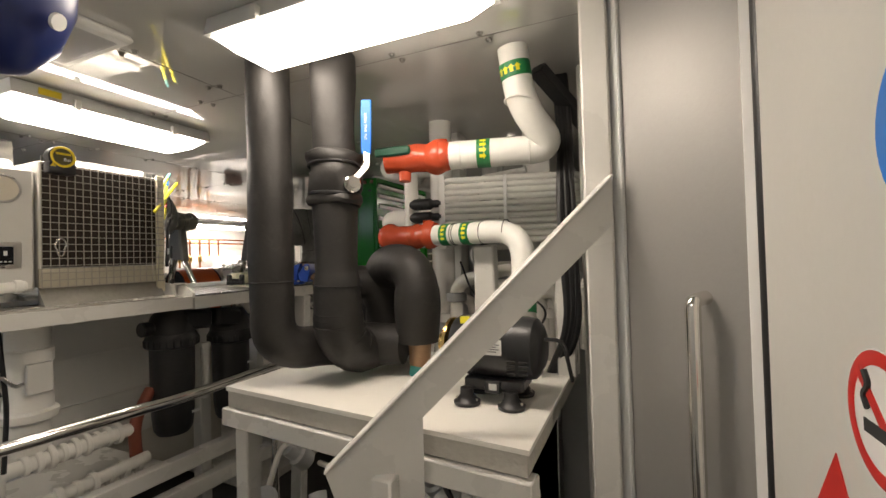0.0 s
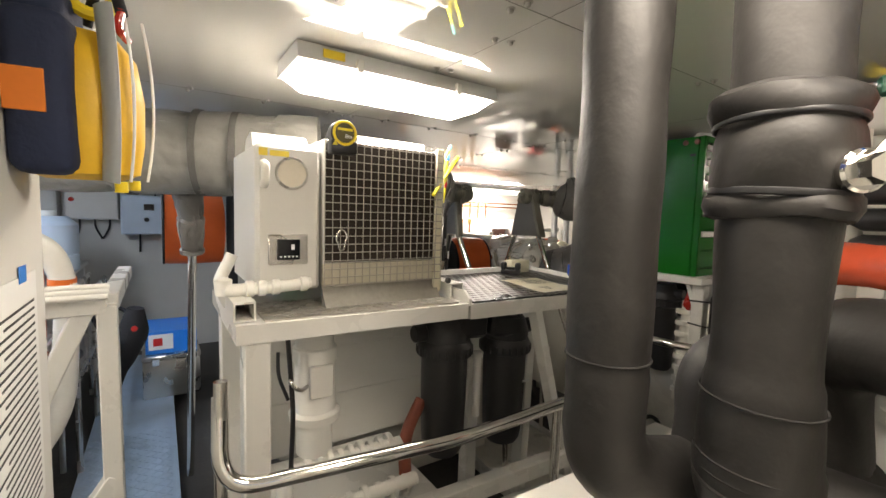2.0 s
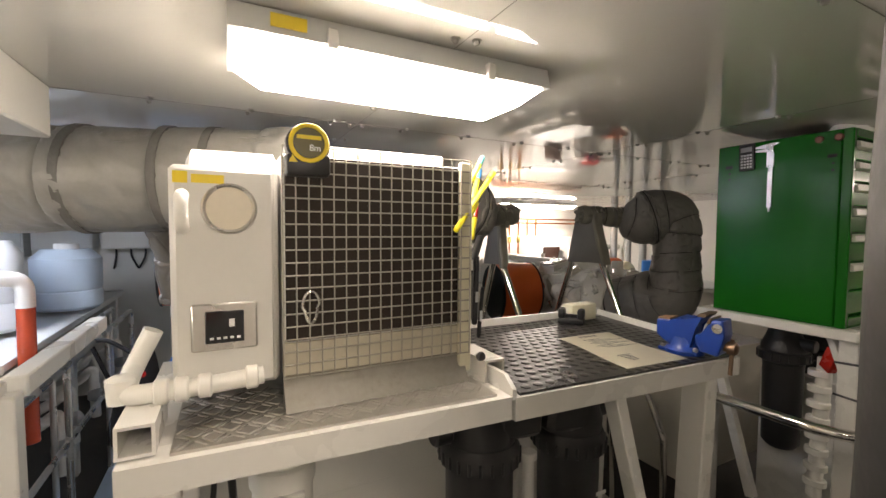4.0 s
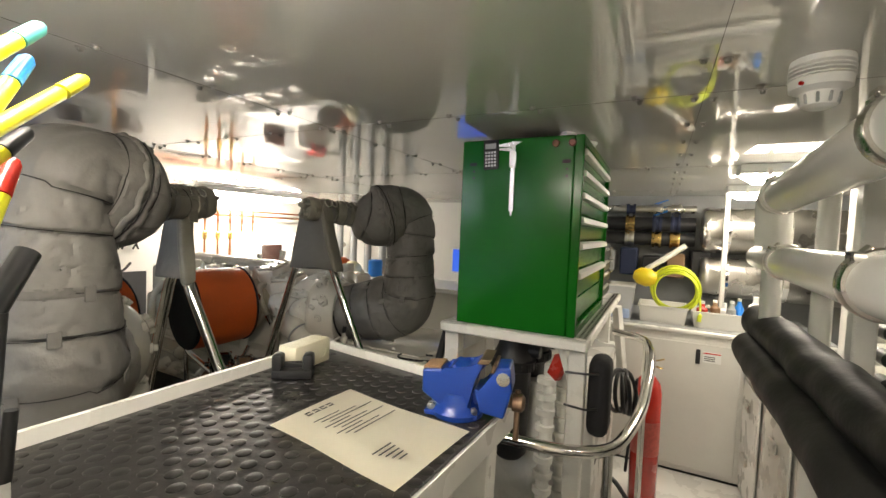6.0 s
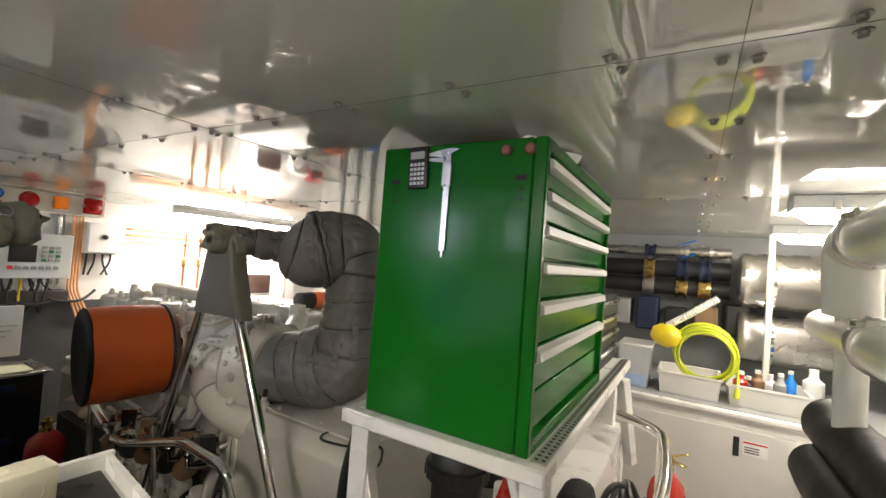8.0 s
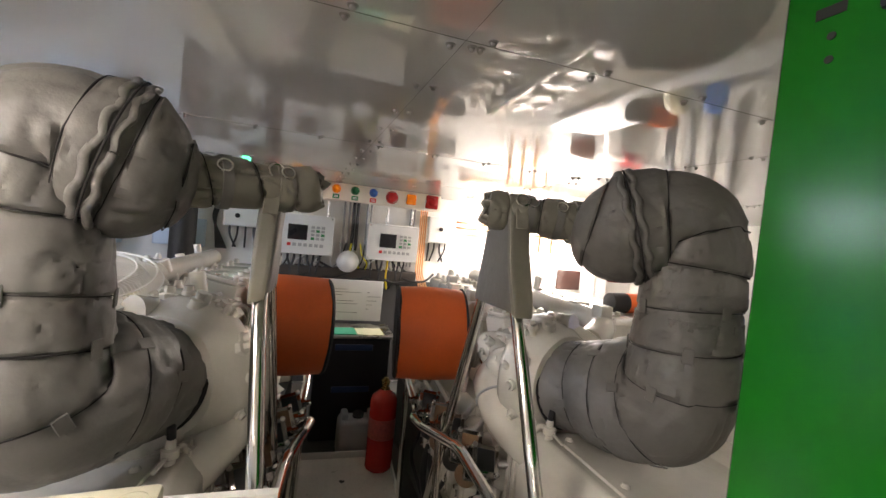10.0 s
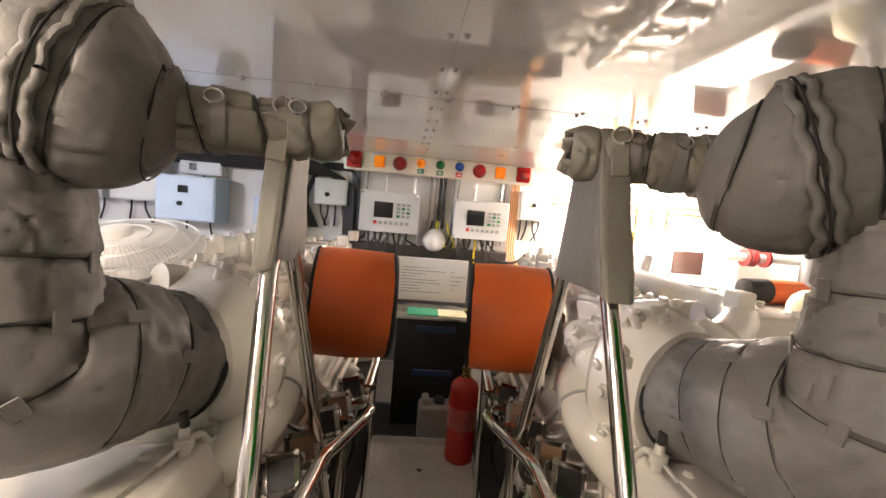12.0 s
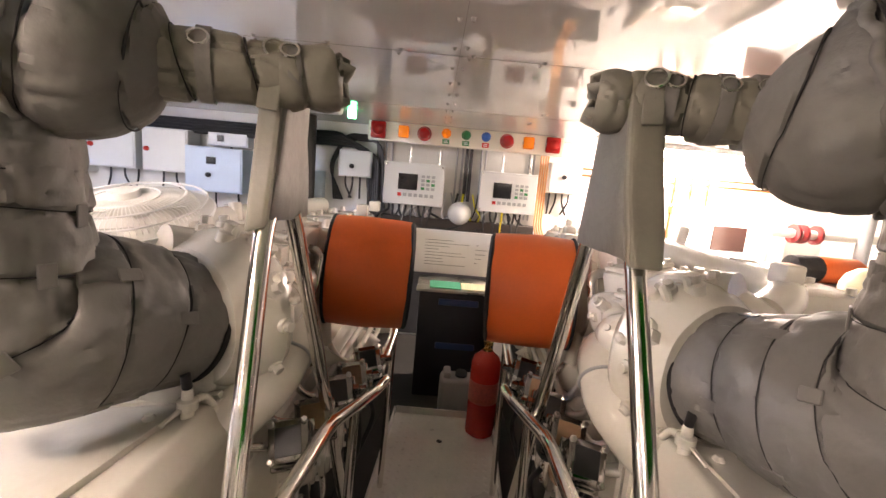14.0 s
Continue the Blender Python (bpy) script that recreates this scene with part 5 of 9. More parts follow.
    pipe(bm, [W(cx, cy, cz + 0.048), W(cx - 0.035, cy - 0.012, cz + 0.050), W(cx - 0.055, cy - 0.018, cz + 0.018)], 0.0085, 0.012, 10)
    part("spout", bm, CREAM, tap)
    bm = B()
    bar(bm, W(cx + 0.006, cy, cz + 0.048), W(cx + 0.060, cy + 0.012, cz + 0.030), 0.011, 0.007, bevel=0.002)
    part("lever", bm, CREAM, tap)
    bm = B()
    cyl(bm, W(cx, cy, cz + 0.083), W(cx + 0.006, cy, cz + 0.118), 0.0105, seg=12, bevel=0.002)
    part("cap", bm, BLACK, tap)
    shift[:] = -0.28, 0.05
    # cylinder heads and covers
    for i in range(6):
        x = -3.10 - i * 0.29
        for y0, y1 in ((3.10, 3.40), (3.58, 3.88)):
            bm = B()
            bx(bm, x - 0.26, x - 0.01, y0, y1, 1.00, 1.22 + 0.03 * rnd.random(), 0.03, 2)
            h = part("head_cover", bm, CREAM, en)
            for k in range(4):
                bm = B()
                xx, yy = x - 0.05 - 0.17 * (k % 2), y0 + 0.06 + 0.17 * (k // 2)
                lathe(bm, P(xx, yy, 1.215), (0, 0, 1), [(0, 0.024), (0.02, 0.024), (0.03, 0.016), (0.05, 0.014), (0.052, 0)], 12)
                part("bolt", bm, CREAM, h)
        bm = B()
        pipe(bm, [P(x - 0.1, 3.40, 1.14), P(x - 0.12, 3.48, 1.26), P(x - 0.14, 3.58, 1.14)], 0.028, 0.05, 12)
        part("runner", bm, CREAM, en)
        bm = B()
        pipe(bm, [P(x - 0.05, 3.10, 1.10), P(x - 0.07, 3.02, 1.02), P(x - 0.07, 3.0, 0.8)], 0.026, 0.05, 12)
        part("runner", bm, CREAM, en)
    bm = B()
    pipe(bm, [P(-4.8, 3.49, 1.26), P(-3.0, 3.49, 1.26), P(-2.85, 3.3, 1.22)], 0.055, 0.1, 16, wobble=0.05, wscale=9)
    part("manifold", bm, CREAM, en)
    for i in range(14):
        bm = B()
        x, y = -3.0 - 0.12 * i + rnd.uniform(-0.03, 0.03), rnd.choice((3.02, 3.06, 3.12, 3.45, 3.5))
        z = 1.18 + rnd.uniform(0, 0.12)
        if rnd.random() < 0.5:
            cyl(bm, P(x, y, z), P(x + rnd.uniform(-0.03, 0.03), y + 0.02, z + 0.06 + 0.05 * rnd.random()), 0.018 + 0.012 * rnd.random(), bevel=0.003, seg=14)
        else:
            bx(bm, x - 0.035, x + 0.035, y - 0.03, y + 0.03, z, z + 0.06, 0.008, 2)
        part("fitting", bm, CREAM, en)
    # aisle side of the block: bosses, ribs and pipes
    for i in range(16):
        bm = B()
        x, z = -2.8 - 0.125 * i, rnd.uniform(0.35, 0.85)
        lathe(bm, P(x, 3.0, z), D(0, -1, 0), [(0, 0.055), (0.03 + 0.05 * rnd.random(), 0.05), (0.06 + 0.05 * rnd.random(), 0.03), (0.12, 0.0)], 16)
        part("boss", bm, CREAM, en)
    bm = B()
    for k in range(4):
        pipe(bm, [P(-4.4, 2.95, 0.45 + 0.1 * k), P(-3.6 + 0.1 * k, 2.93, 0.45 + 0.1 * k), P(-3.4 + 0.1 * k, 2.93, 0.75), P(-2.9, 2.95, 0.70 + 0.02 * k)], 0.014, 0.05, 10)
    part("fuel_line", bm, CREAM, en)
    # chromed fuel filters stepping along the aisle
    shift[:] = DY, 0.0
    for i in range(5):
        x, y, z = -3.33 + 0.150 * i + 0.02 * (i % 2), 2.575 + 0.005 * i, 0.825 + 0.010 * i
        m = Matrix.Translation(W(x, y, z)) @ pose(0, 0, 0, -14 * s, 46, -22 * s)
        bm = B()
        box(bm, -0.052, 0.052, -0.050, 0.050, -0.030, 0.030, 0.010, 2, m=m)
        box(bm, -0.058, 0.058, -0.056, 0.056, -0.048, -0.030, 0.004, 1, m=m)
        f = part("fuel_filter", bm, DARKCHROME, en, "chromed fuel filter head")
        # inset plate that puts the chrome's brown and dark reflections into colour
        bm = B()
        box(bm, -0.034, 0.036, -0.032, 0.032, 0.029, 0.033, 0.002, 1, m=m)
        part("reflection_plate", bm, BROWN if i % 2 else BLACK, f, "brown plate painted as a reflection in the chrome" if i % 2 else "black plate painted as a dark reflection in the chrome")
        for k in range(4):
            bm = B()
            q = V((-0.043, 0.043)[k % 2], (-0.041, 0.041)[k // 2], 0.028)
            lathe(bm, m @ q, m.to_3x3() @ V(0, 0, 1), [(0, 0.009), (0.010, 0.009), (0.013, 0.006), (0.013, 0)], 6)
            part("filter_nut", bm, STEEL, f)
        bm = B()
        lathe(bm, m @ V(0, 0, -0.048), m.to_3x3() @ V(0, 0, -1), [(0, 0.050), (0.03, 0.050), (0.035, 0.044), (0.15, 0.044), (0.16, 0.03)], 20)
        part("filter_body", bm, BLACK if i % 2 else BROWN, f, "black filter body" if i % 2 else "rusty brown filter body")
        bm = B()
        lathe(bm, m @ V(0, -0.055 * s, -0.012), m.to_3x3() @ V(0, -s, 0), [(-0.01, 0.021), (0.014, 0.021), (0.017, 0.014), (0.036, 0.013), (0.038, 0)], 6)
        part("drain_plug", bm, DARKCHROME, f)
        bm = B()
        pipe(bm, [m @ V(0.0, 0.05 * s, 0.0), m @ V(0.0, 0.10 * s, 0.04), W(x + 0.06, y + 0.13, z + 0.08)], 0.011, 0.03, 10)
        part("fuel_line", bm, STEEL, f)
    # every third pipe is black: shade of the gaps put into its colour
    for i in range(7):
        bm = B()
        x, z = -3.5 + 0.16 * i, 0.42 + 0.06 * math.sin(i * 2.1)
        pipe(bm, [W(x, 2.76, z + 0.28), W(x + 0.02, 2.69, z + 0.14), W(x + 0.03, 2.67, z), W(x - 0.02, 2.74, z - 0.14)], 0.022 + 0.008 * (i % 2), 0.06, 12)
        part("oil_pipe", bm, (BLACK, CREAM, STEEL)[i % 3], en)
    for i in range(9):
        ra = random.Random(500 + i)
        x = -3.55 + 0.13 * i
        m = Matrix.Translation(W(x, 2.690, 0.55 + 0.03 * math.sin(i * 1.9))) @ pose(0, 0, 0, 0, 20, -12 * s)
        bm = B()
        box(bm, -0.05, 0.05, -0.03, 0.03, -0.10, 0.06, 0.016, 2, m=m)
        box(bm, -0.038, 0.038, -0.045, 0.045, -0.06, 0.03, 0.012, 2, m=m)
        cv = part("side_cover", bm, CREAM, en)
        for k in range(3):
            bm = B()
            lathe(bm, m @ V(-0.03 + 0.03 * k, -0.045 * s, 0.035 * (k % 2) - 0.03), m.to_3x3() @ V(0, -s, 0), [(0, 0.010), (0.010, 0.010), (0.012, 0.006), (0.013, 0)], 6)
            part("bolt", bm, STEEL, cv)
    for i in range(3):
        x = -2.98 - 0.17 * i
        m = Matrix.Translation(P(x, 2.90 + 0.02 * i, 1.17 + 0.05 * i)) @ pose(0, 0, 0, 12 * s, -6, 8 * s)
        bm = B()
        box(bm, -0.075, 0.075, -0.09, 0.10, -0.14, 0.10, 0.018, 2, m=m)
        hs = part("gear_housing", bm, CREAM, en)
        bm = B()
        box(bm, -0.065, 0.065, -0.08, 0.09, 0.10, 0.118, 0.005, 1, m=m)
        part("lid", bm, CREAM, hs)
        for k in range(6):
            bm = B()
            lathe(bm, m @ V((-0.05, 0.05)[k % 2], -0.065 + 0.07 * (k // 2), 0.118), m.to_3x3() @ V(0, 0, 1), [(0, 0.010), (0.010, 0.010), (0.012, 0.006), (0.013, 0)], 6)
            part("bolt", bm, STEEL if k % 3 == 0 else CREAM, hs)
        bm = B()
        pipe(bm, [m @ V(0, -0.09 * s, 0.02), m @ V(0, -0.15 * s, 0.02), m @ V(0.02, -0.17 * s, -0.10), m @ V(0.05, -0.16 * s, -0.22)], 0.016, 0.04, 12)
        part("feed_pipe", bm, (BLACK, CREAM, STEEL)[i], hs)
    # dark panel added over the cream block to paint the shade low down
    bm = B()
    prism(bm, [W(-4.6, 2.745, 0.02), W(-4.6, 2.735, 0.52), W(-2.68, 2.735, 0.50), W(-2.68, 2.745, 0.02)], D(0, 0.10, 0))
    part("shade_panel", bm, BILGE, en, "dark panel added for the shade along the engine side")
    # black hoses added to darken the shaded gaps under the filters
    for i in range(8):
        ra = random.Random(700 + i)
        x = -3.7 + 0.15 * i
        bm = B()
        pipe(bm, [W(x, 2.73, 0.62), W(x + 0.03, 2.66, 0.50), W(x + ra.uniform(-0.1, 0.1), 2.64, 0.34), W(x + 0.05, 2.70, 0.16)], ra.choice((0.012, 0.018)), 0.08, 10)
        part("hose", bm, BLACK, en)
    # hand rail of bent tube
    rail = thing("engine_rail", W(-3.0, 2.50, 0.08), "bent polished tube guard rail along the engine", "rail", "engine guard rails")
    bm = B()
    pipe(bm, [W(-3.80, 2.62, 1.02), W(-3.60, 2.535, 0.86), W(-3.27, 2.53, 0.745), W(-3.23, 2.465, 0.82), W(-3.12, 2.485, 0.815), W(-2.709, 2.491, 0.935), W(-2.43, 2.490, 0.92), W(-2.36, 2.50, 0.78), W(-2.34, 2.51, 0.09)], 0.018, 0.05, 18)
    part("tube", bm, CHROME, rail)
    bm = B()
    pipe(bm, [W(-3.615, 2.54, 0.86), W(-3.62, 2.56, 0.0)], 0.014, 0, 12)
    part("post", bm, CHROME, rail)
    bm = B()
    pipe(bm, [W(-2.90, 2.488, 0.875), W(-2.90, 2.51, 0.09)], 0.014, 0, 12)
    part("post", bm, CHROME, rail)

    # lagged exhaust: lower bend, riser, top bend, and the cross arm
    ex = thing("lagged_exhaust", P(-2.5, 3.3, 0.86), "exhaust pipe wrapped in grey lagging cloth with straps", "exhaust", "lagged exhausts")
    up = lambda z: V(riser.x, riser.y, z)
    jacket("lower_jacket", [mouth, knee, up(1.235), up(1.55)], lambda q: 0.142 + 0.026 * math.exp(-((q - 0.36) / 0.2) ** 2) - 0.018 * min(1, max(0, (q - 0.45) * 2)), 0.18, LAG, ex, panel=0.105)
    bm = B()
    ring(bm, mouth, knee - mouth, 0.146, 0.006, 40)
    part("jacket_edge", bm, SEAM, ex)
    jacket("upper_jacket", [up(1.44), up(1.755), bulge, neck], lambda q: (0.122 + 0.028 * min(1, max(0, (q - 0.45) * 4))) * math.sqrt(max(0.10, 1 - (max(0, q - 0.76) / 0.25) ** 2)), 0.15, LAG, ex, panel=0.085)
    along = tip - neck
    jacket("cross_arm_jacket", [tip - along * 0.05, neck.lerp(tip, 0.5), neck - along * 0.12], lambda q: 0.045 + 0.014 * q, 0.05, LAGLIGHT, ex, wob=0.10, ws=9, panel=0.11, lap=0.006)
    part("strap", strap(up(1.47), (0, 0, 1), 0.127), LAGDARK, ex, "dark cloth strap")
    # gathered collar with its draw cord, round the top bend
    fold = (bulge - up(1.755)).normalized()
    mid_bend = up(1.755).lerp(bulge, 0.72)
    side = fold.cross(V(0, 0, 1)).normalized()
    lift = side.cross(fold)
    for off, ph in ((-0.013, 0.0), (0.013, 1.9)):
        bm = B()
        loop = []
        for k in range(121):
            a = 2 * math.pi * k / 120
            o = side * math.cos(a) + lift * math.sin(a)
            g = 0.156 + 0.0022 * math.sin(34 * a + ph) + 0.004 * noise.noise(Vector((math.cos(a) * 3, math.sin(a) * 3, s)))
            loop.append(mid_bend + o * g + fold * (off + 0.004 * math.sin(13 * a + ph)))
        sweep(bm, loop, 0.0085, 10, cap=False, squash=0.8)
        part("gathered_collar", bm, LAG, ex, "collar gathered by a draw cord")
    bm = B()
    ring(bm, mid_bend, fold, 0.163, 0.0022, 44)
    part("draw_cord", bm, SEAM, ex)
    for k, q in enumerate((0.62, 0.26, 0.02) if s > 0 else (0.22, 0.78)):
        c = neck.lerp(tip, q)
        part("strap", strap(c, along, 0.056 - 0.009 * q + 0.003, 0.022, 0.005, 32), LAG, ex)
        bm = B()
        ring(bm, c + V(0.048, -0.010 * s, 0.034), D(0.8, -0.2, 0.5), 0.015, 0.0028, 18)
        part("buckle_ring", bm, CHROME, ex, "chrome buckle ring")

    # A-frame support with a cloth cover
    af = thing("exhaust_stand", P(-2.61, 2.7, 0.0), "polished steel A-frame support with a grey cloth cover over its top", "support frame", "exhaust supports")
    if s > 0:
        legs = [[V(-2.53, 2.514, 1.56), V(-2.453, 2.513, 1.42), V(-2.03, 2.490, 0.60), V(-2.01, 2.490, 0.0)], [V(-2.665, 2.517, 1.56), V(-2.71, 2.516, 1.42), V(-3.20, 2.505, 0.05)]]
    else:
        legs = [[V(-2.575, 1.858, 1.56), V(-2.510, 1.856, 1.42), V(-2.11, 1.935, 0.60), V(-2.09, 1.940, 0.0)], [V(-2.625, 1.868, 1.455), V(-2.645, 1.870, 1.42), V(-3.22, 1.955, 0.05)]]
    for q in legs:
        bm = B()
        pipe(bm, q, 0.0175, 0.02, 18)
        part("leg", bm, CHROME, af)

    def cover(name, rows, off, amp, m, label):
        bm = B()
        prism(bm, rows, off)
        bmesh.ops.bevel(bm, geom=list(bm.edges), offset=0.008, segments=2, affect="EDGES", profile=0.5)
        bmesh.ops.subdivide_edges(bm, edges=list(bm.edges), cuts=5, use_grid_fill=True)
        for v in bm.verts:
            v.co += Vector((noise.noise(v.co * 9), noise.noise(v.co * 9 + Vector((5, 5, 5))), noise.noise(v.co * 13 + Vector((2, 7, 1))) * 0.6)) * amp
        part(name, bm, m, af, label)

    if s > 0:
        cover("cloth_cover", [V(-2.655, 2.492, 1.755), V(-2.535, 2.492, 1.755), V(-2.445, 2.483, 1.438), V(-2.735, 2.502, 1.430)], V(-0.004, 0.042, 0), 0.006, LAG, "grey cloth cover")
        cover("cloth_flap", [V(-2.528, 2.488, 1.770), V(-2.528, 2.552, 1.770), V(-2.418, 2.544, 1.430), V(-2.418, 2.480, 1.432)], V(-0.028, 0.002, 0.004), 0.006, LAGLIGHT, "paler cloth flap")
        band = [V(-2.560, 2.525, 1.772), V(-2.522, 2.522, 1.762), V(-2.505, 2.520, 1.730), V(-2.492, 2.520, 1.672)]
    else:
        cover("cloth_cover", [V(-2.63, 1.895, 1.755), V(-2.55, 1.893, 1.755), V(-2.50, 1.872, 1.448), V(-2.69, 1.884, 1.440)], V(-0.004, -0.040, 0), 0.006, LAG, "grey cloth cover")
        cover("cloth_flap", [V(-2.545, 1.882, 1.765), V(-2.545, 1.838, 1.765), V(-2.488, 1.828, 1.425), V(-2.488, 1.868, 1.438)], V(-0.030, 0.0, 0.004), 0.006, LAGLIGHT, "paler cloth flap")
        band = [V(-2.560, 1.872, 1.762), V(-2.525, 1.870, 1.750), V(-2.510, 1.866, 1.720), V(-2.500, 1.862, 1.640)]
    bm = B()
    for p_, q_ in zip(band, band[1:]):
        bar(bm, p_, q_, 0.036, 0.006, up=D(0.9, -0.2, 0.3), bevel=0.002)
    part("strap_end", bm, LAGLIGHT, af)
    bm = B()
    ring(bm, band[1] + V(0.014, 0, -0.008), D(0.8, -0.35, 0.35), 0.019, 0.003, 20)
    part("buckle_ring", bm, CHROME, af, "chrome D-ring")
    cap = tip + along.normalized() * 0.03
    bm = lagged([cap, tip.lerp(neck, 0.32)], lambda q: 0.045 + 0.009 * math.sin(min(1, q * 3) * 1.57), 0.02, wob=0.22, ws=12, step=0.005, seg=56, panel=0.07, lap=0.007)
    part("arm_end_cap", bm, LAGLIGHT, af)
    # folded cloth corner over the open end of the arm
    bm = B()
    w = along.normalized()
    sd = w.cross(V(0, 0, 1)).normalized()
    ups = sd.cross(w)
    for k in range(5):
        a = 0.5 + 1.15 * k
        o = sd * math.cos(a) + ups * math.sin(a)
        sweep(bm, dense([cap + o * 0.044 - w * 0.01, cap + o * 0.038 + w * 0.014, cap + o * 0.012 + w * 0.008, cap - o * 0.012 + w * 0.002], 0.006), lambda q: 0.013 - 0.006 * q, 10, wobble=0.25, wscale=30, squash=0.5)
    tagged(part("end_folds", bm, LAGLIGHT, af), "tucked folds of the cloth end", kind="stuff")

    # orange air filter drum
    dr = thing("air_filter_drum", P(-3.48, 2.7, 0.92), "orange cloth covered air filter drum with black end rims", "air filter", "air filter drums")
    c0, c1 = (V(-3.44, 2.405, 1.140), V(-3.38, 2.725, 1.150)) if s > 0 else (V(-3.47, 2.082, 1.150), V(-3.44, 1.758, 1.162))
    ax = (c1 - c0).normalized()
    L = (c1 - c0).length
    bm = B()
    lathe(bm, c0 + ax * 0.012, ax, [(0, 0.205), (0, 0.218), (0.05, 0.221), (L * 0.5, 0.225), (L - 0.06, 0.220), (L - 0.02, 0.216), (L - 0.02, 0.15)], 48)
    for v in bm.verts:
        r = noise.noise(v.co * 12)
        v.co.z += 0.004 * r
    part("cloth_wrap", bm, ORANGE, dr)
    bm = B()
    lathe(bm, c0, ax, [(0.010, 0.0), (0.010, 0.150), (0.003, 0.165), (0.0, 0.211), (0.010, 0.2215), (0.022, 0.217)], 48)
    part("end_cap", bm, BLACKCLOTH, dr, "black end cap")
    bm = B()
    ring(bm, c0 + ax * (L - 0.004), ax, 0.217, 0.006, 48)
    part("rim", bm, BLACKCLOTH, dr)
    bm = B()
    lathe(bm, c1, ax, [(-0.02, 0.14), (0.02, 0.145), (0.05, 0.15), (0.055, 0.162), (0.075, 0.162), (0.08, 0.145), (0.16, 0.12)], 34)
    part("duct_collar", bm, mat("beige_rubber", (0.38, 0.35, 0.29), 0.5, var=0.1), dr, "beige rubber duct collar")
    return en


engine(1)
engine(-1)

# ---- passage side: white pipes, back cabinet, hull equipment ----
area(-0.07, -0.17, 0.04)
def clamp(th, c, axis, R):
    bm = B()
    lathe(bm, Vector(c) - Vector(axis).normalized() * 0.011, axis, [(-0.006, R), (-0.006, R + 0.006), (0.0, R + 0.009), (0.028, R + 0.009), (0.034, R + 0.006), (0.034, R)], 36)
    k = part("clamp", bm, STEEL, th, "steel hose clamp")
    bm = B()
    o = Vector(c) + V(-R * 0.75, 0, R * 0.75)
    cyl(bm, o + V(-0.012, -0.004, -0.012), o + V(0.020, 0.004, 0.020), 0.009, seg=10)
    box(bm, o.x - 0.010, o.x + 0.012, o.y - 0.016, o.y + 0.016, o.z - 0.004, o.z + 0.014, 0.003)
    part("clamp_screw", bm, CHROME, k)


th = thing("white_header_pipe", (-0.66, 2.3, 1.73), "fat glossy white pipe with steel clamps, running along the passage", "pipe", "white header pipes")
bm = B()
pipe(bm, [(-0.42, 1.84, 1.802), (-0.702, 1.80, 1.802), (-0.64, 3.20, 1.778), (-0.63, 3.22, 1.60)], 0.060, 0.05, 30)
part("tube", bm, GLOSSPIPE, th)
for y in (2.04, 3.02):
    clamp(th, (-0.74 + (y - 0.95) * 0.0445, y, 1.815 - (y - 0.95) * 0.0165), (0.045, 1, -0.016), 0.0605)
bm = B()
pipe(bm, [(-0.63, 3.215, 1.70), (-0.62, 3.23, 1.10)], 0.035, 0, 20)
part("drop", bm, GLOSSPIPE, th)
th = thing("white_header_pipe", (-0.66, 2.3, 1.48), "glossy white pipe with steel clamps below the upper one", "pipe", "white header pipes")
bm = B()
pipe(bm, [(-0.42, 1.86, 1.545), (-0.709, 1.80, 1.545), (-0.60, 3.62, 1.54)], 0.054, 0.05, 28)
part("tube", bm, GLOSSPIPE, th)
bm = B()
lathe(bm, (-0.60, 3.62, 1.54), (0.06, 1, 0), [(0, 0.054), (0.02, 0.045), (0.03, 0.0)], 28)
part("end_cap", bm, GLOSSPIPE, th)
for y in (2.10, 2.97):
    clamp(th, (-0.76 + (y - 0.95) * 0.06, y, 1.545), (0.06, 1, 0), 0.0545)
for i, (x, y, w) in enumerate(((-0.50, 3.10, 0.032), (-0.47, 2.85, 0.036), (-0.45, 2.58, 0.05), (-0.47, 2.02, 0.065), (-0.44, 1.80, 0.05))):
    bm = B()
    if i % 2:
        box(bm, x - w * 0.8, x + w * 0.8, y - w * 0.8, y + w * 0.8, 0.3, ZC, 0.006)
    else:
        pipe(bm, [(x, y, 0.3), (x, y, ZC)], w, 0, 22)
    solo("upright_pipe", bm, GLOSSPIPE, "white painted upright pipe behind the header pipes", "pipe", "upright pipes")
# manifold rows with black-sleeved couplings
for j in range(8):
    z = 1.17 + 0.085 * j
    th = thing("manifold_line", (-0.2, 2.4, z), "thin white manifold line with black sleeved couplings", "pipe", "manifold lines")
    bm = B()
    pipe(bm, [(-0.12, 3.4, z), (-0.34, 3.3, z), (-0.36, 2.05, z - 0.01), (-0.1, 2.0, z)], 0.015, 0.08, 12)
    part("tube", bm, PVC, th)
    for y in (2.15, 2.40, 2.72, 3.0):
        bm = B()
        lathe(bm, (-0.355, y - 0.045, z - 0.004), (0, 1, 0), [(0, 0.018), (0.01, 0.026), (0.08, 0.026), (0.09, 0.018)], 16)
        part("coupling", bm, BLACK, th, "black rubber coupling")
bm = B()
box(bm, -0.12, 0.0, 2.0, 4.2, 0.1, ZC - 0.05, 0.004)
solo("partition", bm, OFFWHITE, "white backing panel behind the manifold", "partition")
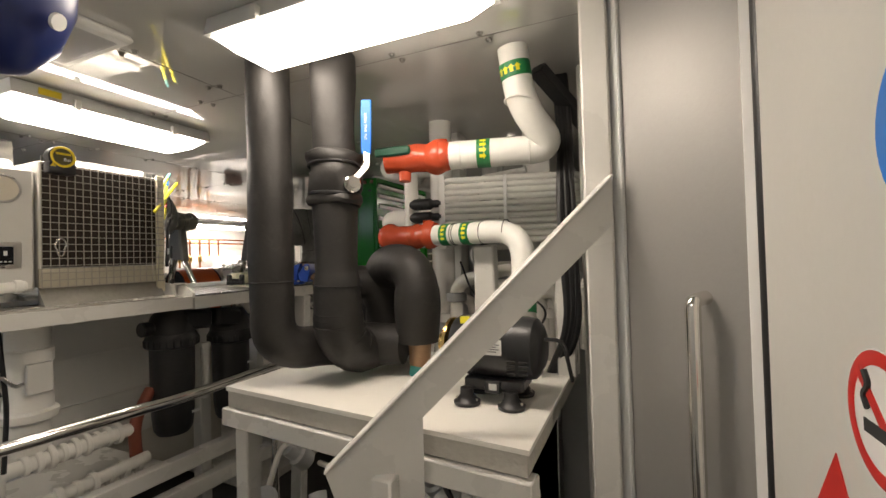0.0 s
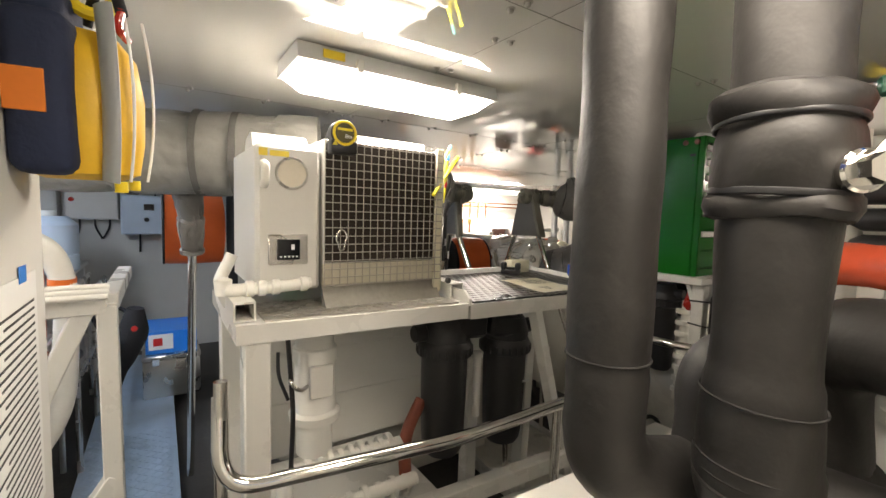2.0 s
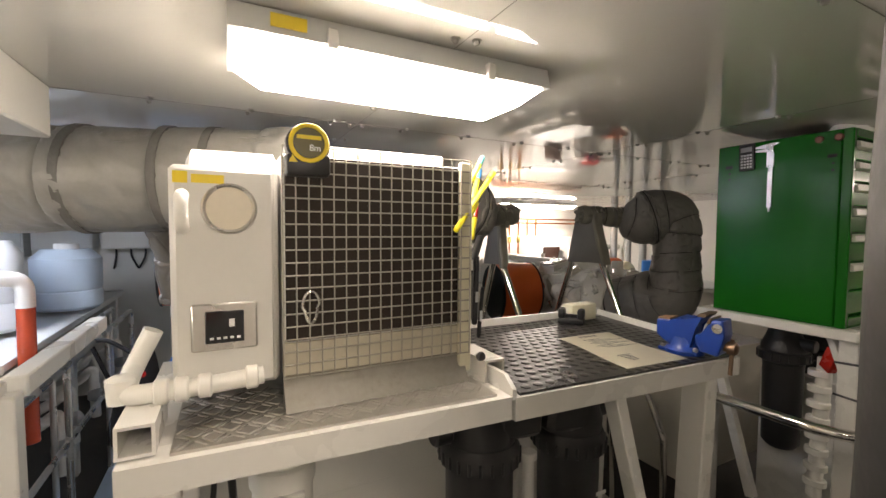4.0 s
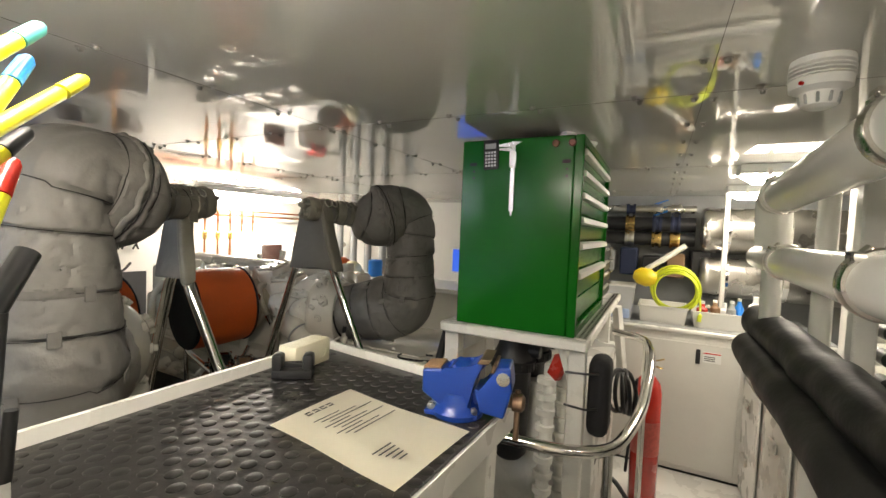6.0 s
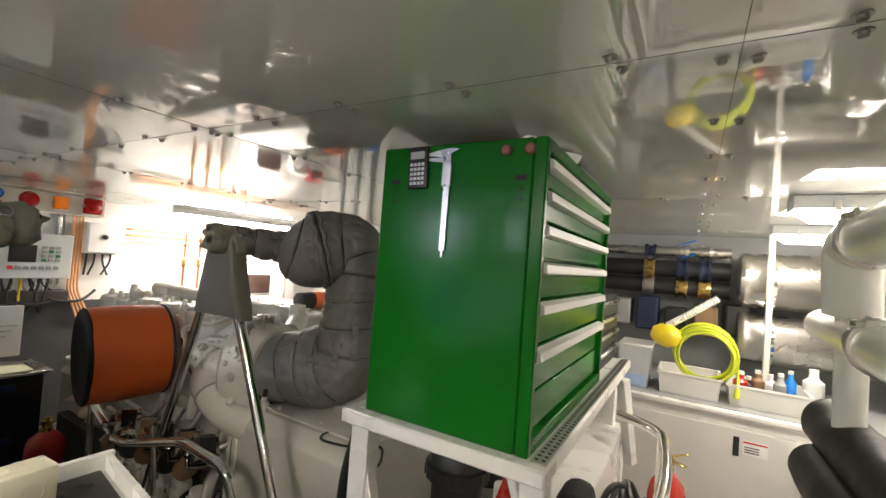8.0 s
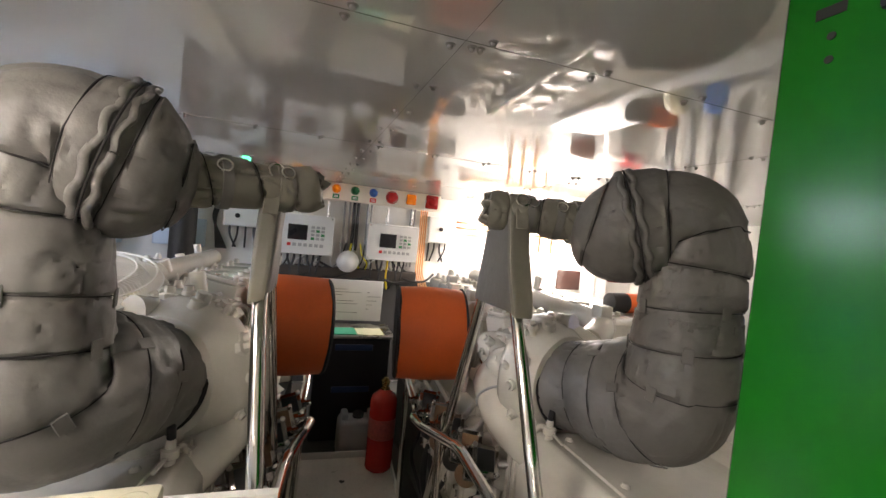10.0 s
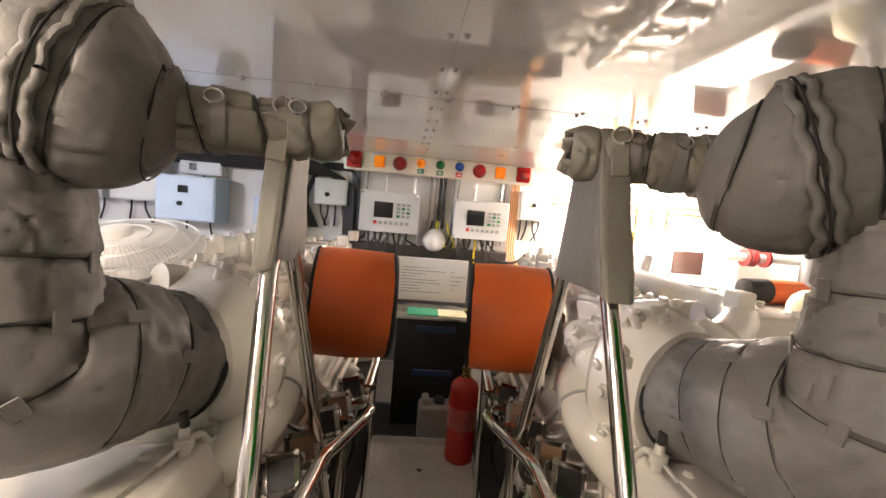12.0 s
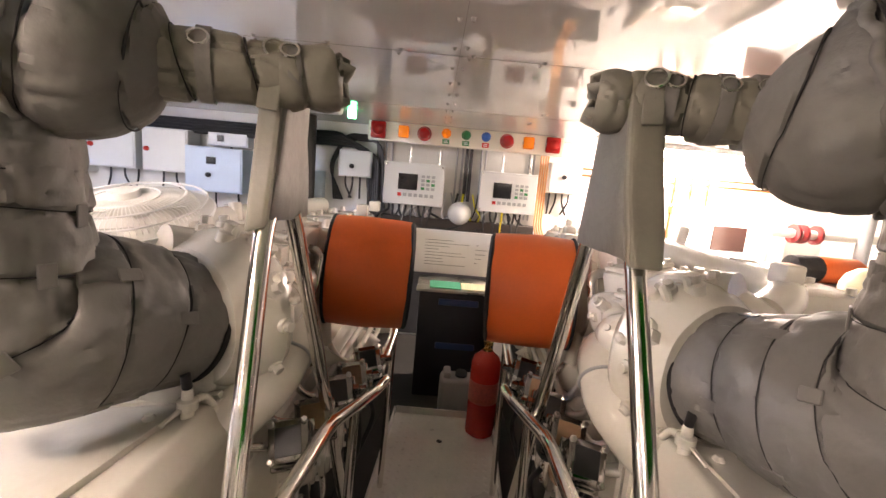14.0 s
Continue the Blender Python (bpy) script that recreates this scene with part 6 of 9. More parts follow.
# long black insulated pipes lying over the drawers
for k, (a, b) in enumerate((((-0.615, 3.42, 1.262), (-0.534, 1.52, 1.175)), ((-0.665, 3.28, 1.165), (-0.611, 1.52, 1.052)))):
    th = thing("insulated_pipe", ((a[0] + b[0]) / 2, (a[1] + b[1]) / 2, 1.0), "long black foam-insulated pipe running along the passage", "pipe", "passage insulated pipes")
    bm = B()
    sweep(bm, dense([a, b], 0.015), 0.072 - 0.004 * k, 30, wobble=0.14, wscale=8)
    part("tube", bm, BLACKFOAM, th)
    bm = B()
    lathe(bm, a, Vector(a) - Vector(b), [(-0.01, 0.069 - 0.004 * k), (0.014, 0.058), (0.028, 0.035), (0.032, 0.0)], 24)
    part("end_cap", bm, BLACKFOAM, th)
th = thing("drawer_cabinet", (-0.3, 3.7, 0.06), "white low drawer cabinet along the passage", "cabinet")
bm = B()
prism(bm, [(-0.50, 4.40, 0.06), (-0.42, 2.0, 0.06), (0.0, 2.0, 0.06), (0.0, 4.40, 0.06)], (0, 0, 0.73))
part("body", bm, WHITE, th)
bm = B()
prism(bm, [(-0.515, 4.41, 0.79), (-0.435, 1.98, 0.79), (0.0, 1.98, 0.79), (0.0, 4.41, 0.79)], (0, 0, 0.02))
part("top", bm, WHITE, th)
for i in range(4):
    y = 4.15 - i * 0.52
    bm = B()
    x = -0.50 + (4.4 - y) * 0.0333
    box(bm, x - 0.012, x - 0.002, y - 0.24, y + 0.22, 0.12, 0.76, 0.003)
    d_ = part("drawer_front", bm, WHITE, th)
    for z in (0.30, 0.62):
        bm = B()
        box(bm, x - 0.03, x - 0.012, y - 0.05, y + 0.05, z, z + 0.05, 0.004)
        part("handle", bm, STEEL, d_)

area(-0.07, -0.25, 0.045)
th = thing("cabinet", (-0.95, 4.7, 0.06), "white painted cabinet with a grey rubber top, closing the passage", "cabinet")
bm = B()
box(bm, -1.70, -0.05, 4.43, 5.29, 0.06, 0.985, 0.006)
part("body", bm, WHITE, th)
bm = B()
box(bm, -1.29, -0.53, 4.416, 4.43, 0.10, 0.93, 0.003)
part("door", bm, OFFWHITE, th)
bm = B()
box(bm, -1.72, -0.05, 4.40, 5.29, 0.985, 1.012, 0.006)
part("top", bm, WHITE, th)
bm = B()
box(bm, -1.70, -0.06, 4.44, 5.28, 1.012, 1.016, 0)
part("top_mat", bm, GREYBOX, th, "grey rubber mat")
th = thing("warning_label", (-0.72, 4.415, 0.8), "small paper warning label with a black clip", "label")
bm = B()
box(bm, -0.735, -0.635, 4.4135, 4.4155, 0.815, 0.885, 0)
part("sheet", bm, WHITEPAPER, th)
bm = B()
box(bm, -0.733, -0.637, 4.4128, 4.4137, 0.872, 0.880, 0)
part("red_bar", bm, REDINK, th)
for i in range(3):
    bm = B()
    box(bm, -0.728, -0.668, 4.4128, 4.4137, 0.827 + i * 0.012, 0.832 + i * 0.012, 0)
    part("print_bar", bm, INK, th)
bm = B()
box(bm, -0.775, -0.750, 4.408, 4.4155, 0.80, 0.895, 0.002)
part("clip", bm, BLACK, th)

# tubs, hose and clutter on the cabinet
def tub(x0, x1, y0, y1, z0, z1, m, label):
    th = thing("storage_tub", ((x0 + x1) / 2, (y0 + y1) / 2, z0), label, "tub", "storage tubs")
    bm = B()
    t = 0.004
    e = 0.012
    lo = [(x0 + e, y0 + e), (x1 - e, y0 + e), (x1 - e, y1 - e), (x0 + e, y1 - e)]
    hi = [(x0, y0), (x1, y0), (x1, y1), (x0, y1)]
    inn = [(x0 + t, y0 + t), (x1 - t, y0 + t), (x1 - t, y1 - t), (x0 + t, y1 - t)]
    low = [(x0 + e + t, y0 + e + t), (x1 - e - t, y0 + e + t), (x1 - e - t, y1 - e - t), (x0 + e + t, y1 - e - t)]
    va, vb, vc, vd = [[bm.verts.new((*q, z)) for q in row] for row, z in ((lo, z0), (hi, z1), (inn, z1), (low, z0 + t))]
    bm.faces.new(va[::-1])
    bm.faces.new(vd)
    for k in range(4):
        j = (k + 1) % 4
        bm.faces.new((va[k], va[j], vb[j], vb[k]))
        bm.faces.new((vb[k], vb[j], vc[j], vc[k]))
        bm.faces.new((vc[k], vc[j], vd[j], vd[k]))
    part("basin", bm, m, th)
    bm = B()
    for (a, b, c, d) in ((x0 - 0.008, x1 + 0.008, y0 - 0.008, y0), (x0 - 0.008, x1 + 0.008, y1, y1 + 0.008), (x0 - 0.008, x0, y0, y1), (x1, x1 + 0.008, y0, y1)):
        box(bm, a, b, c, d, z1 - 0.012, z1 + 0.002, 0.002)
    part("rim", bm, m, th)
    return th


tub(-1.13, -0.83, 4.52, 4.80, 1.016, 1.135, OFFWHITE, "white plastic storage tub on the cabinet top")
tub(-0.80, -0.46, 4.52, 4.80, 1.016, 1.125, OFFWHITE, "white plastic tub filled with tins and bottles")
tub(-1.34, -1.17, 4.50, 4.75, 1.016, 1.25, TRANSLUCENT, "clear tall plastic storage box")
bm = B()
box(bm, -1.345, -1.165, 4.495, 4.755, 1.25, 1.262, 0.004)
solo("box_lid", bm, OFFWHITE, "white lid on a clear storage box", "lid")
bm = B()
box(bm, -1.325, -1.185, 4.505, 4.74, 1.022, 1.10, 0.01)
solo("folded_cloth", bm, mat("pale_blue_cloth", (0.35, 0.45, 0.65), 0.8, var=0.2), "pale blue cloth inside a clear box", "cloth")
th = thing("water_hose", (-0.93, 4.6, 1.14), "coiled lime yellow hose hanging above the tubs", "hose")
for i in range(6):
    bm = B()
    c = V(-0.915 + 0.006 * (i % 2), 4.60 - 0.012 * i, 1.265 - 0.005 * i)
    ring(bm, c, (0.1 + 0.04 * (i % 3), 1, 0.05 * (i % 2)), 0.150 - 0.009 * (i % 3), 0.0075, 44, 8)
    part("hose_turn", bm, LIME, th)
bm = B()
pipe(bm, [(-0.765, 4.58, 1.26), (-0.755, 4.56, 1.14), (-0.76, 4.50, 1.10)], 0.0065, 0.02, 8)
cyl(bm, (-0.76, 4.50, 1.105), (-0.765, 4.495, 1.06), 0.013)
part("hose_end", bm, LIME, th)
th = thing("water_funnel", (-1.10, 4.6, 1.28), "yellow plastic funnel on a white corrugated spout", "funnel")
bm = B()
lathe(bm, (-1.135, 4.60, 1.33), (0.75, -0.05, -0.15), [(-0.05, 0.0), (-0.045, 0.03), (-0.01, 0.06), (0.05, 0.068), (0.10, 0.045), (0.12, 0.03)], 24)
part("cone", bm, YELLOW, th)
bm = B()
sweep(bm, dense([(-1.10, 4.60, 1.38), (-0.99, 4.62, 1.46), (-0.86, 4.66, 1.56)], 0.006), lambda q: 0.019 + 0.003 * math.sin(q * 120), 14)
part("spout", bm, PVC, th, "white corrugated spout")
for i, (x, z, r, h, m) in enumerate(((-0.74, 1.016, 0.035, 0.15, REDGLOSS), (-0.66, 1.016, 0.032, 0.16, BROWN), (-0.60, 1.016, 0.03, 0.14, WHITEPAPER), (-0.53, 1.016, 0.026, 0.19, BLUE), (-0.70, 1.016, 0.028, 0.12, BLACK), (-0.42, 1.016, 0.045, 0.20, WHITEPAPER), (-0.57, 1.016, 0.03, 0.17, GREYBOX))):
    th = thing("bottle", (x, 4.64 + 0.03 * (i % 3), z), "small bottle or spray can among the supplies", "bottle", "bottles on the cabinet")
    bm = B()
    lathe(bm, (x, 4.62 + 0.05 * (i % 3), z + 0.004), (0, 0, 1), [(0, r * 0.9), (0.006, r), (h * 0.75, r), (h * 0.85, r * 0.5), (h, r * 0.42), (h + 0.001, 0)], 18)
    part("body", bm, m, th)
    bm = B()
    cyl(bm, (x, 4.62 + 0.05 * (i % 3), z + h), (x, 4.62 + 0.05 * (i % 3), z + h + 0.02), r * 0.45, bevel=0.002)
    part("cap", bm, WHITEPAPER, th)

# steel drums and pipework along the end of the passage
for i, (z, r) in enumerate(((1.68, 0.17), (1.33, 0.15))):
    th = thing("pressure_vessel", (-0.2, 5.05, z - r), "horizontal polished steel pressure vessel", "vessel", "pressure vessels")
    bm = B()
    lathe(bm, (-0.74, 5.02, z), (1, 0, 0), [(0, r * 0.90), (0.02, r), (0.05, r), (0.055, r * 0.98), (1.0, r * 0.98)], 36)
    part("shell", bm, STEEL, th)
    for x in (-0.60, -0.25, 0.1):
        bm = B()
        lathe(bm, (x, 5.02, z), (1, 0, 0), [(0, r * 0.985), (0, r * 1.02), (0.03, r * 1.02), (0.03, r * 0.985)], 36)
        part("band", bm, CHROME, th)
bm = B()
box(bm, -0.625, -0.595, 4.80, 4.84, 1.1, ZC - 0.046, 0.003)
solo("strut", bm, WHITE, "white upright strut in front of the steel vessels", "strut")
for i, (z, r, m) in enumerate(((1.84, 0.030, STEEL), (1.72, 0.058, BLACK), (1.60, 0.055, BLACK))):
    th = thing("horizontal_pipe", (-1.2, 5.1, z), "dark pipe with valves along the end bulkhead", "pipe", "end bulkhead pipes")
    bm = B()
    pipe(bm, [(-1.75, 5.10, z), (-0.78, 5.10, z)], r, 0, 20)
    part("tube", bm, m, th)
    for x in (-1.25, -1.05, -0.92):
        bm = B()
        lathe(bm, (x - 0.035, 5.10, z), (1, 0, 0), [(0, r + 0.004), (0, r + 0.014), (0.02, r + 0.016), (0.022, r + 0.004), (0.05, r + 0.004), (0.052, r + 0.016), (0.07, r + 0.014), (0.07, r)], 22)
        part("valve_ring", bm, (STEEL, NAVY, BRASS)[(i + int(-x * 20)) % 3], th)
    bm = B()
    bar(bm, (-1.08, 5.10, z + r + 0.01), (-0.98, 5.06, z + r + 0.045), 0.02, 0.008)
    part("lever", bm, BLUE, th, "blue valve lever")
for i in range(6):
    bm = B()
    x = -1.65 + i * 0.17
    box(bm, x, x + 0.13, 5.0, 5.25, 1.30 + 0.02 * (i % 2), 1.46 + 0.03 * (i % 3), 0.01)
    solo("equipment_box", bm, (BLACK, GREYBOX, NAVY, BLACK, BROWN, BLACK)[i], "dark equipment box in the shadow behind the tubs", "equipment")

# guard rail, extinguisher and hoses below the tool cabinet
area(0.013, -0.072, 0.008)
th = thing("grab_rail", (-1.2, 2.6, 0.0), "polished tube guard rail wrapped round the shelf foot", "rail")
bm = B()
pipe(bm, [(-1.75, 2.30, 0.99), (-1.34, 2.335, 0.985), (-1.20, 2.40, 0.99), (-1.135, 2.64, 1.03), (-1.11, 3.10, 1.12), (-1.14, 3.4, 1.13), (-1.30, 3.5, 1.13)], 0.019, 0.12, 18)
part("tube", bm, CHROME, th)
bm = B()
pipe(bm, [(-1.215, 2.40, 0.985), (-1.215, 2.42, 0.06)], 0.015, 0, 14)
part("post", bm, CHROME, th)
bm = B()
pipe(bm, [(-1.14, 3.40, 1.13), (-1.14, 3.40, 0.06)], 0.015, 0, 14)
part("post", bm, CHROME, th)


def extinguisher(x, y, z, h, r, label):
    th = thing("fire_extinguisher", (x, y, z), label, "fire extinguisher", "fire extinguishers")
    bm = B()
    lathe(bm, (x, y, z), (0, 0, 1), [(0, r * 0.9), (0.01, r), (h * 0.76, r), (h * 0.82, r * 0.85), (h * 0.86, r * 0.5), (h * 0.88, r * 0.34)], 28)
    b_ = part("cylinder", bm, REDGLOSS, th)
    bm = B()
    lathe(bm, (x, y, z + h * 0.88), (0, 0, 1), [(0, r * 0.34), (0.012, r * 0.34), (0.014, r * 0.24), (0.030, r * 0.24), (0.034, r * 0.32), (0.060, r * 0.32), (0.064, r * 0.2), (0.075, r * 0.18), (0.076, 0)], 16)
    part("valve", bm, BRASS, th, "brass valve head")
    bm = B()
    bar(bm, (x + 0.005, y, z + h * 0.88 + 0.066), (x + 0.075, y - 0.02, z + h * 0.88 + 0.098), 0.020, 0.007)
    part("lever", bm, BRASS, th)
    bm = B()
    bar(bm, (x + 0.01, y, z + h * 0.88 + 0.050), (x + 0.07, y - 0.02, z + h * 0.88 + 0.042), 0.020, 0.007)
    part("carry_grip", bm, BRASS, th)
    bm = B()
    lathe(bm, (x, y, z + h * 0.36), (0, 0, 1), [(0, r + 0.0005), (0.0, r + 0.0012), (h * 0.22, r + 0.0012), (h * 0.22, r + 0.0005)], 28)
    part("label", bm, mat("printed_red_label", (0.46, 0.09, 0.07), 0.4, var=0.3, scale=60), th, "printed label band")
    return th


area()
extinguisher(-1.11, 3.66, 0.101, 0.88, 0.075, "tall red fire extinguisher standing in the passage")
extinguisher(-4.15, 2.545, 0.051, 0.60, 0.088, "red fire extinguisher standing on the aisle plate")

# ---- end bulkhead: beacon panel, controllers, clutter ----
th = thing("beacon_panel", (-5.49, 2.35, 1.82), "cream alarm panel with coloured beacons hung below the ceiling", "alarm panel")
bm = B()
box(bm, -5.56, -5.47, 1.54, 3.217, 1.850, 2.009, 0.004)
part("plate", bm, mat("cream_panel", (0.74, 0.69, 0.58), 0.4, var=0.04), th)
def yy(k):
    return 1.545 + (k - 615) * 0.00488


for k_, m, r, sq in ((632, LENS_R, 0.070, 1), (676, LENS_O, 0.050, 1), (712, LENS_R, 0.053, 0), (750, LENS_O, 0.033, 0), (785, LENS_G, 0.033, 0), (820, LENS_B, 0.033, 0), (857, LENS_R, 0.053, 0), (895, LENS_O, 0.050, 1), (938, LENS_R, 0.066, 1)):
    bm = B()
    y, z = yy(k_), 1.935 if r > 0.04 else 1.955
    if sq:
        box(bm, -5.49, -5.425, y - r * 0.9, y + r * 0.9, z - r, z + r, 0.012, 2)
        if m is LENS_R:
            lathe(bm, (-5.425, y, z), (1, 0, 0), [(0, r * 0.62), (0.03, r * 0.60), (0.055, r * 0.45), (0.065, r * 0.2), (0.066, 0)], 24)
    else:
        lathe(bm, (-5.48, y, z), (1, 0, 0), [(0, r), (0.035, r), (0.065, r * 0.85), (0.08, r * 0.45), (0.082, 0)], 24)
    lens = part("beacon", bm, m, th)
    bm = B()
    if sq:
        for dy in (-1, 1):
            box(bm, -5.472, -5.44, y + dy * r * 0.9 - 0.006, y + dy * r * 0.9 + 0.006, z - 0.012, z + 0.012, 0.003, 1)
    else:
        ring(bm, (-5.468, y, z), (1, 0, 0), r * 1.04, 0.006, 28)
    part("bezel", bm, GREYBOX if sq else m, lens)
for k_, m in ((750, GREENBAND), (785, GREENBAND), (820, REDINK)):
    bm = B()
    box(bm, -5.4695, -5.467, yy(k_) - 0.030, yy(k_) + 0.030, 1.865, 1.905, 0)
    t_ = part("name_plate", bm, m, th)
    bm = B()
    box(bm, -5.4668, -5.4662, yy(k_) - 0.018, yy(k_) + 0.018, 1.876, 1.882, 0)
    box(bm, -5.4668, -5.4662, yy(k_) - 0.016, yy(k_) + 0.016, 1.888, 1.894, 0)
    part("print_bar", bm, WHITEPAPER, t_)
for y in (1.8, 2.9):
    bm = B()
    box(bm, -5.54, -5.5, y - 0.02, y + 0.02, 2.0, ZC, 0)
    part("hanger", bm, PALEGREY, th)


def controller(y0, y1, z0, z1):
    th = thing("engine_controller", (-5.59, (y0 + y1) / 2, z0), "pale grey engine controller box with screen and keypad", "controller", "engine controllers")
    bm = B()
    box(bm, -5.86, -5.61, y0 + 0.02, y1 - 0.02, z0 + 0.02, z1 - 0.01, 0.006)
    part("case", bm, PALEGREY, th)
    bm = B()
    box(bm, -5.61, -5.58, y0, y1, z0, z1, 0.005)
    f = part("front", bm, PALEGREY, th)
    bm = B()
    w, h = y1 - y0, z1 - z0
    box(bm, -5.58, -5.576, y0 + 0.24 * w, y0 + 0.56 * w, z0 + 0.36 * h, z0 + 0.74 * h, 0.002)
    part("screen", bm, SCREEN, f)
    for r in range(4):
        for c in range(3):
            bm = B()
            y, z = y0 + (0.62 + 0.085 * c) * w, z0 + (0.38 + 0.095 * r) * h
            box(bm, -5.58, -5.575, y, y + 0.06 * w, z, z + 0.065 * h, 0.001)
            part("key", bm, GREENBAND if (r + c) % 3 == 0 and r < 3 else GREYBOX, f)
    for c in range(7):
        bm = B()
        y = y0 + (0.24 + 0.09 * c) * w
        box(bm, -5.58, -5.575, y, y + 0.06 * w, z0 + 0.20 * h, z0 + 0.28 * h, 0.001)
        part("key", bm, REDINK if c == 0 else GREYBOX, f)
    for q in ((0.04, 0.06), (0.96, 0.06), (0.04, 0.94), (0.96, 0.94)):
        bm = B()
        cyl(bm, (-5.581, y0 + q[0] * w, z0 + q[1] * h), (-5.575, y0 + q[0] * w, z0 + q[1] * h), 0.008, seg=10)
        part("screw", bm, STEEL, f)
    for c in range(7):
        bm = B()
        y = y0 + (0.15 + 0.11 * c) * w
        pipe(bm, [(-5.72, y, z0 + 0.03), (-5.72, y, z0 - 0.06), (-5.70, y + 0.05 * math.sin(c * 2.0), z0 - 0.16), (-5.73, y + 0.12 * math.sin(c * 3.1), z0 - 0.30)], 0.011, 0.06, 8)
        part("cable", bm, YELLOW if (c % 4 == 3 and y0 > 2.4) else BLACK, th)
    for y in (y0 + 0.4 * w, y0 + 0.9 * w):
        bm = B()
        pipe(bm, [(-5.73, y, z1 - 0.02), (-5.73, y, 1.83)], 0.012, 0, 10)
        part("conduit", bm, STEEL, th)


controller(1.685, 2.222, 1.316, 1.689)
controller(2.544, 3.058, 1.315, 1.676)

# ---- things on and under the bench ----
area(0, -0.034, 0.008)
ZT = ZB + 0.004
th = thing("paper_sheet", (-1.54, 1.6, ZT), "cream printed sheet lying on the rubber mat", "paper")
c = [V(-1.689, 1.517, ZT + 0.001), V(-1.399, 1.473, ZT + 0.001), V(-1.378, 1.678, ZT + 0.001), V(-1.677, 1.721, ZT + 0.001)]
bm = B()
n = 8
vs = [[bm.verts.new(c[0].lerp(c[1], i / n).lerp(c[3].lerp(c[2], i / n), j / n) + V(0, 0, 0.002 * (1 + math.sin(i * 0.7 + j * 0.3)) + 0.0008)) for j in range(n + 1)] for i in range(n + 1)]
for i in range(n):
    for j in range(n):
        bm.faces.new((vs[i][j], vs[i + 1][j], vs[i + 1][j + 1], vs[i][j + 1]))
bmesh.ops.solidify(bm, geom=bm.faces[:], thickness=0.0006)
part("sheet", bm, PAPER, th)


def on_paper(u, v, du, dv):
    """A printed bar on the sheet, at shares u along and v across it."""
    q = lambda a, b: c[0].lerp(c[1], a).lerp(c[3].lerp(c[2], a), b) + V(0, 0, 0.0064)
    b = B()
    prism(b, [q(u, v), q(u + du, v), q(u + du, v + dv), q(u, v + dv)], (0, 0, 0.0003))
    part("print_bar", b, INK, th)


for k in range(4):
    on_paper(0.07, 0.30 + k * 0.085, 0.012, 0.06)
    on_paper(0.10, 0.30 + k * 0.085, 0.012, 0.06)
    on_paper(0.075, 0.30 + k * 0.085 + (0.05 if k % 2 else 0), 0.035, 0.008)
for k in range(9):
    on_paper(0.20 + k * 0.035, 0.25 + 0.05 * (k % 3), 0.008, 0.30 + 0.12 * ((k * 7) % 3))
for k in range(5):
    on_paper(0.72 + k * 0.035, 0.20 + 0.02 * k, 0.010, 0.22 - 0.03 * k)

# bench vise
th = thing("bench_vise", (-1.47, 1.83, ZT), "blue cast iron bench vise bolted to the bench corner", "vise")
vm = Matrix.Translation((-1.436, 1.752, ZT)) @ pose(0, 0, 0, 0, 0, 12) @ Matrix.Scale(0.88, 4)


def vise_block(outline, y0, y1, bevel):
    b = B()
    prism(b, [vm @ V(x, y0, z) for x, z in outline], vm.to_3x3() @ V(0, y1 - y0, 0))
    bmesh.ops.bevel(b, geom=list(b.edges), offset=bevel, segments=3, affect="EDGES", profile=0.6)
    return b


bm = B()
lathe(bm, vm @ V(0.0, 0, 0), (0, 0, 1), [(0, 0.050), (0.010, 0.052), (0.016, 0.046), (0.024, 0.040), (0.045, 0.036)], 30)
box(bm, -0.068, 0.052, -0.040, 0.040, 0.0, 0.012, 0.005, 2, m=vm)
base = part("base", bm, VISEBLUE, th)
for x, y in ((-0.054, -0.026), (-0.054, 0.026), (0.040, -0.028)):
    bm = B()
    lathe(bm, vm @ V(x, y, 0.012), (0, 0, 1), [(0, 0.009), (0.007, 0.009), (0.009, 0.006), (0.012, 0.005), (0.012, 0)], 6)
    part("bolt", bm, STEEL, base)
bm = vise_block([(-0.075, 0.050), (-0.075, 0.100), (-0.030, 0.104), (-0.026, 0.092), (-0.006, 0.118), (0.024, 0.108), (0.052, 0.132), (0.074, 0.132), (0.036, 0.090), (0.034, 0.020), (-0.030, 0.020)], -0.036, 0.036, 0.006)
part("fixed_jaw", bm, VISEBLUE, th)
bm = vise_block([(0.040, 0.070), (0.066, 0.072), (0.080, 0.120), (0.116, 0.124), (0.122, 0.076), (0.106, 0.012), (0.055, 0.020)], -0.037, 0.037, 0.006)
part("sliding_jaw", bm, VISEBLUE, th)
bm = B()
box(bm, 0.0, 0.11, -0.020, 0.020, 0.030, 0.060, 0.004, 1, m=vm)
part("slide_bar", bm, VISEBLUE, th)
bm = vise_block([(-0.074, 0.098), (-0.074, 0.1045), (-0.034, 0.1085), (-0.034, 0.1015)], -0.030, 0.030, 0.002)
part("anvil_face", bm, BROWN, th, "worn brown iron top")
bm = vise_block([(0.046, 0.126), (0.054, 0.137), (0.077, 0.137), (0.070, 0.126)], -0.043, 0.043, 0.002)
part("jaw_plate", bm, mat("worn_iron", (0.16, 0.11, 0.07), 0.5, metal=0.6, var=0.3), th, "rusty brown jaw plate")
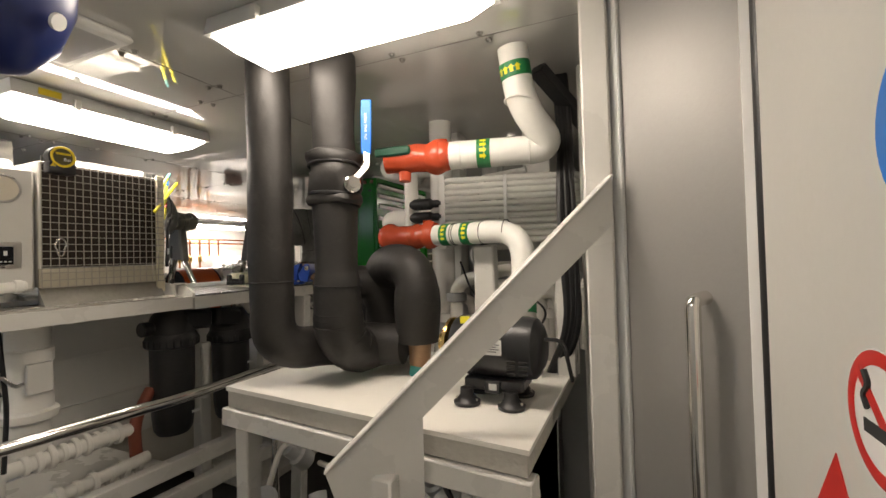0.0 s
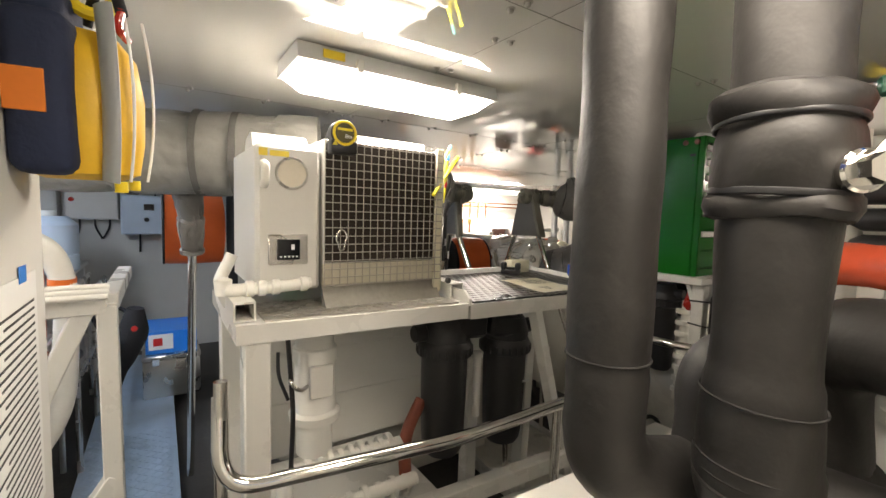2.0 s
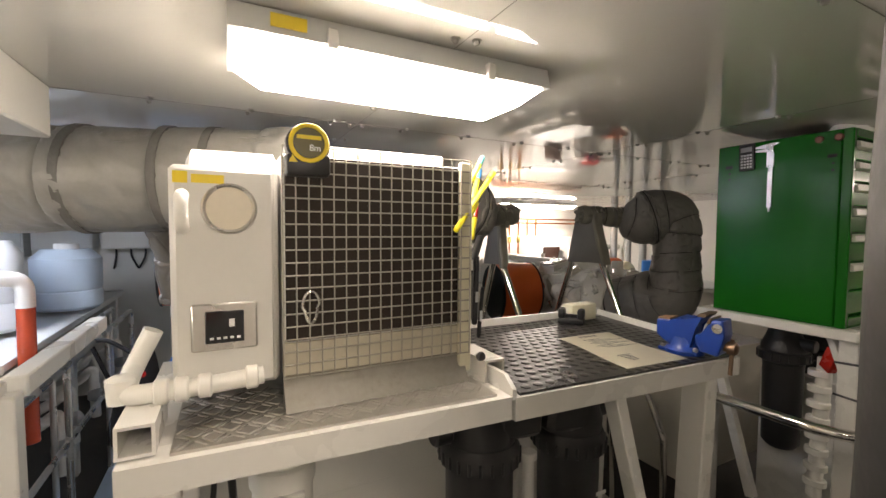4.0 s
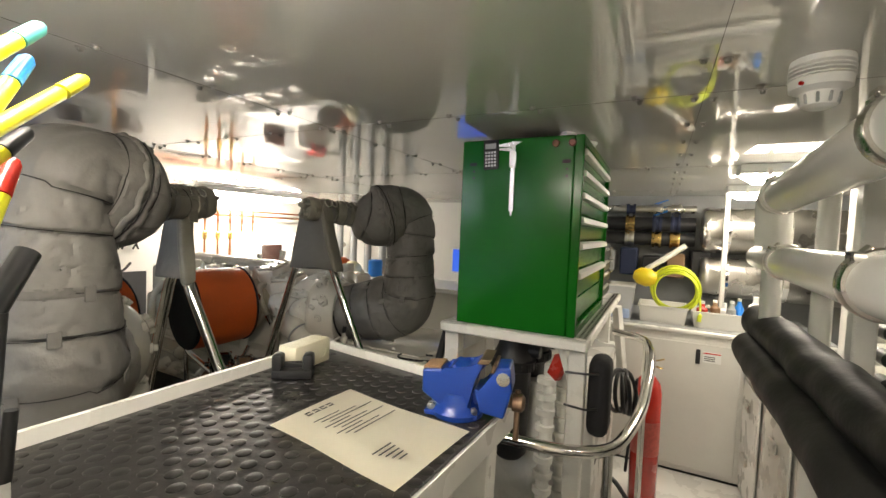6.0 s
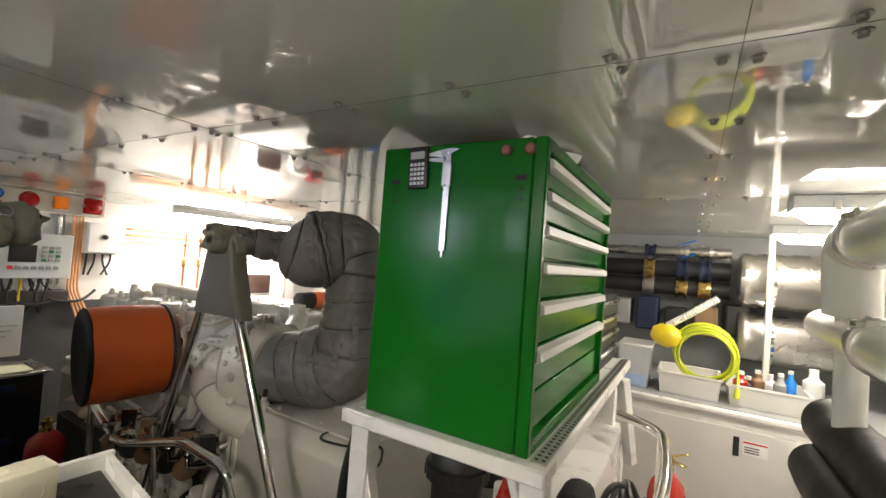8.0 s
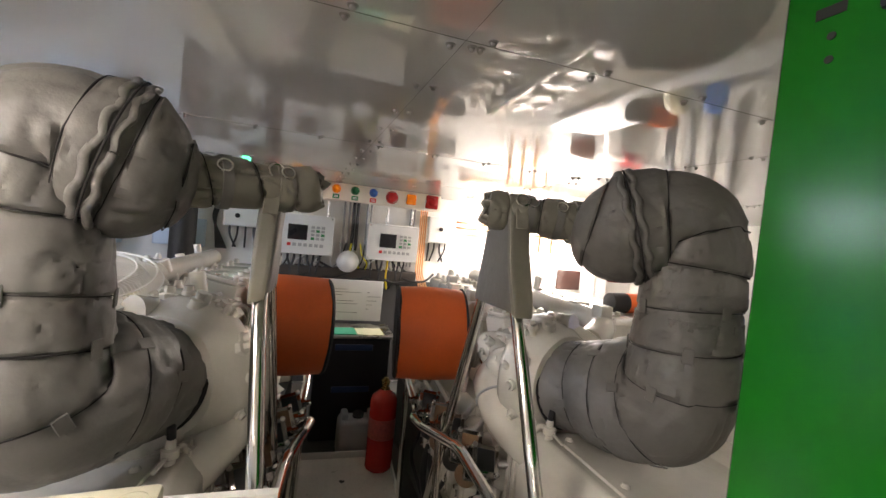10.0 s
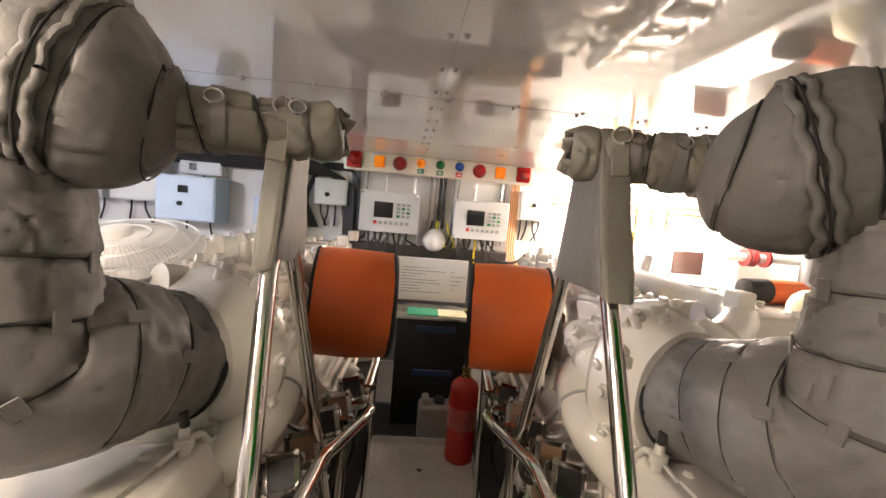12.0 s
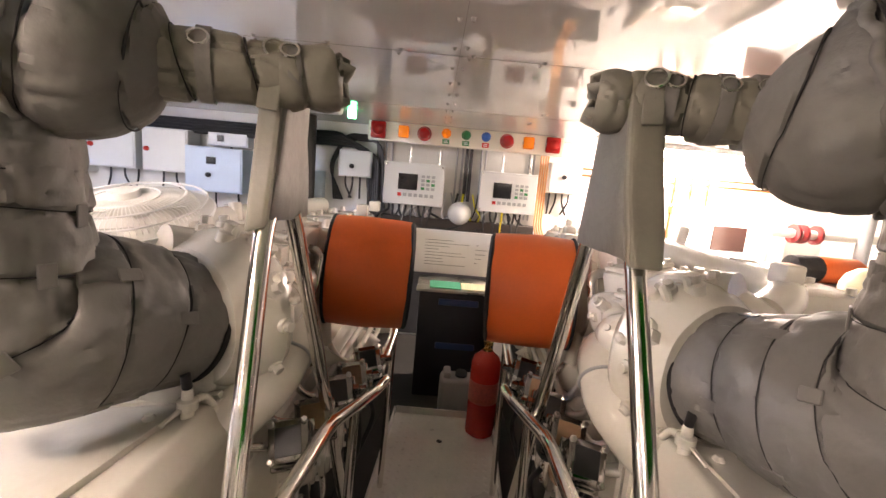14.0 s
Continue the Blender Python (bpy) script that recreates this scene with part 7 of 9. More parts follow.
bm = vise_block([(0.074, 0.110), (0.080, 0.126), (0.088, 0.126), (0.084, 0.110)], -0.043, 0.043, 0.002)
part("jaw_plate", bm, bpy.data.materials["worn_iron"], th, "rusty brown jaw plate")
bm = B()
cyl(bm, vm @ V(0.102, -0.0365, 0.098), vm @ V(0.102, -0.0395, 0.098), 0.0125, seg=24)
part("badge", bm, STEEL, th)
bm = B()
lathe(bm, vm @ V(0.112, 0, 0.040), vm.to_3x3() @ V(1, 0, 0), [(-0.02, 0.012), (0.006, 0.012), (0.008, 0.017), (0.026, 0.017), (0.031, 0.010), (0.032, 0)], 18)
part("screw", bm, mat("brown_steel", (0.23, 0.15, 0.10), 0.4, metal=0.8, var=0.2), th)
bm = B()
cyl(bm, vm @ V(0.131, 0.004, 0.066), vm @ V(0.131, -0.008, -0.040), 0.0055, seg=12, bevel=0.001)
part("handle", bm, bpy.data.materials["brown_steel"], th, "brown steel handle bar")

# black clip-on cradle and cream junction box at the back of the bench
th = thing("tool_cradle", (-1.83, 1.71, ZT), "small black plastic cradle standing on the bench", "cradle")
cm = Matrix.Translation((-1.845, 1.72, ZT)) @ pose(0, 0, 0, 0, 0, 35)
bm = B()
box(bm, -0.045, 0.045, -0.022, 0.022, 0.0, 0.020, 0.004, 2, m=cm)
for sx in (-1, 1):
    box(bm, sx * 0.034 - 0.012, sx * 0.034 + 0.012, -0.020, 0.020, 0.018, 0.056, 0.008, 2, m=cm)
box(bm, -0.03, 0.03, 0.006, 0.018, 0.015, 0.032, 0.003, 1, m=cm)
part("body", bm, BLACK, th)
th = thing("junction_box", (-1.88, 1.86, ZT), "cream plastic junction box standing in the bench corner", "junction box")
jm = Matrix.Translation((-1.882, 1.80, ZT)) @ pose(0, 0, 0, 0, 0, 4)
CREAMBOX = mat("cream_plastic", (0.70, 0.66, 0.50), 0.45, var=0.04)
bm = B()
box(bm, -0.030, 0.024, -0.068, 0.062, 0.0, 0.062, 0.005, 2, m=jm)
part("case", bm, CREAMBOX, th)
for q in ((-0.003, -0.045), (-0.003, 0.0), (-0.003, 0.04)):
    bm = B()
    ring(bm, jm @ V(q[0], q[1], 0.0622), (0, 0, 1), 0.014, 0.0008, 20, 6)
    part("knockout", bm, CREAMBOX, th)
for q in (-0.03, 0.03):
    bm = B()
    ring(bm, jm @ V(0.0243, q, 0.03), (1, 0, 0), 0.014, 0.0008, 20, 6)
    part("knockout", bm, CREAMBOX, th)

# ---- things clipped to the wire grid ----
GX = -1.514
th = thing("tape_measure", (GX + 0.02, 0.735, 1.75), "black and yellow tape measure clipped to the grid", "tape measure")
bm = B()
lathe(bm, (GX, 0.735, 1.775), (1, 0, 0), [(0, 0.034), (0.004, 0.038), (0.034, 0.038), (0.040, 0.032), (0.040, 0.0)], 30)
box(bm, GX, GX + 0.040, 0.697, 0.773, 1.720, 1.758, 0.006, 2)
part("case", bm, BLACK, th)
bm = B()
ring(bm, (GX + 0.040, 0.735, 1.777), (1, 0, 0), 0.031, 0.004, 30, 8, squash=0.5)
part("rim", bm, YELLOW, th, "yellow rim")
bm = B()
cyl(bm, (GX + 0.0395, 0.735, 1.777), (GX + 0.0415, 0.735, 1.777), 0.026, seg=28)
face_ = part("badge", bm, mat("yellow_black_badge", (0.10, 0.085, 0.02), 0.4, var=0.2), th)
bm = B()
box(bm, GX + 0.0416, GX + 0.0422, 0.714, 0.756, 1.783, 1.790, 0)
part("brand_bar", bm, YELLOW, face_)
words("lettering", "8m", Matrix.Translation((GX + 0.0424, 0.745, 1.768)) @ pose(0, 0, 0, 90, 0, 90), 0.016, WHITEPAPER, th)
bm = B()
prism(bm, [(GX + 0.0405, 0.700, 1.742), (GX + 0.0405, 0.715, 1.742), (GX + 0.0405, 0.707, 1.755)], (0.001, 0, 0))
part("mark", bm, YELLOW, th)

th = thing("carabiner", (GX, 0.742, 1.45), "small aluminium carabiner hanging on the grid", "carabiner")
bm = B()
loop = [V(GX + 0.006, 0.742 + 0.0125 * math.cos(a) * (1.25 if math.sin(a) > 0 else 0.9), 1.478 + 0.030 * math.sin(a)) for a in (2 * math.pi * i / 28 for i in range(29))]
sweep(bm, loop, 0.0027, 8)
part("body", bm, STEEL, th)

PENS = [((0.014, 1.045, 1.622), (-0.080, 1.192, 1.752), PENYELLOW, 0.0066), ((-0.040, 1.108, 1.728), (-0.080, 1.162, 1.786), PENYELLOW, 0.0066),
        ((-0.050, 1.126, 1.696), (-0.080, 1.158, 1.750), PENYELLOW, 0.0066), ((-0.060, 1.130, 1.602), (-0.082, 1.152, 1.655), PENYELLOW, 0.0066),
        ((-0.040, 1.108, 1.648), (-0.072, 1.150, 1.690), PENYELLOW, 0.0066)]
CAPS = [PENYELLOW, TEAL, BLUE, REDGLOSS, BLACK]
for i, ((x0, y0, z0), (x1, y1, z1), m, r) in enumerate(PENS):
    th = thing("highlighter_pen", (GX, y0, z0), "yellow highlighter pen pushed into the wire grid", "pen", "pens on the grid")
    bm = B()
    a, b = V(GX + x0, y0, z0), V(GX + x1, y1, z1)
    lathe(bm, a, b - a, [(0, r * 0.6), (0.003, r), ((b - a).length * 0.98, r), ((b - a).length, r * 0.6)], 14)
    part("barrel", bm, m, th)
    bm = B()
    d = (b - a).normalized()
    lathe(bm, b, d, [(0, r * 1.08), (0.03, r * 1.0), (0.036, r * 0.6)], 14)
    part("cap", bm, CAPS[i], th)
for i, ((y0, z0), (y1, z1), r) in enumerate((((1.095, 1.49), (1.168, 1.606), 0.011), ((1.122, 1.40), (1.140, 1.56), 0.007), ((1.130, 1.37), (1.138, 1.49), 0.005))):
    th = thing("marker_pen", (GX - 0.04, y0, z0), "black marker hanging at the edge of the grid", "pen", "markers on the grid")
    bm = B()
    a, b = V(GX - 0.036 + 0.006 * i, y0, z0), V(GX - 0.080 + 0.03 * i, y1, z1)
    lathe(bm, a, b - a, [(0, r * 0.5), (0.004, r), ((b - a).length, r * 0.9)], 14)
    part("barrel", bm, BLACK, th)
    bm = B()
    xb = (2 * a.x + b.x) / 3 + r * 0.9
    box(bm, xb, xb + 0.0012, (y0 * 2 + y1) / 3 - 0.003, (y0 * 2 + y1) / 3 + 0.004, (z0 * 2 + z1) / 3, (z0 * 2 + z1) / 3 + 0.025, 0)
    part("print_bar", bm, PALEGREY, th)
th = thing("clamp_knob", (GX, 1.10, 1.345), "small black clamp knob on the square tube end", "knob")
bm = B()
lathe(bm, (GX + 0.015, 1.108, 1.337), (0.9, 0, 0.4), [(0, 0.006), (0.004, 0.010), (0.012, 0.0105), (0.016, 0.007), (0.017, 0)], 14)
part("grip", bm, BLACK, th)

# ---- under the shelf ----
area(0, -0.034, 0.008)
th = thing("pump_canister", (-1.62, 0.70, 0.72), "white plastic pump canister under the shelf", "pump")
bm = B()
lathe(bm, (-1.62, 0.70, 0.80), (0, 0, 1), [(0, 0.052), (0.004, 0.055), (0.10, 0.055), (0.11, 0.075), (0.135, 0.078), (0.145, 0.066), (0.19, 0.062), (0.29, 0.060), (0.30, 0.066), (0.34, 0.066), (0.345, 0.058), (0.42, 0.058)], 30)
part("body", bm, PVC, th)
bm = B()
box(bm, -1.56, -1.545, 0.665, 0.735, 1.0, 1.10, 0.003)
part("label", bm, OFFWHITE, th)
bm = B()
pipe(bm, [(-1.56, 0.66, 1.04), (-1.53, 0.63, 1.04), (-1.53, 0.60, 1.08)], 0.006, 0.02, 8)
part("bracket", bm, STEEL, th)
th = thing("power_cable", (-1.56, 0.59, 0.8), "black cable loop hanging below the shelf", "cable")
bm = B()
pipe(bm, [(-1.55, 0.60, 1.22), (-1.54, 0.615, 0.98), (-1.55, 0.61, 0.78)], 0.007, 0.05, 8)
pipe(bm, [(-1.55, 0.575, 1.16), (-1.53, 0.57, 1.10), (-1.54, 0.60, 1.02)], 0.005, 0.03, 8)
part("cord", bm, BLACK, th)
th = thing("pvc_manifold", (-1.58, 0.78, 0.66), "white plastic valve manifold under the shelf", "pipework")
bm = B()
pipe(bm, [(-1.58, 0.60, 0.70), (-1.58, 0.60, 0.77), (-1.56, 0.98, 0.775)], 0.024, 0.03, 16)
part("upper_line", bm, PVC, th)
for k in range(9):
    bm = B()
    cyl(bm, (-1.577, 0.66 + k * 0.034, 0.7715), (-1.576, 0.678 + k * 0.034, 0.772), 0.032 + 0.004 * (k % 3), seg=18, bevel=0.003)
    part("union", bm, PVC, th)
bm = B()
pipe(bm, [(-1.54, 0.62, 0.64), (-1.52, 1.02, 0.66)], 0.022, 0, 16)
part("lower_line", bm, PVC, th)
for k in range(7):
    bm = B()
    cyl(bm, (-1.537, 0.68 + k * 0.05, 0.643), (-1.536, 0.70 + k * 0.05, 0.644), 0.030 + 0.005 * (k % 2), seg=18, bevel=0.003)
    pipe(bm, [(-1.535, 0.69 + k * 0.05, 0.64), (-1.535, 0.69 + k * 0.05, 0.60)], 0.014, 0, 10)
    part("valve", bm, PVC, th)
th = thing("red_hose", (-1.55, 1.0, 0.7), "brownish red hose bend under the shelf", "hose")
bm = B()
pipe(bm, [(-1.56, 1.0, 0.66), (-1.55, 0.985, 0.80), (-1.58, 1.07, 0.90)], 0.022, 0.07, 14)
part("tube", bm, mat("brown_red_rubber", (0.22, 0.055, 0.03), 0.5, var=0.15), th)
for i, y in enumerate((1.150, 1.440)):
    z0 = 0.70 - 0.03 * i
    th = thing("filter_housing", (-1.56, y, z0), "large black cartridge filter housing under the bench", "filter housing", "filter housings")
    bm = B()
    lathe(bm, (-1.56, y, z0), (0, 0, 1), [(0, 0.0), (0.0, 0.060), (0.02, 0.072), (0.07, 0.078), (0.20, 0.082), (0.36, 0.084), (0.365, 0.098), (0.40, 0.100), (0.42, 0.090)], 32)
    bowl = part("bowl", bm, BLACK, th)
    for k in range(24):
        a = 2 * math.pi * k / 24
        bm = B()
        bar(bm, (-1.56 + 0.099 * math.cos(a), y + 0.099 * math.sin(a), z0 + 0.368), (-1.56 + 0.099 * math.cos(a), y + 0.099 * math.sin(a), z0 + 0.398), 0.008, 0.008, bevel=0.002)
        part("grip_rib", bm, BLACK, bowl)
    bm = B()
    lathe(bm, (-1.56, y, z0 + 0.42), (0, 0, 1), [(0, 0.088), (0.03, 0.090), (0.07, 0.078), (0.10, 0.058), (0.105, 0.0)], 32)
    part("head", bm, BLACK, th)
    bm = B()
    bar(bm, (-1.53, y, z0 + 0.475), (-1.53, y + (0.135, -0.135)[i], 1.165), 0.11, 0.085, bevel=0.014)
    part("cross_block", bm, BLACK, th)
    bm = B()
    cyl(bm, (-1.56, y + (-0.085, 0.085)[i], z0 + 0.45), (-1.56, y + (-0.13, 0.13)[i], z0 + 0.45), 0.030, seg=16, bevel=0.004)
    part("port", bm, BLACK, th)
    bm = B()
    box(bm, -1.4785, -1.477, y + 0.025, y + 0.060, z0 + 0.08 + 0.17 * i, z0 + 0.090 + 0.17 * i, 0)
    part("brand_bar", bm, PALEGREY, th)
bm = B()
pipe(bm, [(-1.55, 1.295, 0.80), (-1.55, 1.295, 1.04)], 0.015, 0, 12)
cyl(bm, (-1.55, 1.295, 1.03), (-1.55, 1.295, 1.05), 0.022, seg=16, bevel=0.002)
solo("white_tube", bm, PVC, "short white plastic tube between the filter housings", "pipe")
th = thing("service_valve", (-1.37, 0.50, 0.50), "red handled valve by the shelf foot", "valve")
bm = B()
bar(bm, (-1.37, 0.47, 0.66), (-1.36, 0.52, 0.56), 0.02, 0.03)
part("handle", bm, REDGLOSS, th)
for i in range(10):
    rr = random.Random(i)
    th = thing("bilge_pump", (-1.2 + 0.1 * i, 1.3, 0.1), "small grey pump body down in the bilge", "pump", "bilge equipment")
    bm = B()
    x, y, z = -1.25 + 0.12 * i, 1.15 + 0.55 * rr.random(), 0.15 + 0.35 * rr.random()
    lathe(bm, (x, y, z), (rr.uniform(-1, 1), rr.uniform(-1, 1), 0.5), [(0, 0.04), (0.01, 0.05), (0.08, 0.05), (0.09, 0.035), (0.15, 0.035), (0.155, 0.0)], 16)
    part("body", bm, (PALEGREY, GREYBOX, PVC)[i % 3], th)
    bm = B()
    pipe(bm, [(x, y, z), (x + rr.uniform(-0.2, 0.2), y + 0.1, z + 0.2), (x + rr.uniform(-0.3, 0.3), y + 0.3, z + 0.1)], 0.012, 0.08, 8)
    part("hose", bm, (BLACK, PVC)[i % 2], th)
area()

# ---- ceiling: seams, cap nuts, detector, vent, camera ----
bm = B()
for x in (-4.62, -3.42, -2.22, -1.02, 0.18):
    box(bm, x - 0.0007, x + 0.0007, -1.4, 6.0, ZC - 0.0008, ZC + 0.001, 0)
for y in (-0.2, 1.0, 2.205, 3.42, 4.62):
    box(bm, -5.8, 0.55, y - 0.0005, y + 0.0005, ZC - 0.0007, ZC + 0.001, 0)
structure("trim_ceiling_seams", bm, LAGDARK, "thin dark joints between the ceiling panels", smooth=False)
nut = B()
lathe(nut, (0, 0, 0), (0, 0, -1), [(0, 0.0105), (0.0015, 0.0105), (0.0018, 0.0065), (0.007, 0.0065), (0.010, 0.004), (0.0108, 0.0)], 10)
first = obj("ceiling_nut", nut, mat("dull_zinc", (0.30, 0.29, 0.27), 0.4, metal=0.8, var=0.2))
nutmesh = first.data
bpy.data.objects.remove(first)
spots = []
for x in np.arange(-5.2, 0.3, 0.268):
    for y in (1.0, 2.205, 3.42, 4.62):
        spots += [(x, y - 0.021), (x + 0.012, y + 0.021)]
for y in np.arange(0.1, 5.2, 0.268):
    for x in (-3.42, -2.22, -1.02):
        spots += [(x - 0.021, y), (x + 0.021, y + 0.01)]
for x in np.arange(-4.9, 0.2, 0.42):
    for y in (0.42, 1.58, 2.78, 3.9):
        spots += [(x, y), (x + 0.035, y + 0.012)]
taken = [(-0.68, 0.0, 0.61, 0.80), (-1.715, -1.48, 0.575, 1.25), (-5.45, -5.25, 3.75, 5.05), (-0.72, -0.28, 3.36, 3.50), (-0.72, -0.30, 4.25, 4.39), (-3.6, -2.4, -0.75, -0.55), (-5.0, -4.0, 4.75, 4.95)]
k = 0
for x, y in spots:
    if k < 300 and not any(a - 0.02 < x < b + 0.02 and c - 0.02 < y < d + 0.02 for a, b, c, d in taken):
        o = new("ceiling_nut", nutmesh)
        o.matrix_basis = pose(x, y, ZC, 0, 0, 37 * k)
        o.parent = ceiling
        k += 1

th = thing("smoke_detector", (-0.835, 2.06, ZC), "white round smoke detector on the ceiling", "smoke detector")
bm = B()
lathe(bm, (-0.835, 2.06, ZC), (0, 0, -1), [(0, 0.050), (0.012, 0.052), (0.016, 0.046)], 32)
part("base", bm, WHITEPAPER, th)
for kz in range(3):
    bm = B()
    lathe(bm, (-0.835, 2.06, ZC - 0.016 - kz * 0.008), (0, 0, -1), [(0, 0.042), (0.002, 0.052), (0.005, 0.053), (0.007, 0.043)], 32)
    part("fin", bm, WHITEPAPER, th)
bm = B()
lathe(bm, (-0.835, 2.06, ZC - 0.039), (0, 0, -1), [(0, 0.051), (0.018, 0.050), (0.026, 0.034), (0.05, 0.029), (0.056, 0.018), (0.057, 0.0)], 32)
part("head", bm, WHITEPAPER, th)
for i in range(10):
    a = 2 * math.pi * i / 10
    bm = B()
    bar(bm, (-0.835 + 0.033 * math.cos(a), 2.06 + 0.033 * math.sin(a), ZC - 0.068), (-0.835 + 0.030 * math.cos(a), 2.06 + 0.030 * math.sin(a), ZC - 0.088), 0.006, 0.004)
    part("slot", bm, GREYBOX, th)
bm = B()
cyl(bm, (-0.871, 2.025, ZC - 0.052), (-0.875, 2.021, ZC - 0.052), 0.004, seg=10)
part("led", bm, LENS_R, th)

th = thing("ceiling_vent", (-1.25, 0.27, ZC), "perforated metal vent panel in the ceiling", "vent")
bm = B()
box(bm, -1.36, -1.12, 0.20, 0.32, ZC - 0.006, ZC - 0.001, 0.001)
part("panel", bm, STEEL, th)
bm = B()
for i in range(19):
    for j in range(9):
        x, y = -1.35 + i * 0.012 + (0.006 if j % 2 else 0), 0.209 + j * 0.0125
        cyl(bm, (x, y, ZC - 0.0066), (x, y, ZC - 0.0060), 0.0038, seg=8)
tagged(part("perforation", bm, SEAM, th), "dark punched holes", kind="stuff")
th = thing("dome_camera", (-0.66, 0.42, ZC), "white dome camera on the ceiling", "camera dome")
bm = B()
lathe(bm, (-0.80, 0.36, ZC), (0, 0, -1), [(0, 0.075), (0.02, 0.074), (0.03, 0.06), (0.034, 0.045)], 30)
part("base", bm, WHITEPAPER, th)
bm = B()
lathe(bm, (-0.80, 0.36, ZC - 0.034), (0, 0, -1), [(0, 0.040), (0.02, 0.037), (0.035, 0.022), (0.04, 0.0)], 24)
part("dome", bm, SCREEN, th, "dark smoked dome")
th = thing("sprinkler_cover", (-1.08, 0.55, ZC), "white framed hatch cover on the ceiling", "hatch")
bm = B()
box(bm, -1.22, -0.92, 0.42, 0.60, ZC - 0.022, ZC - 0.001, 0.008)
part("frame", bm, OFFWHITE, th)
bm = B()
box(bm, -1.19, -0.95, 0.445, 0.575, ZC - 0.027, ZC - 0.022, 0.003)
part("lid", bm, CLEAR, th)

# ---- entry corner and the hull side walkway ----
bm = B()
box(bm, -0.60, -0.52, 0.02, 0.16, 0.0, ZC - 0.003, 0.006)
structure("door_jamb", bm, WHITE, "white painted doorway jamb")
th = thing("hard_shell_case", (-0.60, 0.24, 1.68), "dark blue rounded hard shell hanging from a black bar", "case")
bm = B()
lathe(bm, (-0.585, 0.215, 1.70), (0, 0, 1), [(0, 0.0), (0.01, 0.03), (0.05, 0.065), (0.11, 0.085), (0.18, 0.088), (0.25, 0.07), (0.30, 0.0)], 34)
part("shell", bm, DARKBLUE, th)
bm = B()
cyl(bm, (-0.507, 0.245, 1.772), (-0.503, 0.247, 1.770), 0.012, seg=20)
part("emblem", bm, WHITEPAPER, th)
for i in range(9):
    a = -0.9 + i * 0.16
    bm = B()
    bar(bm, (-0.585 + 0.088 * math.cos(a), 0.215 + 0.088 * math.sin(a) , 1.815), (-0.585 + 0.088 * math.cos(a), 0.215 + 0.088 * math.sin(a), 1.825), 0.004, 0.002)
    part("print_bar", bm, WHITEPAPER, th)
bm = B()
pipe(bm, [(-0.545, 0.165, ZC), (-0.545, 0.165, 1.60)], 0.010, 0, 12)
part("bar", bm, BLACK, th)

th = thing("breathing_pack", (-1.2, 0.17, 1.6), "yellow and navy emergency backpack hanging on the bulkhead", "backpack")
bm = B()
pk = pose(-1.215, 0.172, 1.742, 0, 4, -8) @ Matrix.Scale(1.12, 4)
box(bm, -0.03, 0.095, -0.055, 0.012, -0.115, 0.085, 0.022, 3, m=pk)
box(bm, -0.02, 0.080, -0.055, 0.005, 0.07, 0.12, 0.018, 3, m=pk)
part("back_panel", bm, NAVY, th)
bm = B()
lathe(bm, pk @ V(0.0, 0.0, -0.120), pk.to_3x3() @ V(0, 0, 1), [(0, 0.05), (0.01, 0.072), (0.06, 0.080), (0.13, 0.082), (0.19, 0.073), (0.22, 0.05), (0.228, 0.0)], 30)
part("shell", bm, mat("yellow_pack_cloth", (0.72, 0.42, 0.015), 0.5, var=0.12, bump=0.15, bump_scale=30), th)
bm = B()
for a in (0.6,):
    sweep(bm, [pk @ V((0.086) * math.cos(a) * (1 - ((t - 0.5) * 1.2) ** 2 * 0.35), 0.086 * math.sin(a) * (1 - ((t - 0.5) * 1.2) ** 2 * 0.35), -0.12 + 0.225 * t) for t in (i / 12 for i in range(13))], 0.016, 10, squash=0.4)
part("grey_band", bm, GREYBOX, th, "grey reflective band")
for a in (0.95, 1.5):
    bm = B()
    sweep(bm, [pk @ V((0.0855) * math.cos(a) * (1 - ((t - 0.5) * 1.2) ** 2 * 0.35), 0.0855 * math.sin(a) * (1 - ((t - 0.5) * 1.2) ** 2 * 0.35), -0.12 + 0.225 * t) for t in (i / 12 for i in range(13))], 0.0022, 6)
    part("piping", bm, WHITEPAPER, th, "white piping")
bm = B()
ring(bm, pk @ V(0.02, 0.02, 0.125), pk.to_3x3() @ V(1, 0.3, 0.2), 0.028, 0.010, 24, 8)
part("grab_handle", bm, YELLOW, th)
bm = B()
pipe(bm, [pk @ V(-0.04, 0.0, 0.10), pk @ V(-0.02, 0.02, 0.155), pk @ V(0.03, 0.05, 0.135), pk @ V(0.05, 0.06, 0.10)], 0.008, 0.03, 10)
part("strap", bm, BLACKCLOTH, th)
bm = B()
pipe(bm, [pk @ V(0.05, 0.06, 0.105), pk @ V(0.055, 0.055, 0.08), pk @ V(0.02, 0.06, 0.075)], 0.006, 0.02, 8)
part("red_loop", bm, REDGLOSS, th)
bm = B()
box(bm, 0.0951, 0.0975, -0.05, -0.01, -0.04, 0.01, 0.001, m=pk)
part("orange_tab", bm, mat("orange_webbing", (0.75, 0.20, 0.02), 0.6, var=0.1), th, "orange webbing tab")
for s_ in (-0.04, 0.045):
    bm = B()
    cyl(bm, pk @ V(s_, 0.05, -0.135), pk @ V(s_, 0.05, -0.12), 0.009, seg=10)
    part("foot", bm, YELLOW, th)

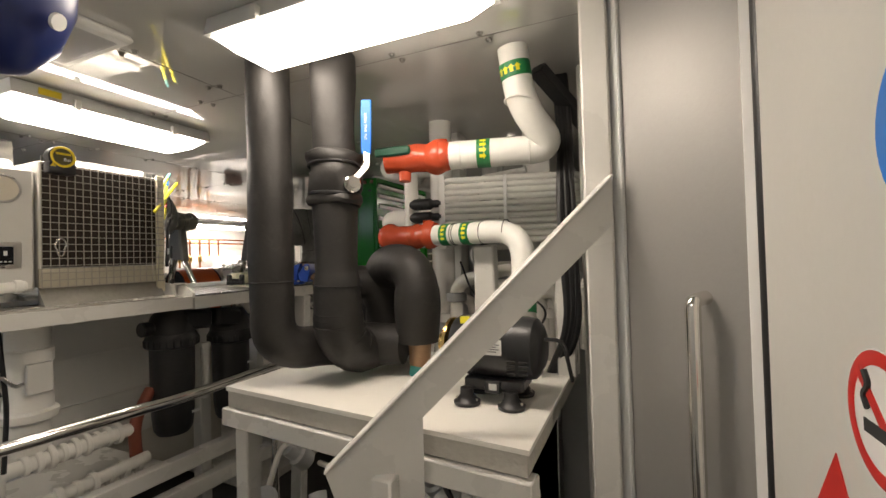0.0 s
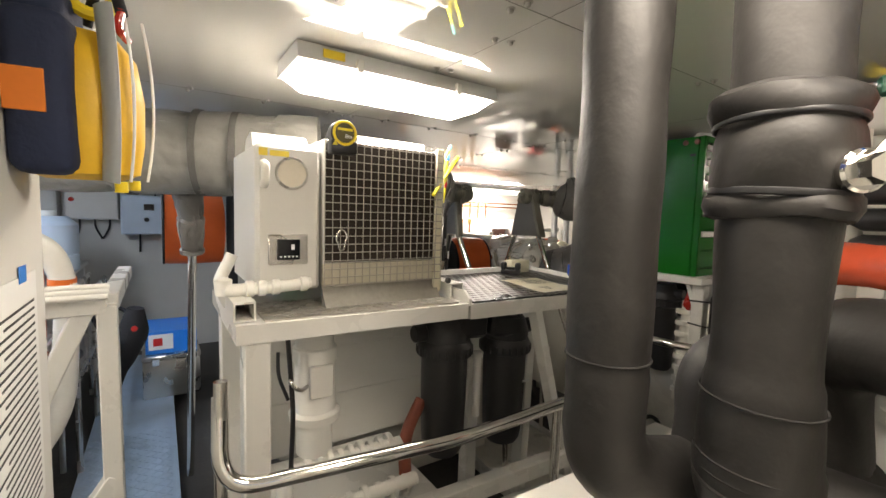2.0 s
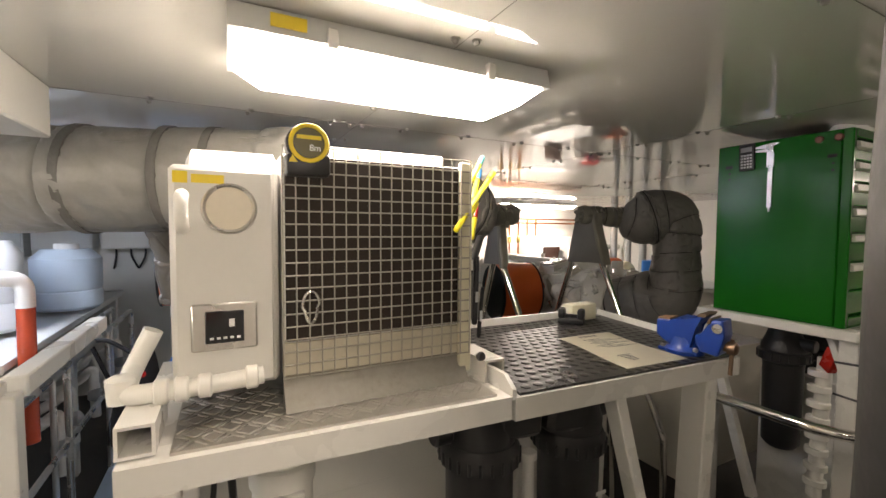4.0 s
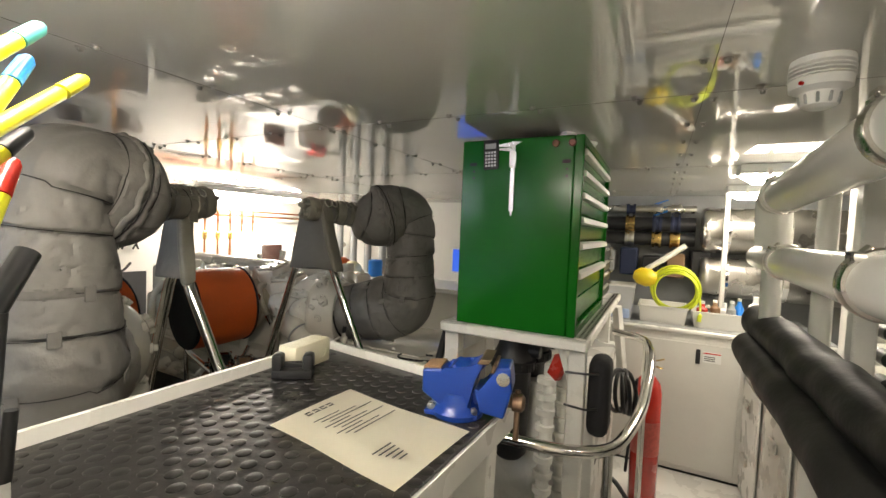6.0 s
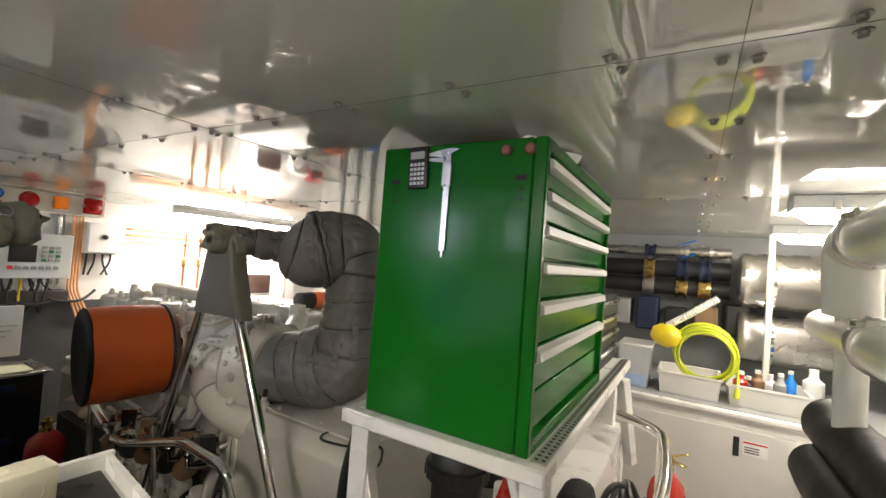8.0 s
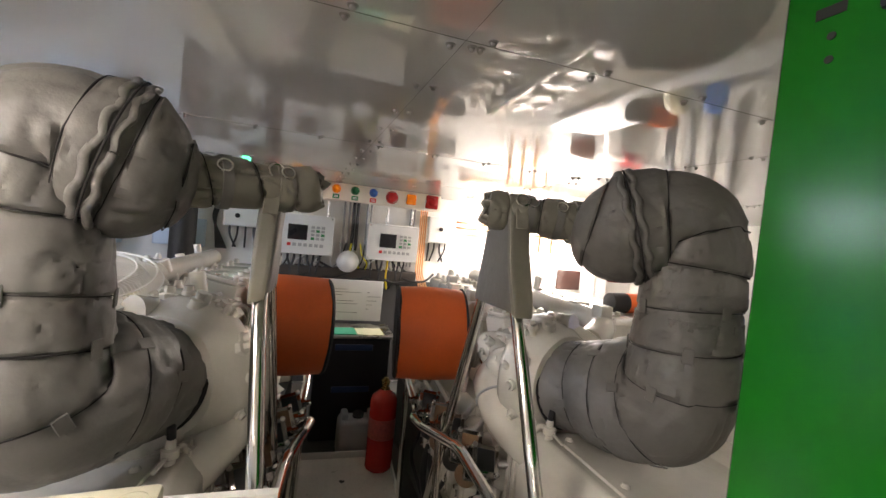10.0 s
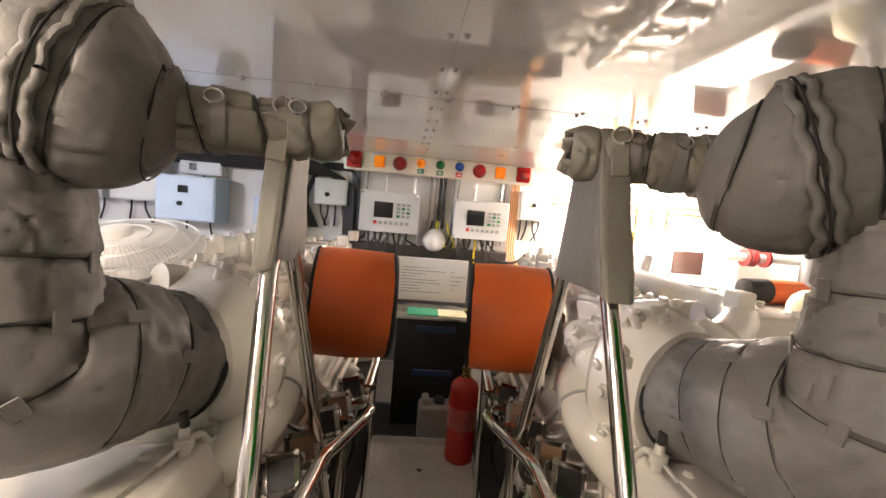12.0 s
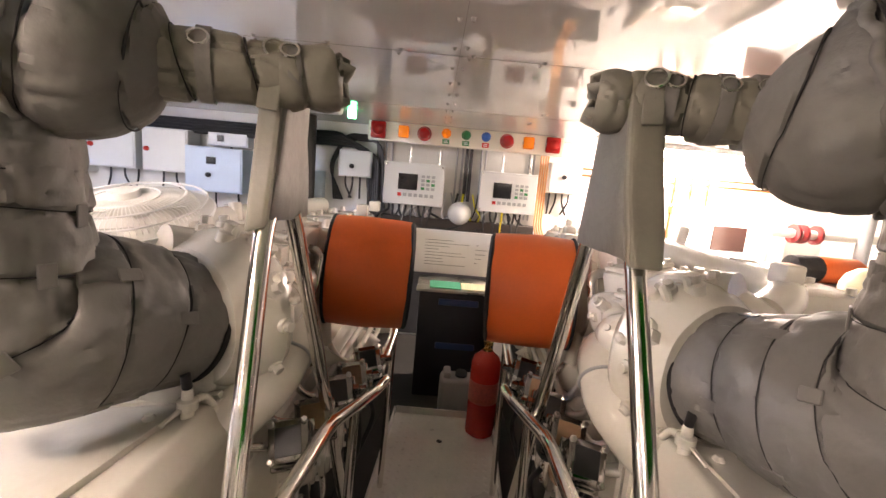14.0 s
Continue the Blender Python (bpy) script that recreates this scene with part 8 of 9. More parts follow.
th = thing("notice_sheet", (-1.12, 0.105, 1.2), "printed white notice taped to the bulkhead with blue tape", "notice")
bm = B()
box(bm, -1.26, -0.98, 0.1005, 0.1015, 1.08, 1.46, 0)
part("sheet", bm, WHITEPAPER, th)
for i in range(26):
    bm = B()
    w = 0.20 + 0.04 * math.sin(i * 2.3)
    box(bm, -1.24, -1.24 + w, 0.1017, 0.1020, 1.10 + i * 0.0125, 1.104 + i * 0.0125, 0)
    part("print_bar", bm, INK, th)
bm = B()
box(bm, -1.20, -1.16, 0.1016, 0.1024, 1.45, 1.475, 0)
part("tape", bm, BLUE, th, "blue tape")
th = thing("notice_board", (-0.86, 0.105, 1.6), "green framed notice board on the bulkhead", "frame")
bm = B()
for a, b, c, d in ((-0.90, -0.884, 1.62, 1.90), (-0.70, -0.684, 1.62, 1.90), (-0.884, -0.70, 1.62, 1.636), (-0.884, -0.70, 1.884, 1.90)):
    box(bm, a, b, 0.1, 0.118, c, d, 0.003)
part("frame", bm, mat("green_frame", (0.0, 0.30, 0.16), 0.4, var=0.08), th)

area(-0.39, 0.005, -0.065)
# white truss frame carrying pipes
th = thing("pipe_truss", (-1.6, 0.05, 0.0), "white welded steel truss carrying pipes and cables", "truss")
T = [V(-1.53, 0.13, 1.335), V(-1.50, -0.35, 1.335)]
for a, b in ((T[0], T[1]), (T[0], V(-1.53, 0.14, 0.05)), (T[0] + V(0, -0.05, 0), V(-1.50, -0.14, 0.80)), (V(-1.50, -0.14, 0.80), V(-1.50, -0.14, 1.33)), (V(-1.50, -0.14, 0.80), V(-1.50, -0.40, 1.30)), (V(-1.53, 0.14, 0.80), V(-1.50, -0.16, 0.35)), (V(-1.53, 0.14, 0.42), V(-1.50, -0.4, 0.42)), (T[0] + V(-0.05, 0, 0), V(-2.3, 0.13, 1.335)), (V(-1.56, 0.13, 0.75), V(-2.1, -0.1, 0.3))):
    bm = B()
    bar(bm, a, b, 0.05, 0.05, bevel=0.004)
    part("member", bm, WHITE, th)
for i in range(3):
    bm = B()
    pipe(bm, [(-1.44 - 0.03 * i, 0.14, 1.375 + 0.01 * i), (-1.46 - 0.03 * i, -0.40, 1.37 + 0.01 * i)], 0.009, 0, 10)
    part("cable", bm, PVC, th)
th = thing("vent_pipe", (-1.75, 0.12, 0.4), "white plastic vent pipe with an orange band", "pipe")
bm = B()
pipe(bm, [(-1.62, -0.30, 1.52), (-1.66, -0.02, 1.53), (-1.70, 0.02, 1.35), (-1.66, 0.0, 0.95), (-1.60, -0.2, 0.72)], 0.033, 0.12, 18)
part("tube", bm, PVC, th)
bm = B()
cyl(bm, (-1.690, 0.008, 1.40), (-1.694, 0.006, 1.345), 0.036, seg=20)
part("band", bm, mat("orange_band", (0.75, 0.16, 0.02), 0.5, var=0.1), th, "orange marker band")

area()
# lagged duct under the ceiling
th = thing("lagged_duct", (-2.4, 0.1, 1.6), "fat grey lagged duct under the ceiling with straps", "duct")
bm = lagged([(-2.62, -0.75, 1.78), (-2.50, 0.0, 1.78), (-2.33, 0.52, 1.79), (-2.20, 0.86, 1.80)], lambda q: 0.165, 0.2, wob=0.10, ws=6, panel=0.30, step=0.009)
part("jacket", bm, mat("silver_lagging", (0.25, 0.242, 0.222), 0.40, var=0.12, bump=0.4, bump_scale=16), th)
for q, R in (((-2.44, 0.18, 1.785), 0.172), ((-2.36, 0.42, 1.79), 0.172), ((-2.31, 0.55, 1.79), 0.172)):
    part("strap", strap(q, (0.3, 1, 0), R), LAGDARK, th)
bm = B()
ring(bm, (-2.245, 0.31, 1.77), (1, -0.3, 0), 0.010, 0.003, 16)
part("stud", bm, STEEL, th)
bm = lagged([(-2.47, 0.37, 1.66), (-2.52, 0.385, 1.55), (-2.56, 0.392, 1.36)], lambda q: 0.055 - 0.012 * q, 0.05, wob=0.1, ws=14)
part("support_boot", bm, LAG, th, "grey cloth boot over the support post")
th = thing("support_post", (-2.3, 0.37, 0.0), "polished steel support post beside the walkway", "post")
bm = B()
pipe(bm, [(-2.555, 0.392, 1.42), (-2.95, 0.387, 0.092)], 0.018, 0, 14)
part("tube", bm, CHROME, th)
th = thing("ceiling_box", (-2.05, 0.02, ZC), "white box housing under the ceiling", "housing")
bm = B()
box(bm, -2.21, -1.90, -0.10, 0.15, ZC - 0.14, ZC - 0.001, 0.005)
part("case", bm, OFFWHITE, th)

# walkway side equipment, lit by the cool lamp
WS = [("blue_drum", -3.3, -0.62, 1.02, 0.14, 0.45, BLUE), ("white_tank", -4.6, -0.45, 1.05, 0.20, 0.42, PALEBLUE), ("white_tank", -3.9, -0.62, 1.05, 0.16, 0.50, PALEGREY), ("blue_drum", -4.2, -0.95, 0.95, 0.15, 0.5, BLUE)]
for nme, x, y, z, r, h, m in WS:
    th = thing(nme, (x, y, z), "plastic tank standing on the hull side shelf", "tank", "hull side tanks")
    bm = B()
    lathe(bm, (x, y, z), (0, 0, 1), [(0, r * 0.9), (0.02, r), (h * 0.3, r), (h * 0.32, r * 0.96), (h * 0.36, r), (h * 0.85, r), (h, r * 0.7), (h + 0.005, 0)], 26)
    part("body", bm, m, th)
    bm = B()
    lathe(bm, (x, y, z + h), (0, 0, 1), [(0, r * 0.35), (0.04, r * 0.35), (0.045, 0)], 18)
    part("lid", bm, WHITEPAPER, th)
th = thing("hull_shelf", (-3.5, -0.7, 0.0), "grey painted steel shelf along the hull side", "shelf")
bm = B()
box(bm, -5.7, -1.9, -1.3, -0.32, 0.98, 1.02, 0.004)
part("top", bm, PALEGREY, th)
for x in (-5.4, -4.2, -3.0, -2.0):
    bm = B()
    box(bm, x - 0.03, x + 0.03, -0.38, -0.32, 0.0, 0.98, 0.004)
    part("leg", bm, PALEGREY, th)
th = thing("hull_rail", (-3.5, -0.25, 0.0), "steel tube hand rail along the walkway", "rail")
bm = B()
pipe(bm, [(-2.0, -0.22, 1.02), (-4.6, -0.20, 1.02)], 0.016, 0, 12)
pipe(bm, [(-2.0, -0.22, 0.88), (-4.6, -0.20, 0.88)], 0.012, 0, 12)
part("tube", bm, STEEL, th)
for x in (-2.2, -3.4, -4.6):
    bm = B()
    pipe(bm, [(x, -0.21, 1.02), (x, -0.21, 0.05)], 0.014, 0, 10)
    part("post", bm, STEEL, th)
for i in range(8):
    rr = random.Random(40 + i)
    x, y = -2.4 - 0.42 * i, -0.32 - 0.15 * rr.random()
    th = thing("drain_valve", (x, y, 0.2), "white plastic pipe with valve beside the walkway", "pipe", "walkway side pipes")
    bm = B()
    pipe(bm, [(x, y - 0.2, 0.45), (x, y, 0.50 + 0.1 * rr.random()), (x, y + 0.06, 0.62), (x - 0.05, y + 0.06, 0.25)], 0.03, 0.07, 14)
    part("tube", bm, PVC, th)
    bm = B()
    lathe(bm, (x, y + 0.06, 0.42), (0, 1, 0), [(-0.03, 0.03), (0.0, 0.045), (0.04, 0.045), (0.06, 0.02)], 16)
    part("valve", bm, GREYBOX, th)
for i, (x, z) in enumerate(((-2.75, 1.35), (-3.35, 1.25))):
    th = thing("red_pipe", (x, -0.28, z - 0.3), "rusty red pipe capped with a white bend", "pipe", "red pipes")
    bm = B()
    pipe(bm, [(x, -0.28, 0.6), (x, -0.28, z)], 0.035, 0, 16)
    part("tube", bm, RED, th)
    bm = B()
    pipe(bm, [(x, -0.28, z), (x, -0.28, z + 0.14), (x + 0.1, -0.45, z + 0.14)], 0.037, 0.07, 16)
    part("bend", bm, PVC, th)
area()
th = thing("aluminium_case", (-4.4, 0.3, 0.09), "aluminium equipment case standing on the walkway", "case")
bm = B()
box(bm, -4.70, -4.15, 0.14, 0.52, 0.091, 0.385, 0.012, 2)
part("body", bm, STEEL, th)
bm = B()
box(bm, -4.705, -4.145, 0.135, 0.525, 0.385, 0.425, 0.008)
part("lid", bm, STEEL, th)
for y in (0.20, 0.42):
    bm = B()
    box(bm, -4.144, -4.134, y, y + 0.05, 0.35, 0.41, 0.004)
    part("latch", bm, CHROME, th)
th = thing("paper_box", (-4.4, 0.3, 0.426), "white and blue carton with printed label on the case", "box")
bm = B()
box(bm, -4.66, -4.20, 0.16, 0.50, 0.426, 0.60, 0.004)
part("carton", bm, BLUE, th)
bm = B()
box(bm, -4.1998, -4.1985, 0.18, 0.34, 0.46, 0.58, 0)
part("label", bm, WHITEPAPER, th)
bm = B()
box(bm, -4.1983, -4.1977, 0.21, 0.27, 0.49, 0.55, 0)
part("red_patch", bm, REDINK, th)
th = thing("walkway_rail", (-3.6, -0.10, 0.09), "grey steel hand rail along the hull side walkway", "rail")
bm = B()
pipe(bm, [(-2.50, -0.12, 0.60), (-2.52, -0.12, 0.97), (-4.80, -0.12, 0.97), (-4.82, -0.12, 0.60)], 0.017, 0.06, 12)
part("top_tube", bm, STEEL, th)
bm = B()
pipe(bm, [(-2.52, -0.12, 0.60), (-4.80, -0.12, 0.60)], 0.014, 0, 12)
part("mid_tube", bm, STEEL, th)
for x in (-2.52, -3.28, -4.04, -4.80):
    bm = B()
    pipe(bm, [(x, -0.12, 0.97), (x, -0.12, 0.088)], 0.015, 0, 12)
    part("post", bm, STEEL, th)
th = thing("black_bag", (-3.72, 0.05, 0.45), "black soft bag hanging from the walkway rail", "bag")
bm = B()
sweep(bm, dense([(-3.70, 0.13, 0.90), (-3.72, 0.10, 0.70), (-3.74, 0.02, 0.50), (-3.74, -0.02, 0.34)], 0.02), lambda q: 0.03 + 0.055 * math.sin(min(1, 0.12 + q * 0.88) * 3.0), 24, wobble=0.22, wscale=6)
part("body", bm, BLACKCLOTH, th)
bm = B()
pipe(bm, [(-3.70, 0.11, 0.86), (-3.72, -0.06, 0.985), (-3.74, -0.14, 0.975), (-3.74, -0.04, 0.70)], 0.012, 0.05, 10)
part("strap", bm, BLACKCLOTH, th)
bm = B()
cyl(bm, (-3.645, 0.12, 0.78), (-3.632, 0.122, 0.78), 0.018, seg=14)
part("tag", bm, REDINK, th, "small red tag")
# outer air filter drum on the engine's hull side
th = thing("air_filter_drum", (-3.15, 0.40, 1.3), "orange cloth covered air filter drum on the hull side", "air filter", "air filter drums")
bm = B()
lathe(bm, (-3.15, 0.28, 1.45), (0, 1, 0), [(0, 0.18), (0.006, 0.20), (0.15, 0.205), (0.29, 0.20), (0.30, 0.15)], 40)
part("cloth_wrap", bm, ORANGE, th)
bm = B()
ring(bm, (-3.15, 0.285, 1.45), (0, 1, 0), 0.198, 0.006, 40)
part("rim", bm, BLACKCLOTH, th)

# ---- end bulkhead: board, shelf, cabinets, bright corner ----
th = thing("globe_lamp", (-5.6, 2.39, 1.27), "unlit white globe lamp on the bulkhead", "lamp")
bm = B()
lathe(bm, (-5.85, 2.39, 1.27), (1, 0, 0), [(0, 0.06), (0.08, 0.06), (0.10, 0.09), (0.15, 0.108), (0.20, 0.095), (0.24, 0.06), (0.26, 0.0)], 28)
part("globe", bm, WHITEPAPER, th)
th = thing("whiteboard", (-4.98, 2.38, 0.8), "small whiteboard with handwritten lines behind the shelf", "whiteboard")
bm = B()
box(bm, -5.01, -4.99, 2.03, 2.63, 0.84, 1.18, 0.003)
part("board", bm, WHITEPAPER, th)
for i in range(9):
    bm = B()
    w = 0.22 + 0.12 * math.sin(i * 1.7)
    box(bm, -4.9895, -4.989, 2.11, 2.11 + w, 1.10 - i * 0.024, 1.103 - i * 0.024, 0)
    part("writing_bar", bm, INK, th)
for i in range(5):
    bm = B()
    box(bm, -4.9895, -4.989, 2.50, 2.52 + 0.12 * ((i * 3) % 4) / 4, 1.08 - i * 0.035, 1.083 - i * 0.035, 0)
    part("writing_bar", bm, INK, th)
th = thing("tool_locker", (-4.75, 2.38, 0.0), "black plastic locker with blue grips at the aisle end", "locker")
bm = B()
box(bm, -4.98, -4.62, 2.10, 2.66, 0.005, 0.80, 0.012, 2)
part("body", bm, mat("black_locker", (0.014, 0.015, 0.022), 0.45, var=0.2), th)
for z in (0.70, 0.38):
    bm = B()
    box(bm, -4.62, -4.595, 2.24, 2.52, z, z + 0.045, 0.008, 2)
    part("grip", bm, mat("dark_blue_grip", (0.015, 0.04, 0.13), 0.4, var=0.1), th, "dark blue grip")
bm = B()
box(bm, -4.98, -4.56, 2.08, 2.68, 0.80, 0.818, 0.003)
solo("small_shelf", bm, STEEL, "thin metal shelf above the black locker", "shelf")
bm = B()
box(bm, -4.80, -4.60, 2.17, 2.39, 0.819, 0.826, 0.001, m=pose(0, 0, 0))
solo("green_notebook", bm, mat("green_paper", (0.05, 0.42, 0.25), 0.6, var=0.05), "green notebook page lying open on the shelf", "notebook")
bm = B()
box(bm, -4.80, -4.60, 2.395, 2.60, 0.819, 0.824, 0.001)
solo("paper_pad", bm, mat("pale_yellow_paper", (0.75, 0.74, 0.50), 0.7, var=0.04), "pale yellow paper pad lying on the shelf", "paper")
th = thing("jerrycan", (-4.4, 2.43, 0.0), "grey plastic jerrycan behind the tread plate", "jerrycan")
bm = B()
box(bm, -4.52, -4.36, 2.29, 2.57, 0.005, 0.27, 0.03, 3)
box(bm, -4.50, -4.38, 2.31, 2.36, 0.26, 0.31, 0.015, 2)
box(bm, -4.50, -4.38, 2.50, 2.55, 0.26, 0.31, 0.015, 2)
part("body", bm, GREYBOX, th)
bm = B()
lathe(bm, (-4.44, 2.43, 0.265), (0.3, 0, 1), [(0, 0.04), (0.03, 0.04), (0.035, 0.02), (0.036, 0)], 18)
part("cap", bm, BLACK, th)


def wall_box(y0, y1, z0, z1, m, label, depth=0.14, screen=None, knob=None, cables=3):
    th = thing("switch_box", (-5.8, (y0 + y1) / 2, z0), label, "switch box", "bulkhead switch boxes")
    bm = B()
    box(bm, -5.85, -5.85 + depth, y0, y1, z0, z1, 0.006)
    part("case", bm, m, th)
    bm = B()
    box(bm, -5.849 + depth, -5.842 + depth, y0 + 0.012, y1 - 0.012, z0 + 0.012, z1 - 0.012, 0.003)
    f = part("cover", bm, m, th)
    x = -5.842 + depth
    if screen:
        a, b, c, d = screen
        bm = B()
        box(bm, x, x + 0.006, y0 + a * (y1 - y0), y0 + b * (y1 - y0), z0 + c * (z1 - z0), z0 + d * (z1 - z0), 0.002)
        part("screen", bm, SCREEN, f)
    if knob:
        bm = B()
        q = V(x, y0 + knob[0] * (y1 - y0), z0 + knob[1] * (z1 - z0))
        lathe(bm, q, (1, 0, 0), [(0, 0.022), (0.02, 0.020), (0.025, 0.012), (0.03, 0.0)], 16)
        part("knob", bm, knob[2], f)
    for i in range(cables):
        bm = B()
        y = y0 + (i + 0.7) / (cables + 0.4) * (y1 - y0)
        pipe(bm, [(-5.80, y, z0 + 0.01), (-5.80, y, z0 - 0.08), (-5.82, y + 0.06 * math.sin(i * 2.5 + y0), z0 - 0.20)], 0.009, 0.05, 8)
        part("cable", bm, BLACK, th)
    return th


wall_box(1.25, 1.55, 1.52, 1.76, PALEGREY, "pale grey switch box with a small knob", knob=(0.4, 0.4, BLACK), cables=4)
wall_box(3.19, 3.46, 1.53, 1.81, OFFWHITE, "white junction box beside the orange cables", knob=(0.5, 0.55, BLACK), cables=4)
wall_box(-0.05, 0.45, 1.28, 1.67, PALEBLUE, "pale blue cabinet with a small display", 0.30, screen=(0.38, 0.55, 0.62, 0.78), knob=(0.42, 0.38, BLACK), cables=2)
wall_box(-0.47, -0.07, 1.42, 1.80, OFFWHITE, "white starter box with a red switch", 0.22, knob=(0.12, 0.5, REDGLOSS), cables=3)
wall_box(-0.96, -0.53, 1.42, 1.80, PALEGREY, "white starter box with a red switch and label", 0.22, knob=(0.12, 0.5, REDGLOSS), cables=3)
wall_box(-1.38, -1.02, 1.36, 1.66, PALEGREY, "pale grey wall box over the hull side", 0.18, cables=2)
wall_box(0.70, 1.10, 1.30, 1.55, PALEBLUE, "pale blue electrical panel behind the engine", 0.10, cables=0)
wall_box(0.05, 0.42, 1.69, 1.82, PALEGREY, "narrow meter box with two small gauges", 0.12, screen=(0.25, 0.42, 0.3, 0.75), cables=1)
# dark cable runs and trays
for i in range(5):
    bm = B()
    pipe(bm, [(-5.74, -1.4, 1.80 + 0.025 * i), (-5.74, 1.45 - 0.05 * i, 1.80 + 0.025 * i), (-5.76, 1.6 - 0.02 * i, 1.70), (-5.78, 1.62 - 0.02 * i, 0.9)], 0.017, 0.06, 8)
    solo("cable_run", bm, BLACK, "thick black cable run along the end bulkhead", "cable", "bulkhead cable runs")
for i in range(4):
    bm = B()
    pipe(bm, [(-5.80, 3.12 + 0.022 * i, 1.98), (-5.80, 3.12 + 0.022 * i, 1.2), (-5.79, 3.2 + 0.03 * i, 0.95)], 0.009, 0.05, 8)
    solo("orange_cable", bm, mat("orange_cable_sheath", (0.70, 0.34, 0.14), 0.5, var=0.1) if i == 0 else bpy.data.materials["orange_cable_sheath"], "orange cable clipped up the bulkhead", "cable", "orange cables")
for i in range(7):
    bm = B()
    a = random.Random(70 + i)
    y = 1.7 + 0.2 * i
    pipe(bm, [(-5.72, y, 1.16 + 0.05 * a.random()), (-5.70, y + 0.12, 1.05 + 0.06 * a.random()), (-5.70, y + 0.3, 1.10 + 0.05 * a.random()), (-5.74, y + 0.4, 1.2)], 0.012, 0.08, 8)
    solo("loose_cable", bm, BLACK, "loose black cable hanging below the controllers", "cable", "loose cables")
# thin dark sheet added to keep the shaded foot of the bulkhead dark
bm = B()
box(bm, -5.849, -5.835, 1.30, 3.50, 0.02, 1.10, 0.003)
solo("dark_sheet", bm, mat("dark_bulkhead_sheet", (0.045, 0.045, 0.047), 0.55, var=0.2), "thin dark grey sheet added to darken the lower end bulkhead", "panel")
bm = B()
box(bm, -5.845, -5.70, 1.66, 3.10, 1.10, 1.20, 0.004)
solo("cable_trough", bm, mat("brown_trough", (0.035, 0.026, 0.020), 0.6, var=0.2), "dark brown cable trough below the controllers", "cable trough")
for i in range(26):
    a = random.Random(140 + i)
    y = 1.72 + 0.052 * i + a.uniform(-0.02, 0.02)
    bm = B()
    pipe(bm, [(-5.76, y, 1.45), (-5.75 + a.uniform(0, 0.04), y + a.uniform(-0.03, 0.03), 1.33), (-5.72, y + a.uniform(-0.09, 0.09), 1.26), (-5.74, y + a.uniform(-0.12, 0.12), 1.19)], a.choice((0.006, 0.008, 0.011)), 0.05, 8)
    solo("control_cable", bm, a.choice((BLACK, BLACK, GREYBOX, PALEGREY, PENYELLOW, WHITEPAPER)), "thin cable dropping from a controller to the trough", "cable", "controller cables")
for y0, y1, z0, z1 in ((1.66, 1.72, 1.95, 1.25), (2.33, 2.38, 1.95, 1.30), (2.56, 2.60, 1.95, 1.30), (3.02, 3.06, 1.95, 1.25)):
    for k in range(2):
        bm = B()
        pipe(bm, [(-5.83, y0 + k * (y1 - y0), z0), (-5.83, y0 + k * (y1 - y0), z1)], 0.010, 0, 8)
        solo("conduit", bm, GREYBOX, "thin grey conduit up the bulkhead beside a controller", "conduit", "conduits")
for i in range(5):
    bm = B()
    pipe(bm, [(-5.79, 1.20 + 0.02 * i, 1.30), (-5.79, 1.17 - 0.008 * i, 1.60), (-5.79, 1.28, 1.86 + 0.012 * i), (-5.79, 1.62 - 0.01 * i, 1.86 + 0.012 * i), (-5.79, 1.68 - 0.012 * i, 1.2)], 0.010, 0.10, 8)
    solo("cable_loop", bm, BLACK, "black cable looping round the switch box", "cable", "cable loops")
for y in (2.42, 2.46):
    bm = B()
    pipe(bm, [(-5.80, y, 1.99), (-5.80, y, 1.38)], 0.016, 0, 10)
    solo("conduit", bm, BLACK, "black conduit down the bulkhead between controllers", "conduit", "conduits")
bm = B()
lathe(bm, (-4.6, 0.95, ZC - 0.05), (0, 1, 0), [(0, 0.04), (0.01, 0.05), (0.55, 0.05), (0.56, 0.04)], 20)
th = solo("emergency_lamp", bm, PALEGREY, "grey emergency lamp tube under the ceiling", "lamp")
bm = B()
box(bm, -5.03, -4.99, 1.46, 1.52, 1.95, ZC - 0.001, 0.006)
solo("indicator_light", bm, LED_G, "small lit green indicator under the ceiling", "indicator")
bm = B()
pipe(bm, [(-5.55, 0.98, 0.4), (-5.55, 0.98, ZC)], 0.10, 0, 20)
solo("black_riser", bm, FOAM, "fat black insulated riser before the bulkhead", "pipe")

# bright corner beyond the engine: cabinet, valves, worktop
th = thing("white_cabinet", (-5.5, 5.0, 0.0), "white cabinet with a dark inspection window", "cabinet")
bm = B()
box(bm, -5.84, -5.55, 4.476, 5.39, 0.4, 1.515, 0.008)
part("body", bm, WHITEPAPER, th)
bm = B()
box(bm, -5.55, -5.535, 4.69, 5.005, 1.15, 1.372, 0.006)
part("window", bm, mat("brown_window", (0.05, 0.025, 0.02), 0.15, var=0.2), th, "dark brown inspection window")
th = thing("worktop", (-5.0, 4.6, 0.0), "white worktop along the far side of the engine", "worktop")
bm = B()
box(bm, -5.5, -2.3, 4.35, 4.95, 1.08, 1.12, 0.005)
part("top", bm, PALEGREY, th)
bm = B()
box(bm, -5.48, -2.32, 4.40, 4.93, 0.02, 1.08, 0.003)
part("front", bm, OFFWHITE, th)
